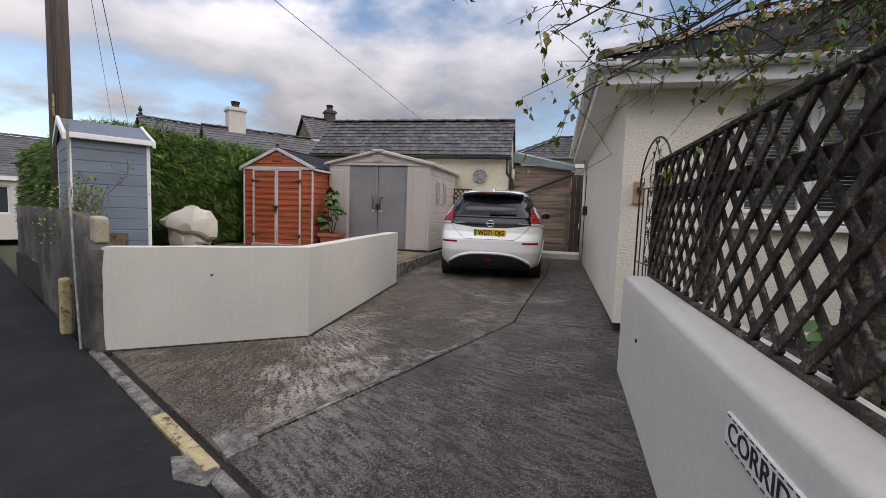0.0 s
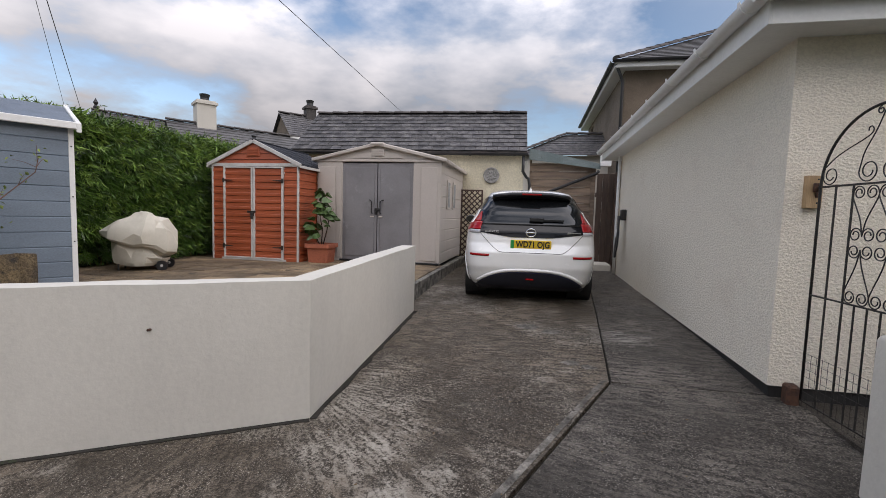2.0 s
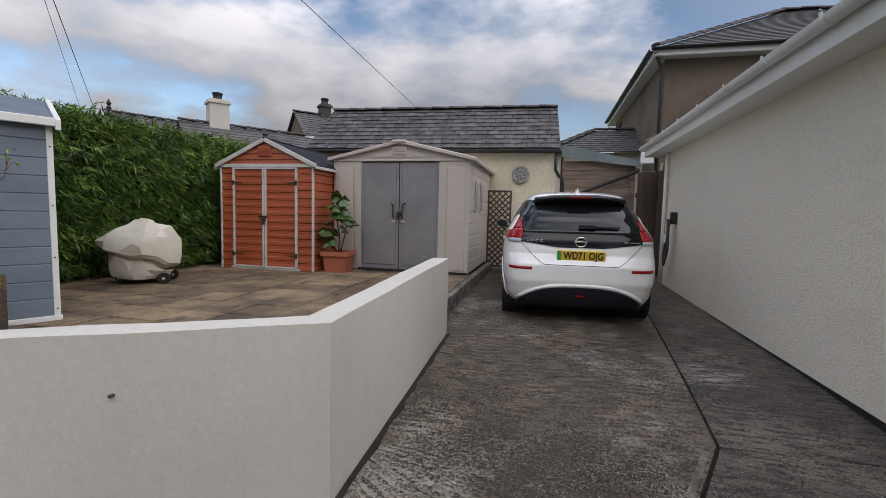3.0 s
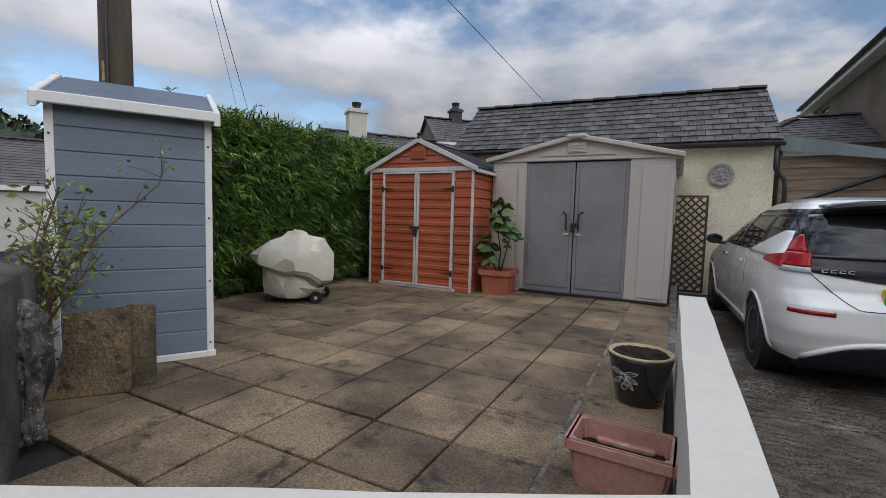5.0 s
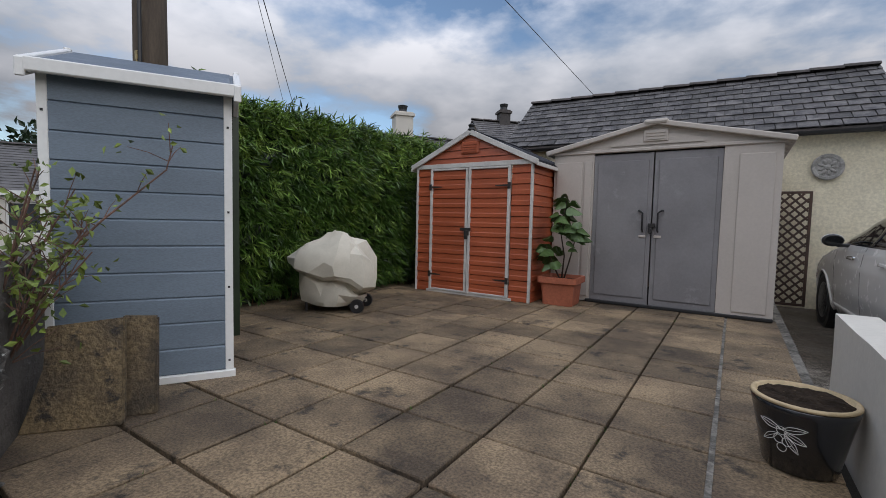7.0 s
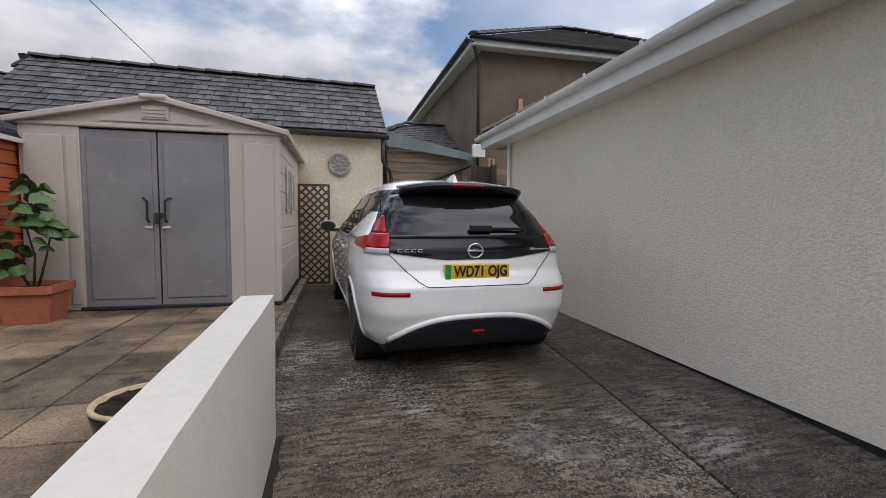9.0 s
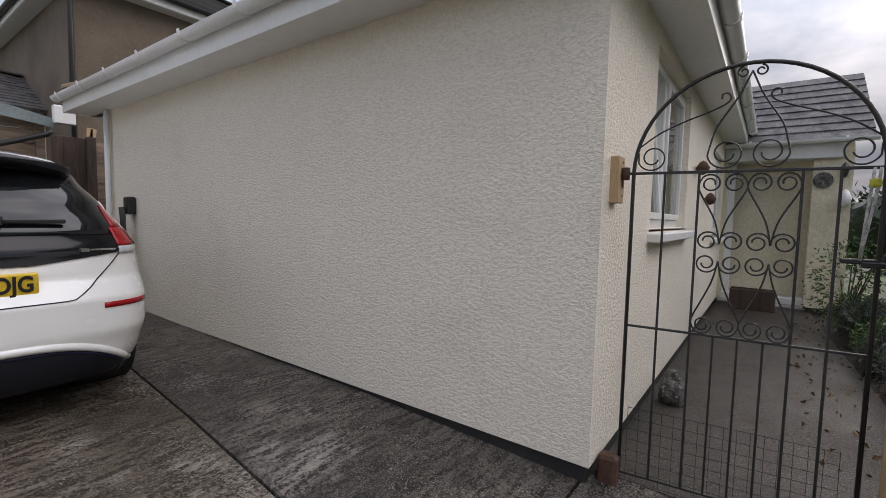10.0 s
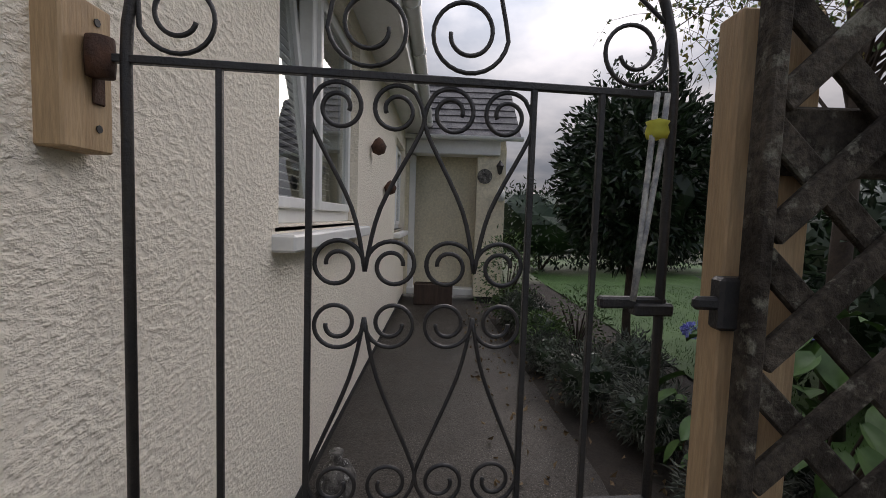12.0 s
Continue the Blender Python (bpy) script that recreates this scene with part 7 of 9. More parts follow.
def shrub():
    t = thing("shrub", pose(-5.72, 4.55, PATIO), "straggly half-bare shrub beside the blue shed", "shrub")
    rng = np.random.default_rng(21)
    c, d = [], []
    for i in range(15):
        a = rng.uniform(-0.5, 2.6)
        h = rng.uniform(0.6, 1.2)
        lean = rng.uniform(0.1, 0.45)
        e = (math.cos(a) * lean * 0.6 + 0.05, math.sin(a) * lean, h)
        pts = [(0, 0, 0), (e[0] * 0.3, e[1] * 0.25, h * 0.45), (e[0] * 0.7, e[1] * 0.65, h * 0.78), e]
        if i == 0:
            pts = [(0, 0, 0), (0.05, 0.1, 0.6), (0.12, 0.4, 0.95), (0.15, 0.68, 1.22), (0.14, 0.72, 1.36)]
        part("branch", tube(pts, 0.008, 5, 0.003), M["red_twig"], t)
        for k in range(9):
            f = rng.uniform(0.4, 0.95)
            n = len(pts) - 1
            j = min(n - 1, int(f * n)); p = Vector(pts[j]).lerp(Vector(pts[j + 1]), f * n - j)
            q = p + Vector((rng.normal(0, 0.06), rng.normal(0, 0.08), rng.uniform(0.03, 0.16)))
            bm = tube([p, (p + q) / 2 + Vector((0, 0, 0.01)), q], 0.003, 4, 0.0015)
            part("twig", bm, M["red_twig"], t)
            if i not in (3, 5, 9):
                for _ in range(4):
                    c.append((q + Vector(rng.normal(0, 0.035, 3)))[:]); d.append(rng.normal(0, 1, 3))
    for z in np.linspace(0.35, 1.05, 110):
        c.append((rng.normal(-0.05, 0.09), rng.normal(-0.05, 0.11), z)); d.append(rng.normal(0, 1, 3))
    leaf_mesh("leaves", c, d, 0.05, 0.027, M["leaf_shrub"], t, 6, "stuff", 0.1, 0.5)
    return t


shrub()

# ---------- roadside ----------
pole = thing("telegraph_pole", pose(-8.18, 6.29, 0), "weathered brown wooden telegraph pole behind the hedge", "pole")
part("pole", tube([(0, 0, -0.2), (0.0, 0, 4), (-0.03, 0, 9)], 0.17, 20, 0.13), M["pole_wood"], pole, smooth=True)
part("marker_plate", boxes((0.06, 0.1, -0.172, -0.155, 2.75, 3.1), bevel=0.003), M["yellow_paint"], pole, "small yellow warning plate")
part("cable_guard", tube([(0.12, -0.15, 0.2), (0.12, -0.14, 8.6)], 0.018, 8), M["black_plastic"], pole)


def cable(name, a, b, sag, r, label):
    a, b = Vector(a), Vector(b)
    pts = [a.lerp(b, f) - Vector((0, 0, sag * 4 * f * (1 - f))) for f in [k / 24 for k in range(25)]]
    ob = part(name, tube(pts, r, 6), M["black_plastic"], smooth=True)
    return tagged(ob, label, "cable", "overhead cables")


cable("overhead_cable", (-8.5, 6.35, 7.7), (-9.4, 60, 6.6), 0.0, 0.011, "black overhead cable running back from the pole")
cable("overhead_cable", (-8.1, 6.7, 6.4), (-46, 40.8, 5.2), 0.0, 0.011, "thin black overhead cable over the houses")
cable("overhead_cable", (-8.2, 6.5, 7.4), (-46, 38.5, 6.6), 0.0, 0.009, "thin black overhead cable beside another")
guard = part("thin_pole", tube([(-4.28, 3.63, -0.02), (-4.42, 3.7, 0.75), (-4.55, 3.77, 1.5), (-4.54, 3.77, 2.15)], 0.011, 8), M["plaque_stone"])
tagged(guard, "thin pale upright pole against the old wall", "pole")
post = part("marker_post", boxes((-0.075, 0.075, -0.05, 0.05, 0, 0.6), bevel=0.03, segs=3), M["yellow_paint"])
post.matrix_basis = pose(-4.95, 3.98, -0.02, 0, 3, -27)
tagged(post, "short flaking yellow concrete marker post", "marker post")

# ---------- trellis panel and lean-to by the outhouse ----------
def lattice(parent, w, h, step, sw, st, material, frame_w):
    """Diagonal lattice in the plane y = 0, with a frame."""
    for sgn in (1, -1):
        k = -h
        while k < w:
            x0, z0 = (k, 0.0)
            a, b = max(0, -x0), min(h, w - x0)
            if b - a > 0.06:
                bm = bmesh.new()
                p, q = Vector((x0 + a, 0, a)), Vector((x0 + b, 0, b))
                if sgn < 0:
                    p.x, q.x = w - p.x, w - q.x
                dd = (q - p).normalized()
                nn = Vector((-dd.z, 0, dd.x)) * sw / 2
                y0 = 0.0 if sgn > 0 else st + 0.001
                vs = [bm.verts.new(v + Vector((0, y, 0))) for y in (y0, y0 + st) for v in (p - nn, q - nn, q + nn, p + nn)]
                for f in ((0, 1, 2, 3), (7, 6, 5, 4), (0, 4, 5, 1), (1, 5, 6, 2), (2, 6, 7, 3), (3, 7, 4, 0)):
                    bm.faces.new([vs[i] for i in f])
                bmesh.ops.bevel(bm, geom=bm.edges[:], offset=min(sw, st) * 0.2, segments=1, affect="EDGES")
                part("slat", bm, material, parent)
            k += step
    y0, y1 = -0.006, 2 * st + 0.006
    for bx in ((-frame_w, 0, -frame_w, h + frame_w), (w, w + frame_w, -frame_w, h + frame_w), (0, w, -frame_w, 0), (0, w, h, h + frame_w)):
        part("frame_bar", boxes((bx[0], bx[1], y0, y1, bx[2], bx[3]), bevel=0.004), material, parent)


tp = thing("trellis_panel", pose(-2.66, 12.08, 0.42, 0, 0, 2), "dark brown lattice trellis panel beside the outhouse", "trellis")
lattice(tp, 0.43, 1.56, 0.125, 0.028, 0.01, M["brown_trellis"], 0.035)
plq = thing("wall_plaque", pose(-2.04, 12.30, 2.36, 90, 0, 3), "round grey cast plaque on the outhouse wall", "plaque")
part("disc", lathe([(0.0, 0.0), (0.18, 0.0), (0.185, 0.02), (0.17, 0.035), (0.14, 0.03), (0.135, 0.018), (0.0, 0.018)], 40), M["plaque_stone"], plq, smooth=False)
bm = bmesh.new()
for k in range(9):
    a = 2 * math.pi * k / 9
    bmesh.ops.create_icosphere(bm, subdivisions=2, radius=0.028, matrix=Matrix.Translation((0.075 * math.cos(a), 0.075 * math.sin(a), 0.02)) @ Matrix.Rotation(a, 4, "Z") @ Matrix.Diagonal((1.5, 0.8, 0.5, 1)))
bmesh.ops.create_icosphere(bm, subdivisions=2, radius=0.04, matrix=Matrix.Translation((0, 0, 0.02)) @ Matrix.Diagonal((1, 1, 0.5, 1)))
part("relief", bm, M["plaque_stone"], plq, smooth=True)

lean = thing("lean_to", pose(-1.18, 12.75, 0.3), "weathered boarded lean-to with a grey-green metal edge", "lean-to")
for k in range(13):
    z = k * 0.185
    top = 2.42
    if z + 0.17 > top:
        continue
    bm = bmesh.new()
    v = [bm.verts.new(p) for p in ((0, 0.0, z), (1.45, 0.0, z), (1.45, 0.022, z + 0.18), (0, 0.022, z + 0.18), (0, 0.03, z), (1.45, 0.03, z), (1.45, 0.034, z + 0.18), (0, 0.034, z + 0.18))]
    for f in ((0, 1, 2, 3), (7, 6, 5, 4), (0, 4, 5, 1), (2, 6, 7, 3), (1, 5, 6, 2), (3, 7, 4, 0)):
        bm.faces.new([v[i] for i in f])
    part("board", bm, M["grey_boards"], lean)
bm = bmesh.new()
vs = [bm.verts.new(p) for p in ((-0.02, -0.12, 2.47), (1.58, -0.12, 2.26), (1.58, -0.12, 2.38), (-0.02, -0.12, 2.73), (-0.02, 1.5, 2.75), (1.58, 1.5, 2.5), (1.58, 1.5, 2.6), (-0.02, 1.5, 2.95))]
for f in ((0, 1, 2, 3), (7, 6, 5, 4), (0, 4, 5, 1), (1, 5, 6, 2), (2, 6, 7, 3), (3, 7, 4, 0)):
    bm.faces.new([vs[i] for i in f])
part("metal_roof", bm, M["green_metal"], lean)
part("downpipe", tube([(1.55, -0.14, 2.22), (1.5, -0.12, 2.16), (0.2, -0.06, 1.62), (0.1, -0.05, 1.58)], 0.035), M["black_plastic"], lean, smooth=True)
part("corner_post", boxes((1.4, 1.5, -0.02, 0.06, 0, 2.3), bevel=0.006), M["grey_boards"], lean)
part("side_wall", boxes((0.0, 0.03, 0.05, 1.5, 0, 2.6), (1.42, 1.46, 0.06, 1.5, 0, 2.3)), M["grey_boards"], lean)
sg = thing("side_gate", pose(0.3, 12.45, 0.32), "dark brown boarded side gate beyond the car", "gate")
for k in range(3):
    part("board", boxes((0.02 + k * 0.125, 0.14 + k * 0.125, 0, 0.022, 0.05, 2.12), bevel=0.004), M["brown_boards"], sg)
part("gate_post", boxes((0.4, 0.5, -0.04, 0.06, 0, 2.15), bevel=0.006), M["brown_boards"], sg)
part("rail", boxes((0.0, 0.4, 0.022, 0.05, 0.3, 0.4), (0.0, 0.4, 0.022, 0.05, 1.6, 1.7), bevel=0.004), M["brown_boards"], sg)
fence = thing("fence", pose(0.8, 13.2, 0.32), "dark weathered lapped fence behind the gate", "fence")
for k in range(14):
    part("board", boxes((0, 2.0, 0.0 + 0.008 * (k % 2), 0.02 + 0.008 * (k % 2), k * 0.155, k * 0.155 + 0.165), bevel=0.003), M["grey_boards"], fence)
part("fence_post", boxes((-0.08, 0.02, -0.03, 0.07, 0, 2.2), bevel=0.005), M["grey_boards"], fence)
step = part("door_step", boxes((-0.5, 0.6, 11.75, 12.4, 0.2, 0.47), bevel=0.015), M["white_render"])
tagged(step, "low white concrete step in front of the gate", "step")
# charger and cables at the far end of the bungalow wall
ch = thing("car_charger", pose(0.6, 10.6, 0), "black wall mounted car charger with hanging cable", "charger")
part("unit", boxes((-0.07, 0.02, -0.07, 0.07, 1.42, 1.62), bevel=0.02, segs=2), M["black_plastic"], ch)
for k in range(4):
    o = 0.03 * k
    part("cable_loop", tube([(-0.1, -0.06 + o, 1.5)] + [(-0.1 - 0.03 * math.sin(math.pi * f), -0.06 + o + 0.09 * math.sin(2 * math.pi * f), 1.3 - (0.42 + 0.05 * k) * math.sin(math.pi * f)) for f in [j / 14 for j in range(15)]] + [(-0.1, -0.02 + o, 1.5)], 0.012, 6), M["black_plastic"], ch, smooth=True)
part("plug", boxes((-0.14, -0.06, 0.02, 0.1, 1.1, 1.25), bevel=0.02), M["upvc"], ch)
dp = part("downpipe", tube([(HX - 0.05, HY2 - 0.06, HT - 0.05), (HX - 0.05, HY2 - 0.06, 0.35)], 0.03), M["upvc"], smooth=True)
tagged(dp, "white plastic downpipe at the bungalow corner", "downpipe")


# ---------- far houses ----------
def gable_house(label, m, w, d, eave, ridge, wall_mat, roof_mat, chimney=None, finial=False, windows=(), group="houses around"):
    """Own frame: ridge along x, origin at the front left ground corner."""
    t = thing("house", m, label, "house", group)
    part("wall", wall_with_holes(w, eave, 0.3, [(a, b, z0, z1) for a, b, z0, z1 in windows]), wall_mat, t)
    part("wall", boxes((0, w, d - 0.3, d, 0, eave), (0, 0.3, 0.3, d - 0.3, 0, eave), (w - 0.3, w, 0.3, d - 0.3, 0, eave)), wall_mat, t)
    for x in (0, w - 0.3):
        bm = bmesh.new()
        v = [bm.verts.new((x + q, y, z)) for q in (0, 0.3) for y, z in ((0, eave), (d / 2, ridge - 0.05), (d, eave))]
        bm.faces.new(v[:3]); bm.faces.new(v[3:][::-1]); bm.faces.new((v[0], v[1], v[4], v[3])); bm.faces.new((v[1], v[2], v[5], v[4]))
        part("gable", bm, wall_mat, t)
    o = 0.15
    part("roof", roof_plane((-o, -o, eave - 0.05), (w + o, -o, eave - 0.05), (w + o, d / 2, ridge), (-o, d / 2, ridge), 0.22, 0.015), roof_mat, t)
    part("roof", roof_plane((w + o, d + o, eave - 0.05), (-o, d + o, eave - 0.05), (-o, d / 2, ridge), (w + o, d / 2, ridge), 0.22, 0.015), roof_mat, t)
    ridge_caps(t, (-o, d / 2, ridge + 0.03), (w + o, d / 2, ridge + 0.03), M["dark_ridge"], 0.12, 0.6)
    part("fascia", boxes((-o, w + o, -o - 0.02, -o, eave - 0.2, eave - 0.03)), M["upvc"], t)
    for a, b, z0, z1 in windows:
        win = part("window", boxes((a, a + 0.06, 0.08, 0.14, z0, z1), (b - 0.06, b, 0.08, 0.14, z0, z1), (a, b, 0.08, 0.14, z1 - 0.06, z1), (a, b, 0.06, 0.16, z0, z0 + 0.06)), M["upvc"], t)
        part("pane", boxes((a + 0.06, b - 0.06, 0.1, 0.11, z0 + 0.06, z1 - 0.06)), M["glass"], win)
    if chimney:
        cx, cy, cz, cw, ch = chimney[:5]
        c = part("chimney", boxes((cx - cw / 2, cx + cw / 2, cy - cw / 2, cy + cw / 2, cz, cz + ch), (cx - cw / 2 - 0.06, cx + cw / 2 + 0.06, cy - cw / 2 - 0.06, cy + cw / 2 + 0.06, cz + ch - 0.16, cz + ch - 0.06)), chimney[5], t)
        part("chimney_pot", moved(lathe([(0.18, 0), (0.16, 0.12), (0.2, 0.28), (0.14, 0.3)], 14), pose(cx, cy, cz + ch)), M["black_plastic"], c)
    if finial:
        part("finial", moved(lathe([(0.08, 0), (0.1, 0.12), (0.05, 0.2), (0.1, 0.3), (0.0, 0.5)], 8), pose(0.0, d / 2, ridge + 0.05)), M["black_plastic"], t)
    return t


gable_house("long low house with an old slate roof behind the hedge", pose(-17.5, 16.9, 0, 0, 0, 63), 5.0, 5.0, 3.3, 5.42, M["cream_smooth"], M["slate"], None, True)
gable_house("low house with a smooth grey roof and white chimney", pose(-13.24, 15.58, 0, 0, 0, 52), 9.0, 4.6, 3.0, 4.74, M["white_render"], M["tile"], (1.25, 2.4, 4.2, 0.7, 1.5, M["white_render"]))
gable_house("grey gabled house further back with a dark chimney", pose(-12.1, 20.9, 0, 0, 0, 46), 6.0, 3.8, 4.8, 6.15, M["pebbledash"], M["slate"], (1.4, 1.9, 5.7, 0.5, 1.0, M["dark_ridge"]))
# low extension roof between outhouse and brown house
ext = thing("extension", pose(-1.5, 16.4, 0), "low white extension with a dark hipped slate roof", "extension", "houses around")
part("wall", boxes((0, 3.0, 0, 0.25, 0, 3.35), (0, 0.25, 0.25, 3.0, 0, 3.35), (2.75, 3.0, 0.25, 3.0, 0, 3.35), (0, 3.0, 3.0, 3.2, 0, 3.35)), M["white_render"], ext)
part("roof", roof_plane((-0.2, -0.2, 3.35), (3.2, -0.2, 3.35), (2.6, 1.5, 4.25), (1.4, 1.5, 4.25), 0.18, 0.012), M["slate"], ext)
part("roof", roof_plane((-0.2, 3.3, 3.35), (-0.2, -0.2, 3.35), (1.4, 1.5, 4.25), (1.4, 1.5, 4.25), 0.18, 0.012), M["slate"], ext)
ridge_caps(ext, (-0.2, -0.2, 3.4), (1.4, 1.5, 4.28), M["dark_ridge"], 0.1, 0.4)
ridge_caps(ext, (1.4, 1.5, 4.28), (2.6, 1.5, 4.28), M["dark_ridge"], 0.1, 0.4)
# houses over the road, seen past the blue shed
gable_house("bungalow across the road with a brown roof", pose(-24.0, 7.0, -0.3, 0, 0, 62), 9.0, 6.0, 2.5, 4.3, M["white_render"], M["tile"], None, False, ((1.5, 2.8, 1.0, 2.1), (5.5, 7.0, 1.0, 2.1)))
gable_house("white house across the road with a grey roof", pose(-17.5, 3.6, -0.3, 0, 0, 62), 2.6, 2.5, 1.5, 2.4, M["cream_smooth"], M["slate"])
gable_house("house across the lane with a grey slate roof", pose(7.5, -9.0, -0.3, 0, 0, 153), 12.0, 7.0, 4.8, 7.4, M["cream_smooth"], M["slate"], (3.0, 3.5, 6.0, 0.8, 2.4, M["pebbledash"]), False, ((1.5, 2.8, 1.0, 2.2), (5.5, 6.8, 1.0, 2.2), (1.5, 2.8, 3.2, 4.3), (5.5, 6.8, 3.2, 4.3), (8.8, 10.0, 3.2, 4.3)))
structure("wall_opposite", prism([road_point(-30, -9.3), road_point(30, -9.3), road_point(30, -9.05), road_point(-30, -9.05)], -0.3, 0.9), M["stone_wall"], "old stone wall on the far side of the road")
bush("hedge_bush", "dark green clipped bush across the road", "bush", (-15.2, 5.6, -0.1), (1.0, 0.9, 0.6), 1600, 0.12, 0.05, M["leaf"], 31)
bush("tree_clump", "dark distant treetops over the houses", "tree", (-36, 14.0, 0), (5, 4, 3.2), 2500, 0.5, 0.3, M["leaf_dark"], 33)

# battens and a meter box on the brown house
for x, y, z, h in ((2.1, 14.41, 3.85, 0.42),):
    bt = part("batten", boxes((x - 0.05, x + 0.05, y, y + 0.035, z, z + h), bevel=0.004), M["new_timber"])
    tagged(bt, "bare pine batten fixed to the brown house wall", "batten")
for x, a in ((0.98, 12), (1.1, 4)):
    bt = part("timber_offcut", moved(boxes((-0.04, 0.04, 0, 0.03, 0, 2.4), bevel=0.004), pose(x - 0.25, 13.14, 0.3, 0, a * 0.5, 0)), M["new_timber"])
    tagged(bt, "pale timber offcut leaning on the fence", "timber")
mb = part("meter_box", boxes((0.38, 0.62, 12.55, 12.65, 2.62, 2.86), bevel=0.01), M["upvc"])
tagged(mb, "white plastic box over the side gate", "box")

# ---------- garden side: path, beds, lawn ----------
structure("garden_path", prism([(0.8, 4.33), (1.5, 4.0), (2.2, 3.96), (6.0, 4.17), (7.6, 4.2), (7.6, HY + 0.02), (0.8, HY + 0.02)], -0.2, 0.225), M["path"], "damp dark concrete garden path with grit")
structure("flower_bed", boxes((0.86, 9.0, 2.65, 4.33, -0.3, 0.2)), M["earth"], "dark flower bed strewn with dead leaves")
bm = bmesh.new()
bmesh.ops.create_grid(bm, x_segments=60, y_segments=40, size=1)
for v in bm.verts:
    v.co = Vector((0.9 + (v.co.x + 1) * 7, -5.0 + (v.co.y + 1) * 3.84, 0.215 + 0.03 * noise.noise(v.co * 8)))
bm.verts.ensure_lookup_table()
structure("lawn", bm, M["lawn"], "bright green mown lawn")
rng = np.random.default_rng(12)
c = np.stack([rng.uniform(1.0, 9.0, 9000), rng.uniform(-0.5, 2.65, 9000), np.full(9000, 0.2)], 1)
grass = leaf_mesh("grass", c, np.tile((0, 0, 1.0), (9000, 1)), 0.05, 0.008, M["lawn"], None, 12, "stuff", 0.0, 0.4)
tagged(grass, "short green lawn grass blades", "grass")
c = np.stack([rng.uniform(0.9, 6.5, 500), rng.uniform(3.0, 4.5, 500), np.full(500, 0.235)], 1)
dead = leaf_mesh("fallen_leaves", c, np.tile((0, 0, 0.0), (500, 1)), 0.045, 0.03, M["dry_stalk"], None, 15, "stuff", 0.0, 0.5)
tagged(dead, "brown fallen leaves on the flower bed", "leaves")
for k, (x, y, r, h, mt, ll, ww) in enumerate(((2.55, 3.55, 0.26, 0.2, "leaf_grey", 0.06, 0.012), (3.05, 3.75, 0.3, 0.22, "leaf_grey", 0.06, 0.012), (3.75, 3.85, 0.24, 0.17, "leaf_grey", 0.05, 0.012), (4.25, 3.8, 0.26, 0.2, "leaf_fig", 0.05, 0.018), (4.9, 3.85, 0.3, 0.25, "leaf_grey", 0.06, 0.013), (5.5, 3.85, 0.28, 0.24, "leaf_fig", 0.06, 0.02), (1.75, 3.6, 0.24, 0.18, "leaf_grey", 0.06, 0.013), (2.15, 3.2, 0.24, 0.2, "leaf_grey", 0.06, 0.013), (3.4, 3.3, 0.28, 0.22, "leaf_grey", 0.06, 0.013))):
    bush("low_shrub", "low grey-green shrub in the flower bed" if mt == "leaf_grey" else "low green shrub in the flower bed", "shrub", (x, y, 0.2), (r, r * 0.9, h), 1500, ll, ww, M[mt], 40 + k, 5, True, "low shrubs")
standard_tree("evergreen_tree", "dark glossy evergreen with a dense raised crown beside the lawn", (4.35, 2.95, 0.2), 1.72, (0.74, 0.74, 0.86), 9000, 61)
bush("straggly_shrub", "bare-stemmed straggly shrub in the flower bed", "shrub", (4.3, 3.45, 0.2), (0.3, 0.3, 0.3), 500, 0.05, 0.02, M["leaf_fig"], 71, 12, False)
bush("open_shrub", "loose green shrub beside the porch path", "shrub", (5.6, 3.95, 0.2), (0.42, 0.4, 0.55), 900, 0.06, 0.025, M["leaf_fig"], 62, 9, False)
bush("dark_hedge_bush", "dark evergreen bush at the end of the lawn", "shrub", (12.5, -1.2, 0.2), (2.2, 2.4, 1.1), 4200, 0.13, 0.05, M["leaf_dark"], 63, 6)
bush("dark_hedge_bush", "dark evergreen bush behind the trellis", "shrub", (4.4, 0.2, 0.2), (1.3, 0.9, 0.9), 3500, 0.12, 0.05, M["leaf_dark"], 64, 6)
bush("dark_hedge_bush", "dark evergreen bush behind the lawn", "shrub", (6.2, -1.8, 0.2), (2.4, 1.2, 1.3), 3800, 0.13, 0.05, M["leaf_dark"], 66, 6)


bush("dark_hedge_bush", "dark evergreen bush beyond the porch", "shrub", (11.5, 2.2, 0.2), (1.6, 2.6, 1.1), 3500, 0.14, 0.06, M["leaf_dark"], 67, 6)


bush("dark_hedge_bush", "dark evergreen bush close behind the trellis", "shrub", (3.35, 1.6, 0.2), (1.1, 0.9, 0.85), 4600, 0.1, 0.045, M["leaf_dark"], 68, 6)
bush("dark_hedge_bush", "dark evergreen bush among the flower bed", "shrub", (1.7, 2.2, 0.2), (0.45, 0.5, 0.5), 1800, 0.08, 0.04, M["leaf_dark"], 69, 6)


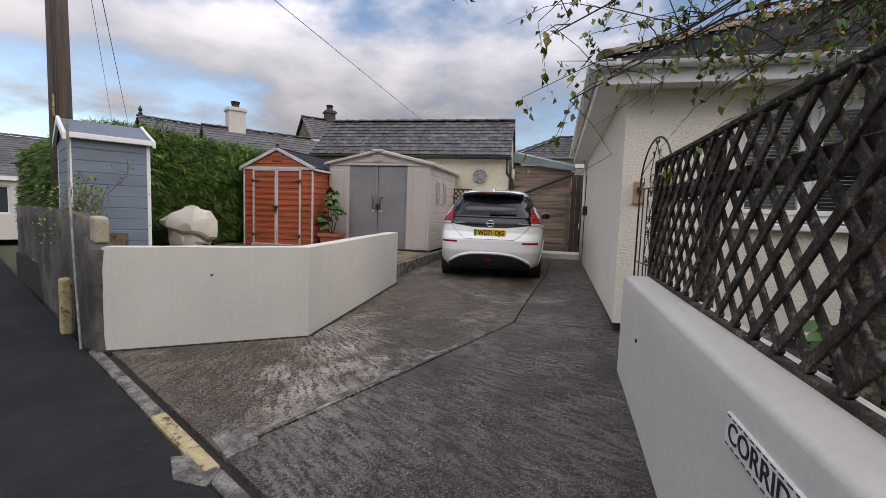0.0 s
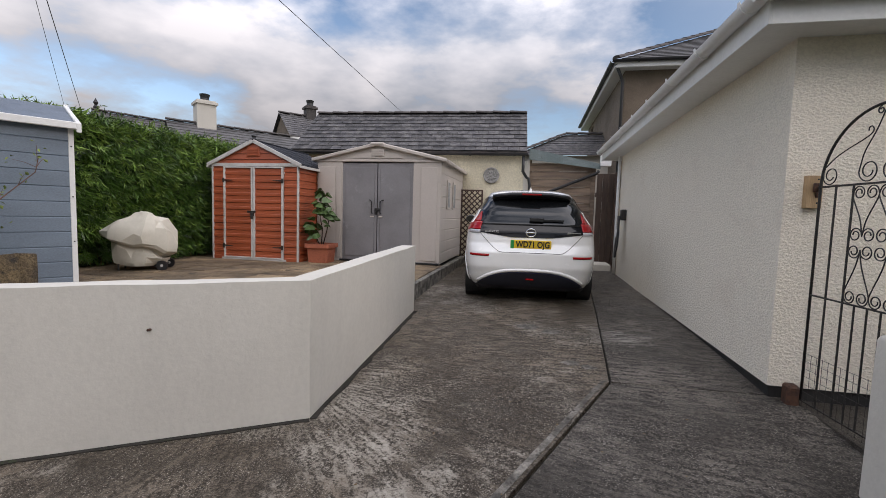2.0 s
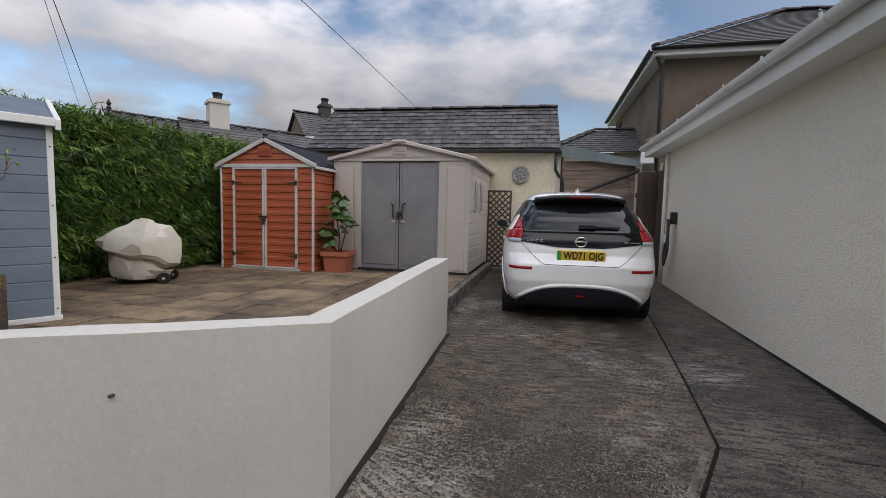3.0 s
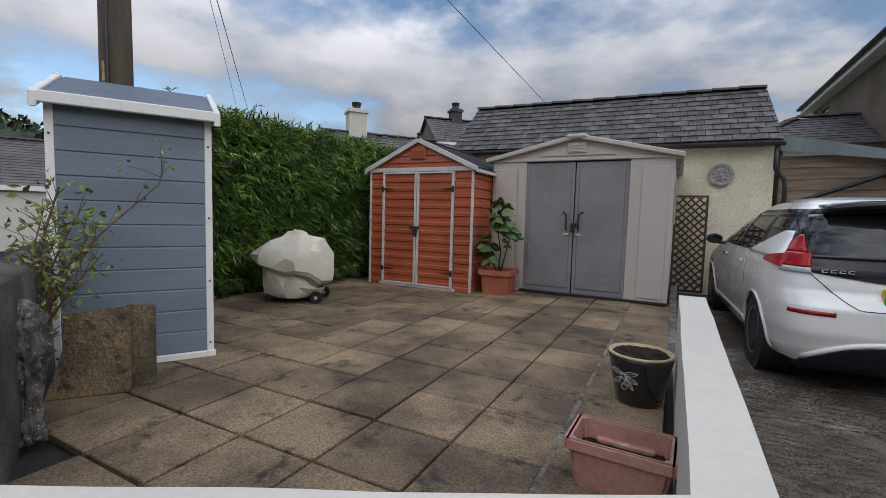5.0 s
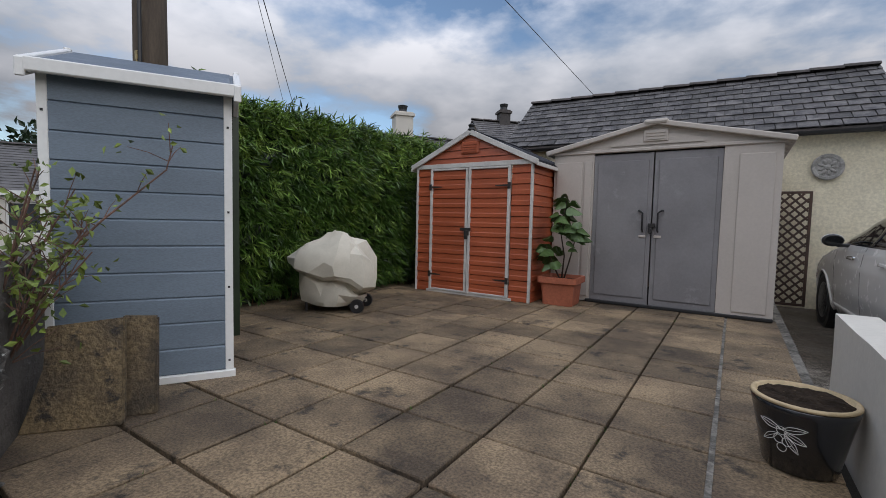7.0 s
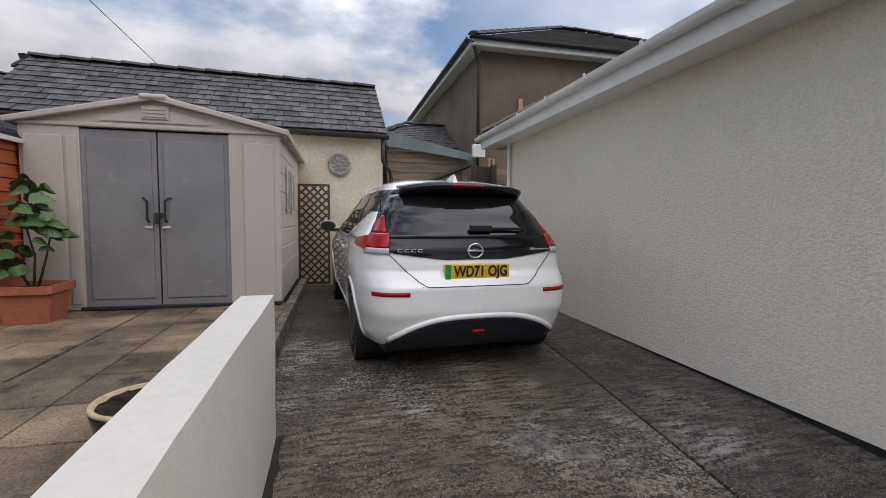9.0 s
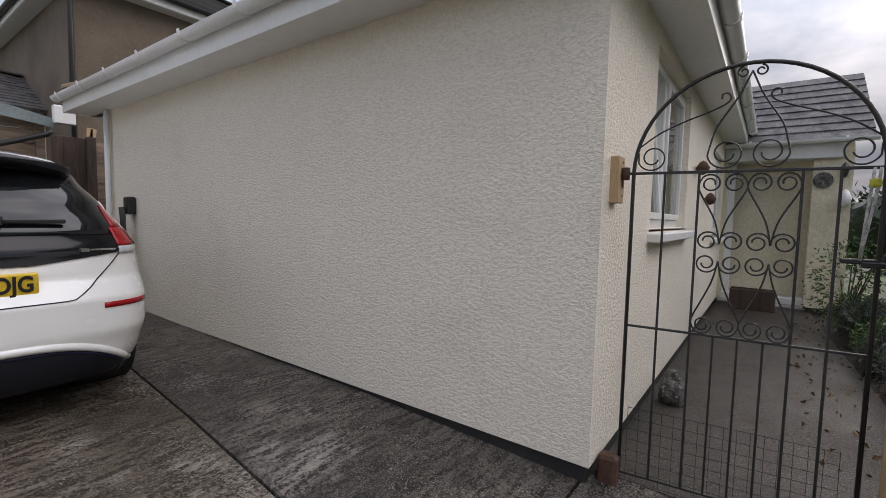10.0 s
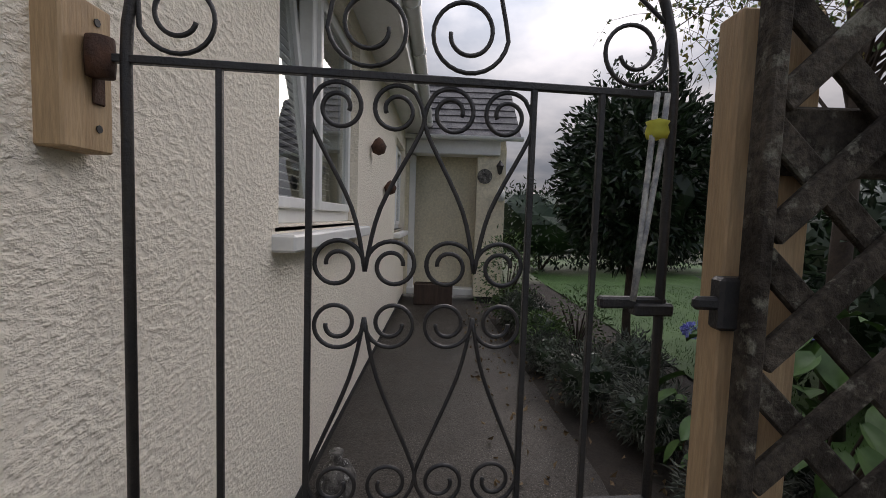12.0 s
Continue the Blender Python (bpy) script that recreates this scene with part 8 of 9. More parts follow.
def hydrangea():
    t = thing("hydrangea", pose(1.95, 3.5, 0.2), "leafy hydrangea with blue flower heads behind the trellis", "shrub")
    rng = np.random.default_rng(9)
    bm = bmesh.new()
    bmesh.ops.create_grid(bm, x_segments=6, y_segments=4, size=1)
    for v in bm.verts:
        x = (v.co.x + 1) / 2
        v.co = Vector((0.15 * x, v.co.y * 0.052 * math.sin(math.pi * min(1, 0.08 + x * 0.92)) ** 0.8, 0.02 * abs(v.co.y) - 0.05 * x * x))
    lf = part("leaf", bm, M["leaf_hydrangea"], t, smooth=True)
    base = lf.data
    lf.matrix_basis = pose(0, 0, 0.6)
    for k in range(120):
        a = rng.uniform(0, 360)
        r = rng.uniform(0.1, 0.62)
        z = rng.uniform(0.15, 1.0) * (1.05 - 0.5 * r)
        share("leaf", base, t, pose(r * math.cos(radians(a)), -0.35 + 0.85 * r * math.sin(radians(a)), z, rng.uniform(-20, 20), rng.uniform(-15, 45), a + rng.normal(0, 25)) @ Matrix.Scale(rng.uniform(0.7, 1.25), 4))
    for k in range(10):
        a, r = rng.uniform(0, 6.28), rng.uniform(0.1, 0.45)
        part("stem", tube([(0.05 * math.cos(a), 0.05 * math.sin(a) - 0.3, 0), (r * math.cos(a), r * math.sin(a) - 0.35, 0.75)], 0.008, 5, 0.005), M["twig"], t)
    for x, y, z in ((0.4, -0.02, 0.74), (0.25, -0.45, 0.78)):
        c, d = cloud_points(rng, 110, (x, y, z), (0.04, 0.04, 0.032), 0.9)
        leaf_mesh("flower_head", c, d, 0.022, 0.022, M["blue_flower"], t, int(z * 100), "", 0.0, 0.5)
    return t


hydrangea()


def birch():
    """Tree behind the trellis whose thin twigs hang over the drive."""
    base = (2.75, 2.35, 0.2)
    t = thing("birch_tree", pose(*base), "birch with thin drooping twigs and sparse yellowing leaves", "tree")
    rng = np.random.default_rng(77)
    part("trunk", tube([(0, 0, 0), (0.03, 0.02, 1.0), (-0.05, 0.08, 2.0), (-0.02, 0.1, 3.2), (0.05, 0.05, 4.6)], 0.07, 10, 0.02), M["twig"], t, smooth=True)
    c, d = [], []
    tips = [(-2.8, 0.2, 2.0), (-2.55, 0.3, 1.85), (-2.72, 0.35, 1.75), (-2.3, 0.3, 1.95), (-2.05, 0.4, 1.8), (-1.85, 0.45, 1.98), (-1.75, 0.3, 1.68), (-1.6, 0.45, 2.0), (-2.2, 0.2, 2.1), (-1.45, 0.5, 1.85), (-2.85, -0.1, 2.02), (-2.6, 0.15, 2.25), (-2.35, 0.45, 2.0), (-2.0, 0.35, 2.35), (-1.75, 0.65, 2.05), (-1.4, 0.5, 2.45), (-2.45, -0.15, 2.35), (-1.1, 0.75, 2.15), (-1.9, 0.1, 2.15), (-0.5, 0.8, 2.9), (0.4, 0.7, 3.3), (0.8, -0.3, 3.4), (-0.6, -0.8, 3.2), (0.2, 0.5, 4.2), (-0.6, 0.4, 3.9), (0.9, 0.8, 2.9), (-2.55, 1.15, 2.95), (-1.5, 0.7, 2.9), (0.3, 0.95, 2.55), (0.0, 0.5, 2.5), (1.3, 0.3, 2.7)]
    for tip in tips:
        z0 = rng.uniform(1.7, 2.3) if tip[2] < 3 else 2.6
        s = Vector((-0.03, 0.08, z0)); e = Vector(tip)
        mid = s.lerp(e, 0.5) + Vector((0, 0, 0.35))
        pts = [s, s.lerp(mid, 0.6) + Vector((0, 0, 0.08)), mid, mid.lerp(e, 0.55) + Vector((0, 0, 0.1)), e]
        part("branch", tube(pts, 0.012, 5, 0.003), M["twig"], t)
        bm = bmesh.new()
        for k in range(22):
            f = rng.uniform(0.35, 1.0)
            j = min(3, int(f * 4)); p = pts[j].lerp(pts[j + 1], f * 4 - j)
            q = p + Vector((rng.normal(-0.05, 0.22), rng.normal(0.05, 0.22), rng.normal(0.02, 0.13)))
            w = q + Vector((rng.normal(-0.05, 0.1), rng.normal(0, 0.1), -rng.uniform(0.02, 0.25)))
            add_tube(bm, [p, p.lerp(q, 0.5) + Vector((0, 0, 0.02)), q, w], 0.0028, 4, 0.001)
            for _ in range(9 if rng.random() < 0.75 else 0):
                g = rng.random()
                h = q.lerp(w, g) if rng.random() < 0.7 else p.lerp(q, g)
                c.append((h + Vector(rng.normal(0, 0.02, 3)))[:]); d.append((rng.normal(0, 0.5), rng.normal(0, 0.5), -0.6))
        part("twig_spray", bm, M["twig"], t, kind="stuff")
    n = len(c)
    pick = rng.random(n) < 0.6
    c, d = np.array(c), np.array(d)
    leaf_mesh("leaves", c[pick], d[pick], 0.042, 0.03, M["leaf_autumn"], t, 78, "stuff", 0.3, 0.4)
    leaf_mesh("green_leaves", c[~pick], d[~pick], 0.042, 0.03, M["leaf"], t, 79, "stuff", 0.3, 0.4)
    return t


birch()

# ---------- trellis on the garden wall ----------
tr = thing("trellis_panel", pose(0.735, 4.315, 0.975, 0, 0, -90), "weathered diagonal timber trellis on the garden wall", "trellis")
lattice(tr, 3.3, 0.86, 0.185, 0.04, 0.014, M["trellis_wood"], 0.024)
for x in (0.95, 2.3):
    part("support_post", boxes((x, x + 0.08, 0.075, 0.155, -0.78, 0.9), bevel=0.006), M["trellis_wood"], tr)
part("back_rail", boxes((0.0, 3.3, 0.04, 0.074, 0.58, 0.68), bevel=0.005), M["trellis_wood"], tr)
gp = thing("gate_post", pose(0.80, 4.315, 0.2), "new pale pine gate post beside the trellis", "post")
part("post", boxes((-0.008, 0.05, -0.095, 0.03, 0, 1.6), bevel=0.003), M["new_timber"], gp)
kp = part("keeper", boxes((-0.04, -0.008, 0.0, 0.05, 1.12, 1.2), (-0.035, -0.02, 0.04, 0.085, 1.15, 1.17), bevel=0.005), M["black_metal"], gp)

# ---------- wrought iron gate ----------
def iron_gate():
    a, b = Vector((0.782, 5.248)), Vector((0.875, 4.398))
    w = (b - a).length
    m = Matrix.Translation((a.x, a.y, 0)) @ Matrix.Rotation(math.atan2((b - a).y, (b - a).x), 4, "Z")
    t = thing("garden_gate", m, "black wrought iron arched garden gate with scrollwork", "gate")
    ZM, ZL, ZB, ZT = 1.69, 0.985, 0.27, 2.125

    def bar(name, pts, r=0.0065, n=6):
        return part(name, tube(pts, r, n), M["black_metal"], t, smooth=True)

    def flat(name, x0, x1, z0, z1, d=0.006):
        return part(name, boxes((x0, x1, -d, d, z0, z1), bevel=0.0015), M["black_metal"], t)
    # frame with the arch
    arch = [(0, 0, ZB), (0, 0, ZM)] + [(w / 2 - w / 2 * math.cos(q), 0, ZM + (ZT - ZM) * math.sin(q)) for q in [math.pi * k / 28 for k in range(1, 28)]] + [(w, 0, ZM), (w, 0, ZB)]
    bar("frame", arch, 0.0085, 8)
    flat("rail", -0.02, w, ZM - 0.006, ZM + 0.006); flat("rail", 0, w, ZL - 0.005, ZL + 0.005); flat("rail", 0, w, ZB - 0.005, ZB + 0.005)
    S0, S1 = 0.262, 0.615
    ups = [0.13, S0, S1, w - 0.125]
    for u in ups:
        flat("upright", u - 0.005, u + 0.005, ZB, ZM, 0.005)
    for k in range(3):
        u = S0 + (S1 - S0) * (k + 1) / 4
        flat("short_upright", u - 0.0045, u + 0.0045, ZB, ZL, 0.0045)

    def eased(pts, steps=5):
        """The same line bent smoothly through its points."""
        out = []
        for k in range(len(pts) - 1):
            p0, p1, p2, p3 = pts[max(0, k - 1)], pts[k], pts[k + 1], pts[min(len(pts) - 1, k + 2)]
            for j in range(steps):
                f = j / steps
                out.append(0.5 * (2 * p1 + (p2 - p0) * f + (2 * p0 - 5 * p1 + 4 * p2 - p3) * f ** 2 + (3 * p1 - p0 - 3 * p2 + p3) * f ** 3))
        return out + [pts[-1]]

    def scroll(cx, cz, r, start, turns, into=None, sgn=1, y=0.0):
        """A spiral from its open end at angle start, winding in; into adds a leg to the open end."""
        pts = [] if into is None else [Vector((p[0], y, p[1])) for p in into]
        n = int(26 * turns)
        for k in range(n + 1):
            f = k / n
            rr = r * (1 - 0.62 * f)
            an = start + sgn * 2 * math.pi * turns * f
            pts.append(Vector((cx + rr * math.cos(an), y, cz + rr * math.sin(an))))
        if into is not None:
            head = len(into)
            pts = eased(pts[:head] + pts[head:head + 4:3]) + pts[head + 4:]
        bar("scroll", pts, 0.0038, 5)
    sw = (S1 - S0) / 4
    r = sw * 0.5
    zt, z1, z2, zb = ZM - 0.05, 1.395, 1.30, ZL + 0.045
    for h in range(2):
        c = S0 + sw * (1 + 2 * h)
        for sgn in (-1, 1):
            cx = c + sgn * sw * 0.5
            # hearts: leg from the waist up to the top scroll, and from the waist down to the foot scroll
            zmid = (z1 + z2) / 2
            out0 = 0.0 if sgn > 0 else math.pi
            scroll(cx, zt, r * 0.95, out0, 1.55, [(c, z1 - 0.01), (c + sgn * sw * 0.25, z1 + 0.09), (c + sgn * sw * 0.93, zt - 0.035)], sgn)
            scroll(cx, zb, r * 0.95, out0, 1.55, [(c, z2 + 0.01), (c + sgn * sw * 0.25, z2 - 0.09), (c + sgn * sw * 0.93, zb + 0.035)], -sgn)
            scroll(cx, z1, r * 0.98, math.pi if sgn > 0 else 0, 1.5, None, -sgn)
            scroll(cx, z2, r * 0.98, math.pi if sgn > 0 else 0, 1.5, None, sgn)
    # arch filling
    ap = ZT - 0.012
    for sgn in (-1, 1):
        c = w / 2
        scroll(c + sgn * 0.03, ap - 0.022, 0.022, math.pi / 2, 1.2, None, -sgn)
        scroll(c + sgn * 0.075, ZM + 0.075, 0.07, -math.pi / 2 + sgn * 2.2, 1.6, [(c, ap - 0.02), (c + sgn * 0.045, ZM + 0.3), (c + sgn * 0.11, ZM + 0.19)], -sgn)
        scroll(c + sgn * (w / 2 - 0.075), ZM + 0.068, 0.063, math.pi / 2 - sgn * 1.2 + math.pi * 0, 1.5, [(c + sgn * (w / 2 - 0.008), ZM + 0.11)], -sgn)
        stay = [(0.1, 0.3), (0.098, 0.318), (0.08, 0.322), (0.068, 0.303), (0.082, 0.28), (0.14, 0.252), (0.24, 0.215), (0.33, 0.172), (w / 2 - 0.02, 0.115)]
        bar("arch_stay", eased([Vector((c + sgn * u, 0, ZM + h)) for u, h in stay]), 0.0038, 5)
    # hinge, latch, rope
    hg = part("hinge", moved(lathe([(0.0, -0.03), (0.018, -0.028), (0.02, 0.0), (0.018, 0.028), (0, 0.03)], 12), pose(-0.035, 0, ZM)), M["rust"], t, smooth=True)
    part("hinge_pin", tube([(-0.07, 0.0, ZM), (0.0, 0, ZM)], 0.006, 6), M["rust"], hg)
    latch = part("latch", boxes((w - 0.11, w + 0.01, -0.008, 0.012, 1.33, 1.35), (w - 0.05, w + 0.02, -0.014, 0.014, 1.318, 1.34), bevel=0.004), M["black_metal"], t)
    knot = part("cord_knot", moved(lathe([(0.0, 0), (0.016, 0.002), (0.019, 0.012), (0.016, 0.024), (0.019, 0.03), (0, 0.036)], 12), pose(w - 0.03, -0.008, ZM - 0.075)), M["yellow_rope"], t, "yellow cord knot", smooth=True)
    for o in (0.006, -0.012):
        part("rope", tube([(w - 0.024 + o, -0.012, ZM), (w - 0.03 + o, -0.014, ZM - 0.08), (w - 0.045 + o * 0.5, -0.016, ZM - 0.22), (w - 0.057, -0.014, 1.345)], 0.005, 6), M["rope"], knot, smooth=True)
    # wire netting tied to the foot
    mesh = bmesh.new()
    for k in range(17):
        u = 0.03 + (w - 0.09) * k / 16
        add_tube(mesh, [(u, -0.012, ZB - 0.03), (u, -0.012, 0.6)], 0.0013, 4, cap=False)
    for k in range(8):
        z = ZB - 0.03 + 0.051 * k
        add_tube(mesh, [(0.03, -0.012, z), (w - 0.06, -0.012, z)], 0.0013, 4, cap=False)
    part("wire_netting", mesh, M["black_metal"], t, "square wire netting over the foot of the gate", kind="stuff")
    return t


iron_gate()
blk = thing("hinge_block", pose(0.78, 5.30, 1.555), "planed pine block carrying the gate hinge", "timber block")
part("block", boxes((-0.05, 0.045, -0.0, 0.045, 0, 0.215), bevel=0.003), M["new_timber"], blk)
part("hinge_plate", boxes((0.002, 0.026, -0.004, 0.0, 0.07, 0.135), bevel=0.002), M["rust"], blk)
for z in (0.035, 0.19):
    part("screw_hole", moved(lathe([(0, -0.001), (0.006, -0.001), (0.006, 0.001), (0, 0.001)], 8), pose(0.015, -0.001, z, 90, 0, 0)), M["black_plastic"], blk)
foot = part("hinge_stub", boxes((0.7, 0.78, 5.24, 5.33, 0.12, 0.36), bevel=0.015), M["rust"])
tagged(foot, "rusty lower hinge stub at the house corner", "hinge")
# glass ornament on the path
stp = thing("doorstop", pose(1.97, 5.2, 0.225), "small grey and white patterned doorstop bag on the path", "doorstop")
bm = lathe([(0.075, 0), (0.09, 0.04), (0.08, 0.12), (0.05, 0.17), (0.02, 0.19), (0.03, 0.23), (0, 0.235)], 18)
for v in bm.verts:
    v.co += noise.noise_vector(v.co * 14) * 0.012
part("bag", bm, M["grey_stone"], stp, smooth=True)

# house sign on the garden wall
sn = thing("house_sign", pose(GX0 - 0.004, 1.66, 0.79, 90, 0, -90), "white house name sign with black letters", "sign")
part("board", boxes((-0.33, 0.33, -0.05, 0.05, -0.006, 0.006), bevel=0.003), M["sign_white"], sn)
text_mesh("lettering", "CORRIDA", 0.085, M["black_ink"], sn, pose(-0.085, 0, 0.0075), 0.001, "black capital letters", width=0.44, weight=0.004)
for k in range(16):
    part("border_dash", boxes((-0.32 + k * 0.04, -0.296 + k * 0.04, 0.041, 0.045, 0.006, 0.0075)), M["black_ink"], sn)
    part("border_dash", boxes((-0.32 + k * 0.04, -0.296 + k * 0.04, -0.045, -0.041, 0.006, 0.0075)), M["black_ink"], sn)
for y, z in ((3.55, 0.62),):
    st = part("wall_bolt", moved(lathe([(0, -0.01), (0.014, -0.01), (0.012, 0.012), (0, 0.014)], 10), pose(GX0, y, z, 0, -90, 0)), M["rust"])
    tagged(st, "rusty bolt stub in the garden wall", "bolt")


# ---------- bungalow windows and porch ----------
def bungalow_window(name, q, sill=True, open_sash=False):
    x0, x1, z0, z1 = q
    t = thing(name, pose(x0, HY + 0.06, z0), "white plastic casement window with venetian blind", "window", "bungalow windows", kind="structure")
    w, h = x1 - x0, z1 - z0
    part("window_frame", boxes((0, 0.06, 0, 0.07, 0, h), (w - 0.06, w, 0, 0.07, 0, h), (0.06, w - 0.06, 0, 0.07, 0, 0.06), (0.06, w - 0.06, 0, 0.07, h - 0.06, h), (w * 0.42, w * 0.42 + 0.06, 0, 0.07, 0.06, h - 0.06), bevel=0.006), M["upvc"], t)
    for a, b, o in ((0.06, w * 0.42, open_sash), (w * 0.42 + 0.06, w - 0.06, False)):
        s = bmesh.new()
        ww, hh = b - a, h - 0.12
        for bx in ((0, 0.045, 0, hh), (ww - 0.045, ww, 0, hh), (0.045, ww - 0.045, 0, 0.045), (0.045, ww - 0.045, hh - 0.045, hh)):
            add_box(s, bx[0], bx[1], -0.02, 0.03, bx[2], bx[3], bevel=0.004)
        m = pose(a, 0, 0.06) @ (Matrix.Rotation(radians(-6 if o else 0), 4, "X"))
        sash = part("sash", moved(s, m), M["upvc"], t)
        pane = part("pane", moved(boxes((0.045, ww - 0.045, 0.0, 0.008, 0.045, hh - 0.045)), m), M["window_pane"], sash)
        pane.visible_shadow = False
    for k in range(int((h - 0.1) / 0.035)):
        part("blind_slat", boxes((0.05, w - 0.05, 0.12, 0.145, 0.05 + k * 0.035, 0.053 + k * 0.035)), M["upvc"], t)
    if sill:
        part("window_sill", boxes((-0.06, w + 0.06, -0.14, 0.02, -0.09, -0.03), (-0.04, w + 0.04, -0.06, 0.06, -0.03, 0.0), bevel=0.008), M["upvc"], t)
    return t


M["window_pane"] = bpy.data.materials.new("window_pane")
M["window_pane"].use_nodes = True
_b = M["window_pane"].node_tree.nodes["Principled BSDF"]
_b.inputs["Base Color"].default_value = (0.9, 0.95, 0.93, 1)
_b.inputs["Transmission Weight"].default_value, _b.inputs["Roughness"].default_value, _b.inputs["IOR"].default_value = 1.0, 0.0, 1.5
bungalow_window("window_1", W1, True, True)
bungalow_window("window_2", W2)
for x, z in ((3.55, 1.98), (4.35, 1.72)):
    orn2 = part("wall_ornament", moved(lathe([(0, -0.05), (0.045, -0.03), (0.06, 0.02), (0.03, 0.07), (0, 0.09)], 12), pose(x, HY - 0.06, z)), M["rust"], smooth=True)
    tagged(orn2, "small rusty metal wall ornament", "ornament")

porch = thing("porch", pose(6.75, 3.86, 0.2), "cream rendered porch with a slate roof", "porch")
PW, PD = 1.48, 2.0     # along y, along x
for q in ((0, 0.22, 0, 0.42, 0.1, 2.3), (0.22, PD, 0, 0.2, 0.1, 2.3), (0, 0.2, PW - 0.05, PW, 0.1, 2.3), (0.32, 0.42, 0.2, PW, 0.1, 2.3)):
    part("wall", boxes(q), M["cream_smooth"], porch)
part("plinth", boxes((0.02, 0.24, 0.02, 0.4, 0, 0.1), (0.2, PD, 0.02, 0.2, 0, 0.1)), M["black_plinth"], porch)
part("beam", boxes((-0.08, 0.25, 0.1, PW, 2.2, 2.42), bevel=0.01), M["upvc"], porch)
part("door_frame", boxes((0.1, 0.2, PW - 0.14, PW - 0.05, 0.1, 2.2), (0.05, 0.3, 0.42, PW - 0.05, 0.1, 0.2), bevel=0.006), M["upvc"], porch)
part("roof", roof_plane((-0.15, -0.18, 2.44), (-0.15, PW + 0.3, 2.44), (1.0, PW + 0.3, 3.55), (1.0, -0.12, 3.55), 0.17, 0.015), M["slate"], porch)
part("roof", roof_plane((PD + 0.2, PW + 0.3, 2.44), (PD + 0.2, -0.18, 2.44), (1.0, -0.12, 3.55), (1.0, PW + 0.3, 3.55), 0.17, 0.015), M["slate"], porch)
bm = bmesh.new()
v = [bm.verts.new((x, y, z)) for y in (0.0, 0.2) for x, z in ((0, 2.3), (PD, 2.3), (1.0, 3.5))]
bm.faces.new(v[:3]); bm.faces.new(v[3:][::-1]); bm.faces.new((v[0], v[2], v[5], v[3])); bm.faces.new((v[1], v[4], v[5], v[2]))
part("gable", bm, M["cream_smooth"], porch)
gutter(porch, (-0.22, -0.2, 2.44), (-0.22, PW, 2.44), (-1, 0, 0), 0.055)
part("wall_lantern", moved(lathe([(0.0, 0), (0.03, 0.02), (0.055, 0.12), (0.065, 0.13), (0.02, 0.19), (0.0, 0.22)], 6), pose(-0.09, 0.1, 1.92)), M["black_metal"], porch, "black carriage lantern")
part("round_plaque", moved(lathe([(0, 0), (0.11, 0), (0.11, 0.02), (0.08, 0.03), (0, 0.03)], 24), pose(0.0, 0.31, 1.9, 0, -90, 0)), M["grey_stone"], porch)
bag = part("white_bag", moved(lathe([(0.0, -0.22), (0.05, -0.2), (0.07, -0.1), (0.03, 0.0), (0.0, 0.02)], 14), pose(6.68, 3.93, 1.95)), M["sign_white"], smooth=True)
tagged(bag, "white plastic bag hanging under the lantern", "bag")
bench = thing("planter_box", pose(6.35, 4.3, 0.225), "dark wooden planter box beside the porch door", "planter")
part("box", boxes((0, 0.22, 0.3, 0.85, 0.0, 0.3), bevel=0.01), M["brown_boards"], bench)
part("soil", boxes((0.02, 0.2, 0.32, 0.83, 0.27, 0.305)), M["soil"], bench)

# ---------- small litter ----------
rng = np.random.default_rng(91)


def litter(name, label, n, x0, x1, y0, y1, zf, size, material, seed):
    c = [(x, y, zf(x, y) + 0.006) for x, y in zip(rng.uniform(x0, x1, n), rng.uniform(y0, y1, n))]
    ob = leaf_mesh(name, c, np.zeros((n, 3)), size, size * 0.7, material, None, seed, "stuff", 0.0, 1.0)
    for v in ob.data.vertices:
        v.co.z = zf(v.co.x, v.co.y) + 0.005 + 0.3 * abs(v.co.z - zf(v.co.x, v.co.y)) * 0.3
    return tagged(ob, label, "litter")


litter("fallen_leaves", "small pale fallen leaves on the drive", 90, -2.3, 0.5, 2.6, 8.5, drive_z, 0.022, M["dry_stalk"], 92)
litter("grit", "pale grit scattered on the drive", 420, -2.3, 0.5, 2.4, 8.5, drive_z, 0.009, M["mortar"], 93)
litter("fallen_leaves", "small brown leaves on the patio slabs", 90, -6.8, -2.7, 5.2, 9.6, lambda x, y: PATIO, 0.025, M["dry_stalk"], 94)
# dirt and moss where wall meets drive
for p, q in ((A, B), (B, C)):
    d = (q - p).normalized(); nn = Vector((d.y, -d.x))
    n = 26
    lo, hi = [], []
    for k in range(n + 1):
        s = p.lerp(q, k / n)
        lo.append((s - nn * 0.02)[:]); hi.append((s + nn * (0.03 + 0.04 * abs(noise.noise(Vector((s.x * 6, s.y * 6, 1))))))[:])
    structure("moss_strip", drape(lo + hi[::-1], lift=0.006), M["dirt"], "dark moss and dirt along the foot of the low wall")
c, d = [], []
for _ in range(120):
    i, y = int(rng.integers(-8, 2)), rng.uniform(-1.2, 3.6)
    for _ in range(4):
        c.append((-3.52 + i * 0.452 - 0.005 * y + rng.normal(0, 0.008), 5.785 + y + rng.normal(0, 0.03), PATIO - 0.03)); d.append((rng.normal(0, 0.4), rng.normal(0, 0.4), 1.0))
weeds = leaf_mesh("joint_weeds", c, d, 0.035, 0.008, M["leaf"], None, 95, "stuff", 0.0, 0.3)
tagged(weeds, "small green weeds and moss in the paving joints", "weeds")
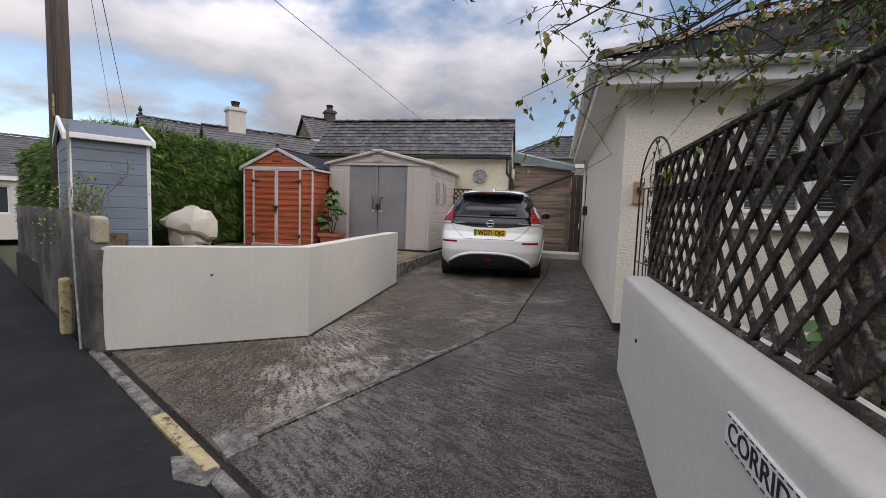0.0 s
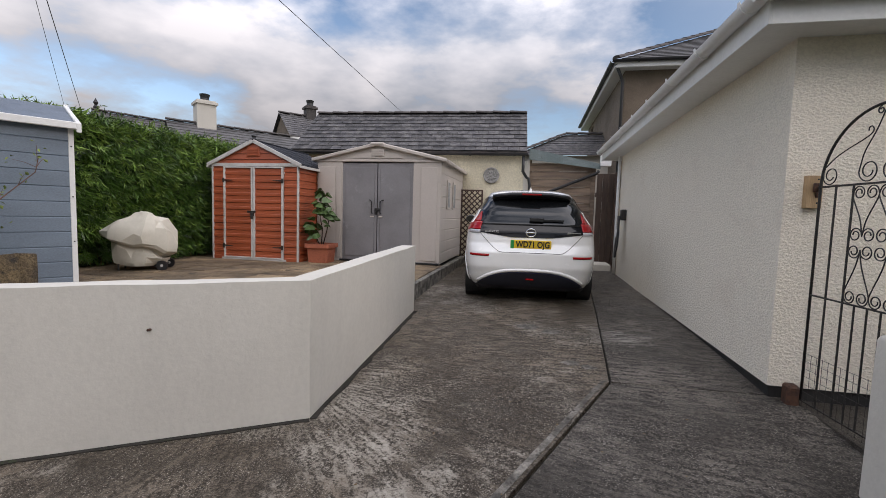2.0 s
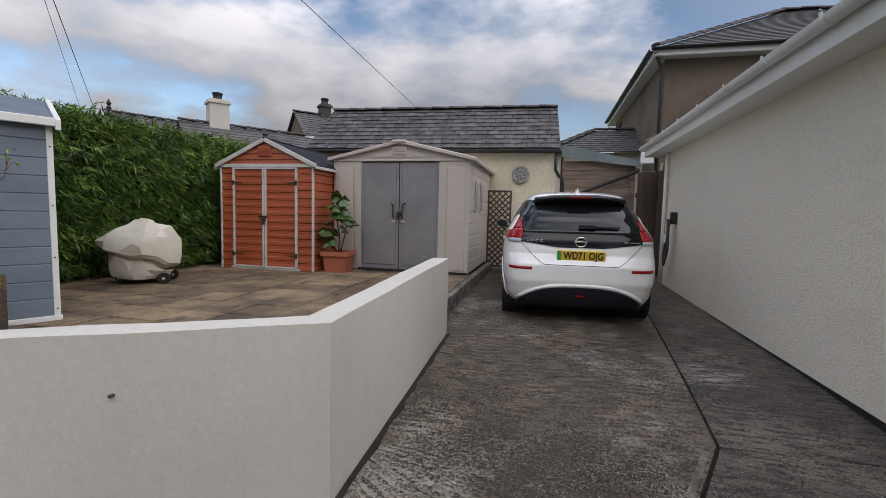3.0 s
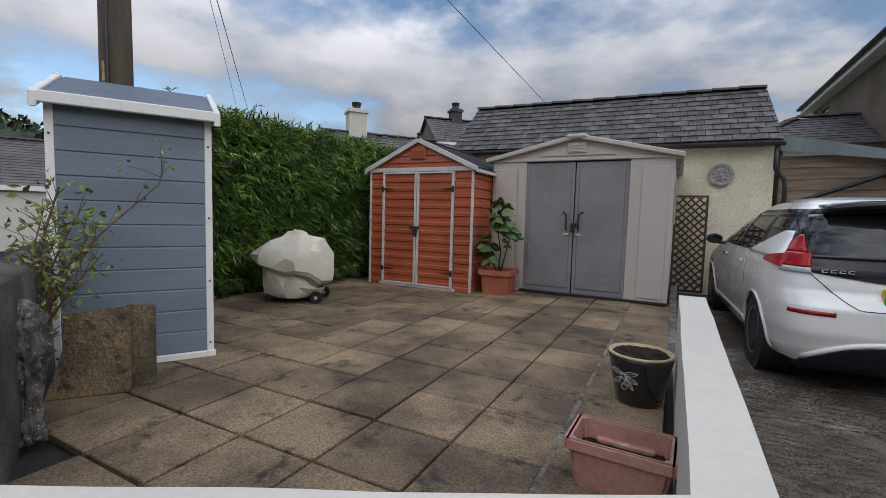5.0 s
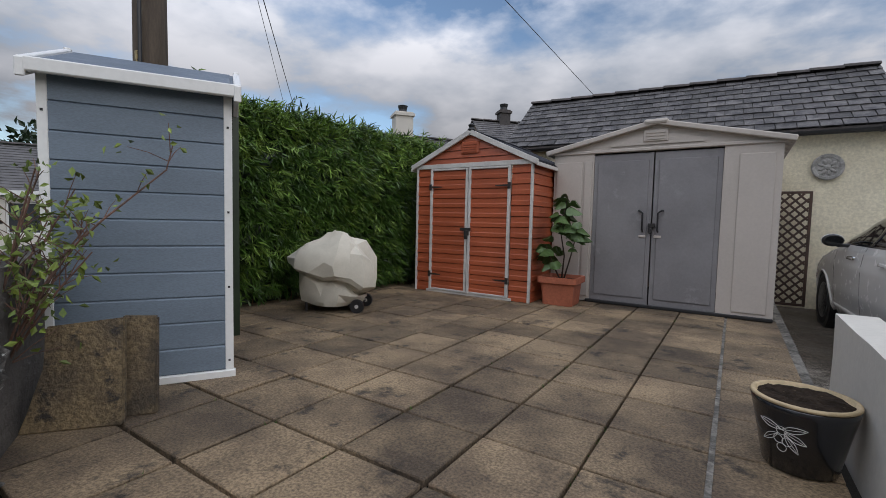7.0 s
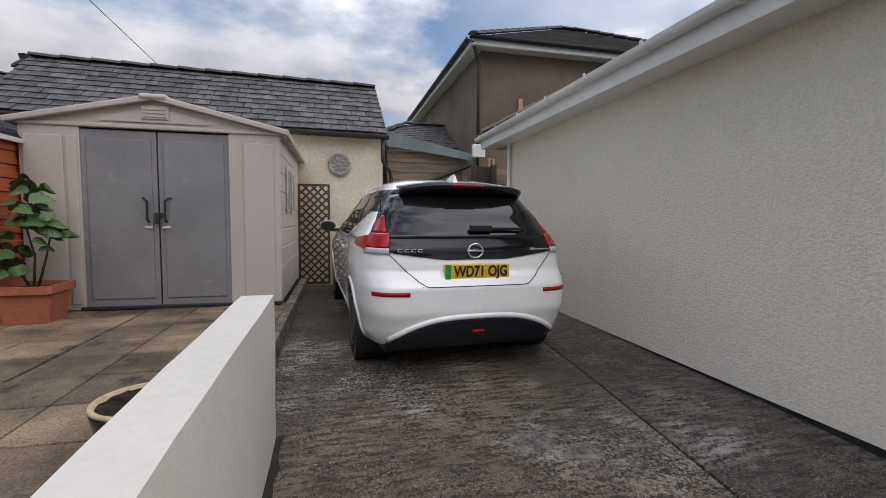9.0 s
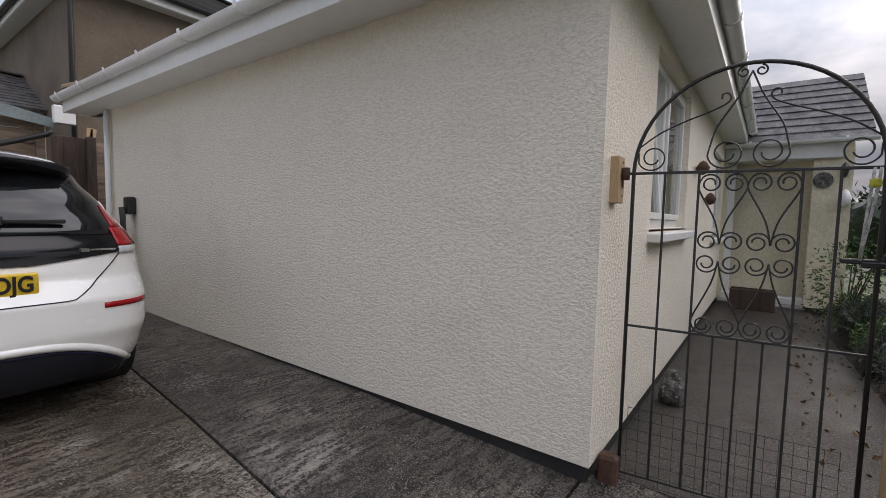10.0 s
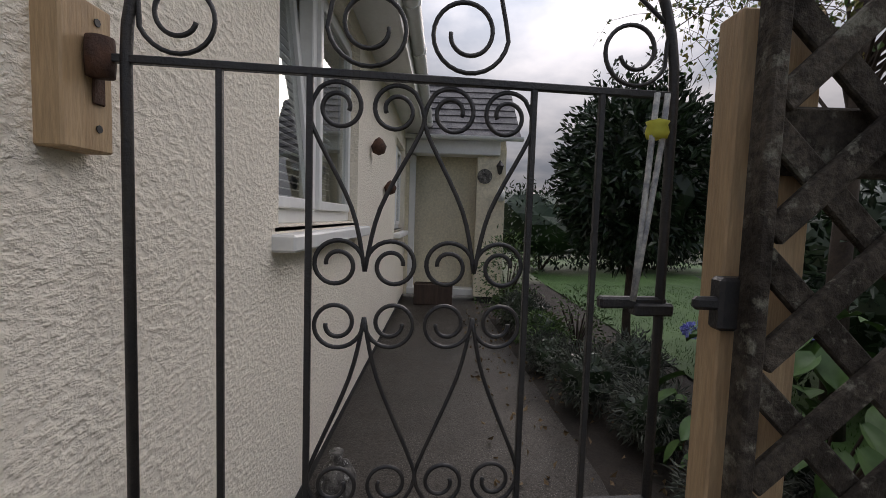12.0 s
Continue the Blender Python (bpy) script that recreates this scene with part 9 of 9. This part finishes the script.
hole = part("wall_hook", moved(lathe([(0, -0.012), (0.008, -0.012), (0.008, 0.01), (0, 0.012)], 8), Matrix.Translation((-3.2, 4.075, 0.72)) @ Matrix.Rotation(radians(90), 4, "X")), M["rust"])
tagged(hole, "small rusty hook in the low white wall", "hook")

# ---------- pieces: slates ----------
SL = bmesh.new()
add_box(SL, 0, 0.238, 0, 0.2, 0, 0.012)
for v in SL.verts:
    v.co.z += (0.016 if v.co.y < 0.1 else 0.0)
slope_len = math.hypot(OHALF + 0.13, OR - OE + 0.06)
slope_ang = math.degrees(math.atan2(OR - OE + 0.06, OHALF + 0.13))
rngs = random.Random(5)
first = None
courses = 10
cs = slope_len / courses
for j in range(courses):
    off = -0.125 if j % 2 else 0.0
    k = 0
    while True:
        x = -OW - 0.06 + off + 0.25 * k
        k += 1
        if x > 0.06:
            break
        xa, xb = max(x, -OW - 0.06), min(x + 0.238, 0.06)
        if xb - xa < 0.04:
            continue
        m = pose(0, -0.13, OE - 0.055, slope_ang) @ pose(xa, j * cs + rngs.uniform(-0.006, 0.006), rngs.uniform(0.001, 0.006), 0, 0, rngs.uniform(-0.4, 0.4)) @ Matrix.Diagonal(((xb - xa) / 0.238, 1, 1, 1))
        if first is None:
            ob = part("slate", SL, M["slate"], outhouse)
            ob.matrix_basis = m
            first = ob.data
        else:
            share("slate", first, outhouse, m)

# ---------- pieces: paving slabs ----------
patio = thing("patio", pose(-3.52, 5.84, PATIO, 0, 0, 0.3), "mottled buff concrete paving slabs with mossy joints", "patio", kind="structure")
meshes = {}


def slab_mesh(w, d):
    key = (round(w, 3), round(d, 3))
    if key not in meshes:
        bm = bmesh.new()
        add_box(bm, 0, w, 0, d, -0.042, 0, bevel=0.005)
        me = bpy.data.meshes.new("paving_slab")
        bmesh.ops.recalc_face_normals(bm, faces=bm.faces)
        bm.to_mesh(me); bm.free()
        me.materials.append(M["slab"])
        meshes[key] = me
    return meshes[key]


def on_patio(x, y):
    p = pose(-3.52, 5.84, 0, 0, 0, 0.3) @ Vector((x, y, 0))
    # inside the low walls, this side of the hedge and sheds
    for cx in (-0.23, 0.23):
        for cy in (-0.23, 0.23):
            q = p + Vector((cx, cy, 0))
            if 0.47 * (q.x + 4.02) - 0.883 * (q.y - 3.65) > -0.02:
                return False
    return 0.47 * (p.x + 4.02) - 0.883 * (p.y - 3.65) < -0.08 and p.x < -2.62 and 0.458 * (p.x + 4.02) + 0.889 * (p.y - 3.65) > 0.1 and p.x > -7.7 and p.y < 10.0


G = 0.452
for i in range(-9, 0):
    for j in range(-5, 10):
        x, y = i * G, j * G
        if on_patio(x + G / 2, y + G / 2):
            share("paving_slab", slab_mesh(G - 0.018, G - 0.018), patio, pose(x + 0.009, y + 0.009, rngs.uniform(-0.003, 0.003), rngs.uniform(-0.35, 0.35), rngs.uniform(-0.35, 0.35), rngs.uniform(-0.25, 0.25)))
for j in range(-5, 10):
    for x, w, o in ((0.0, 0.437, 0.0), (0.445, 0.45, 0.04)):
        if on_patio(x + w / 2, j * G + o + G / 2):
            share("paving_slab", slab_mesh(w - 0.012, G - 0.014), patio, pose(x + 0.006, j * G + o + 0.007, rngs.uniform(-0.003, 0.003), rngs.uniform(-0.3, 0.3), rngs.uniform(-0.4, 0.4), 0))
part("joint_mortar", boxes((0.429, 0.453, -1.25, 3.95, -0.04, -0.004)), M["mortar"], patio, "pale mortar in the long joint")
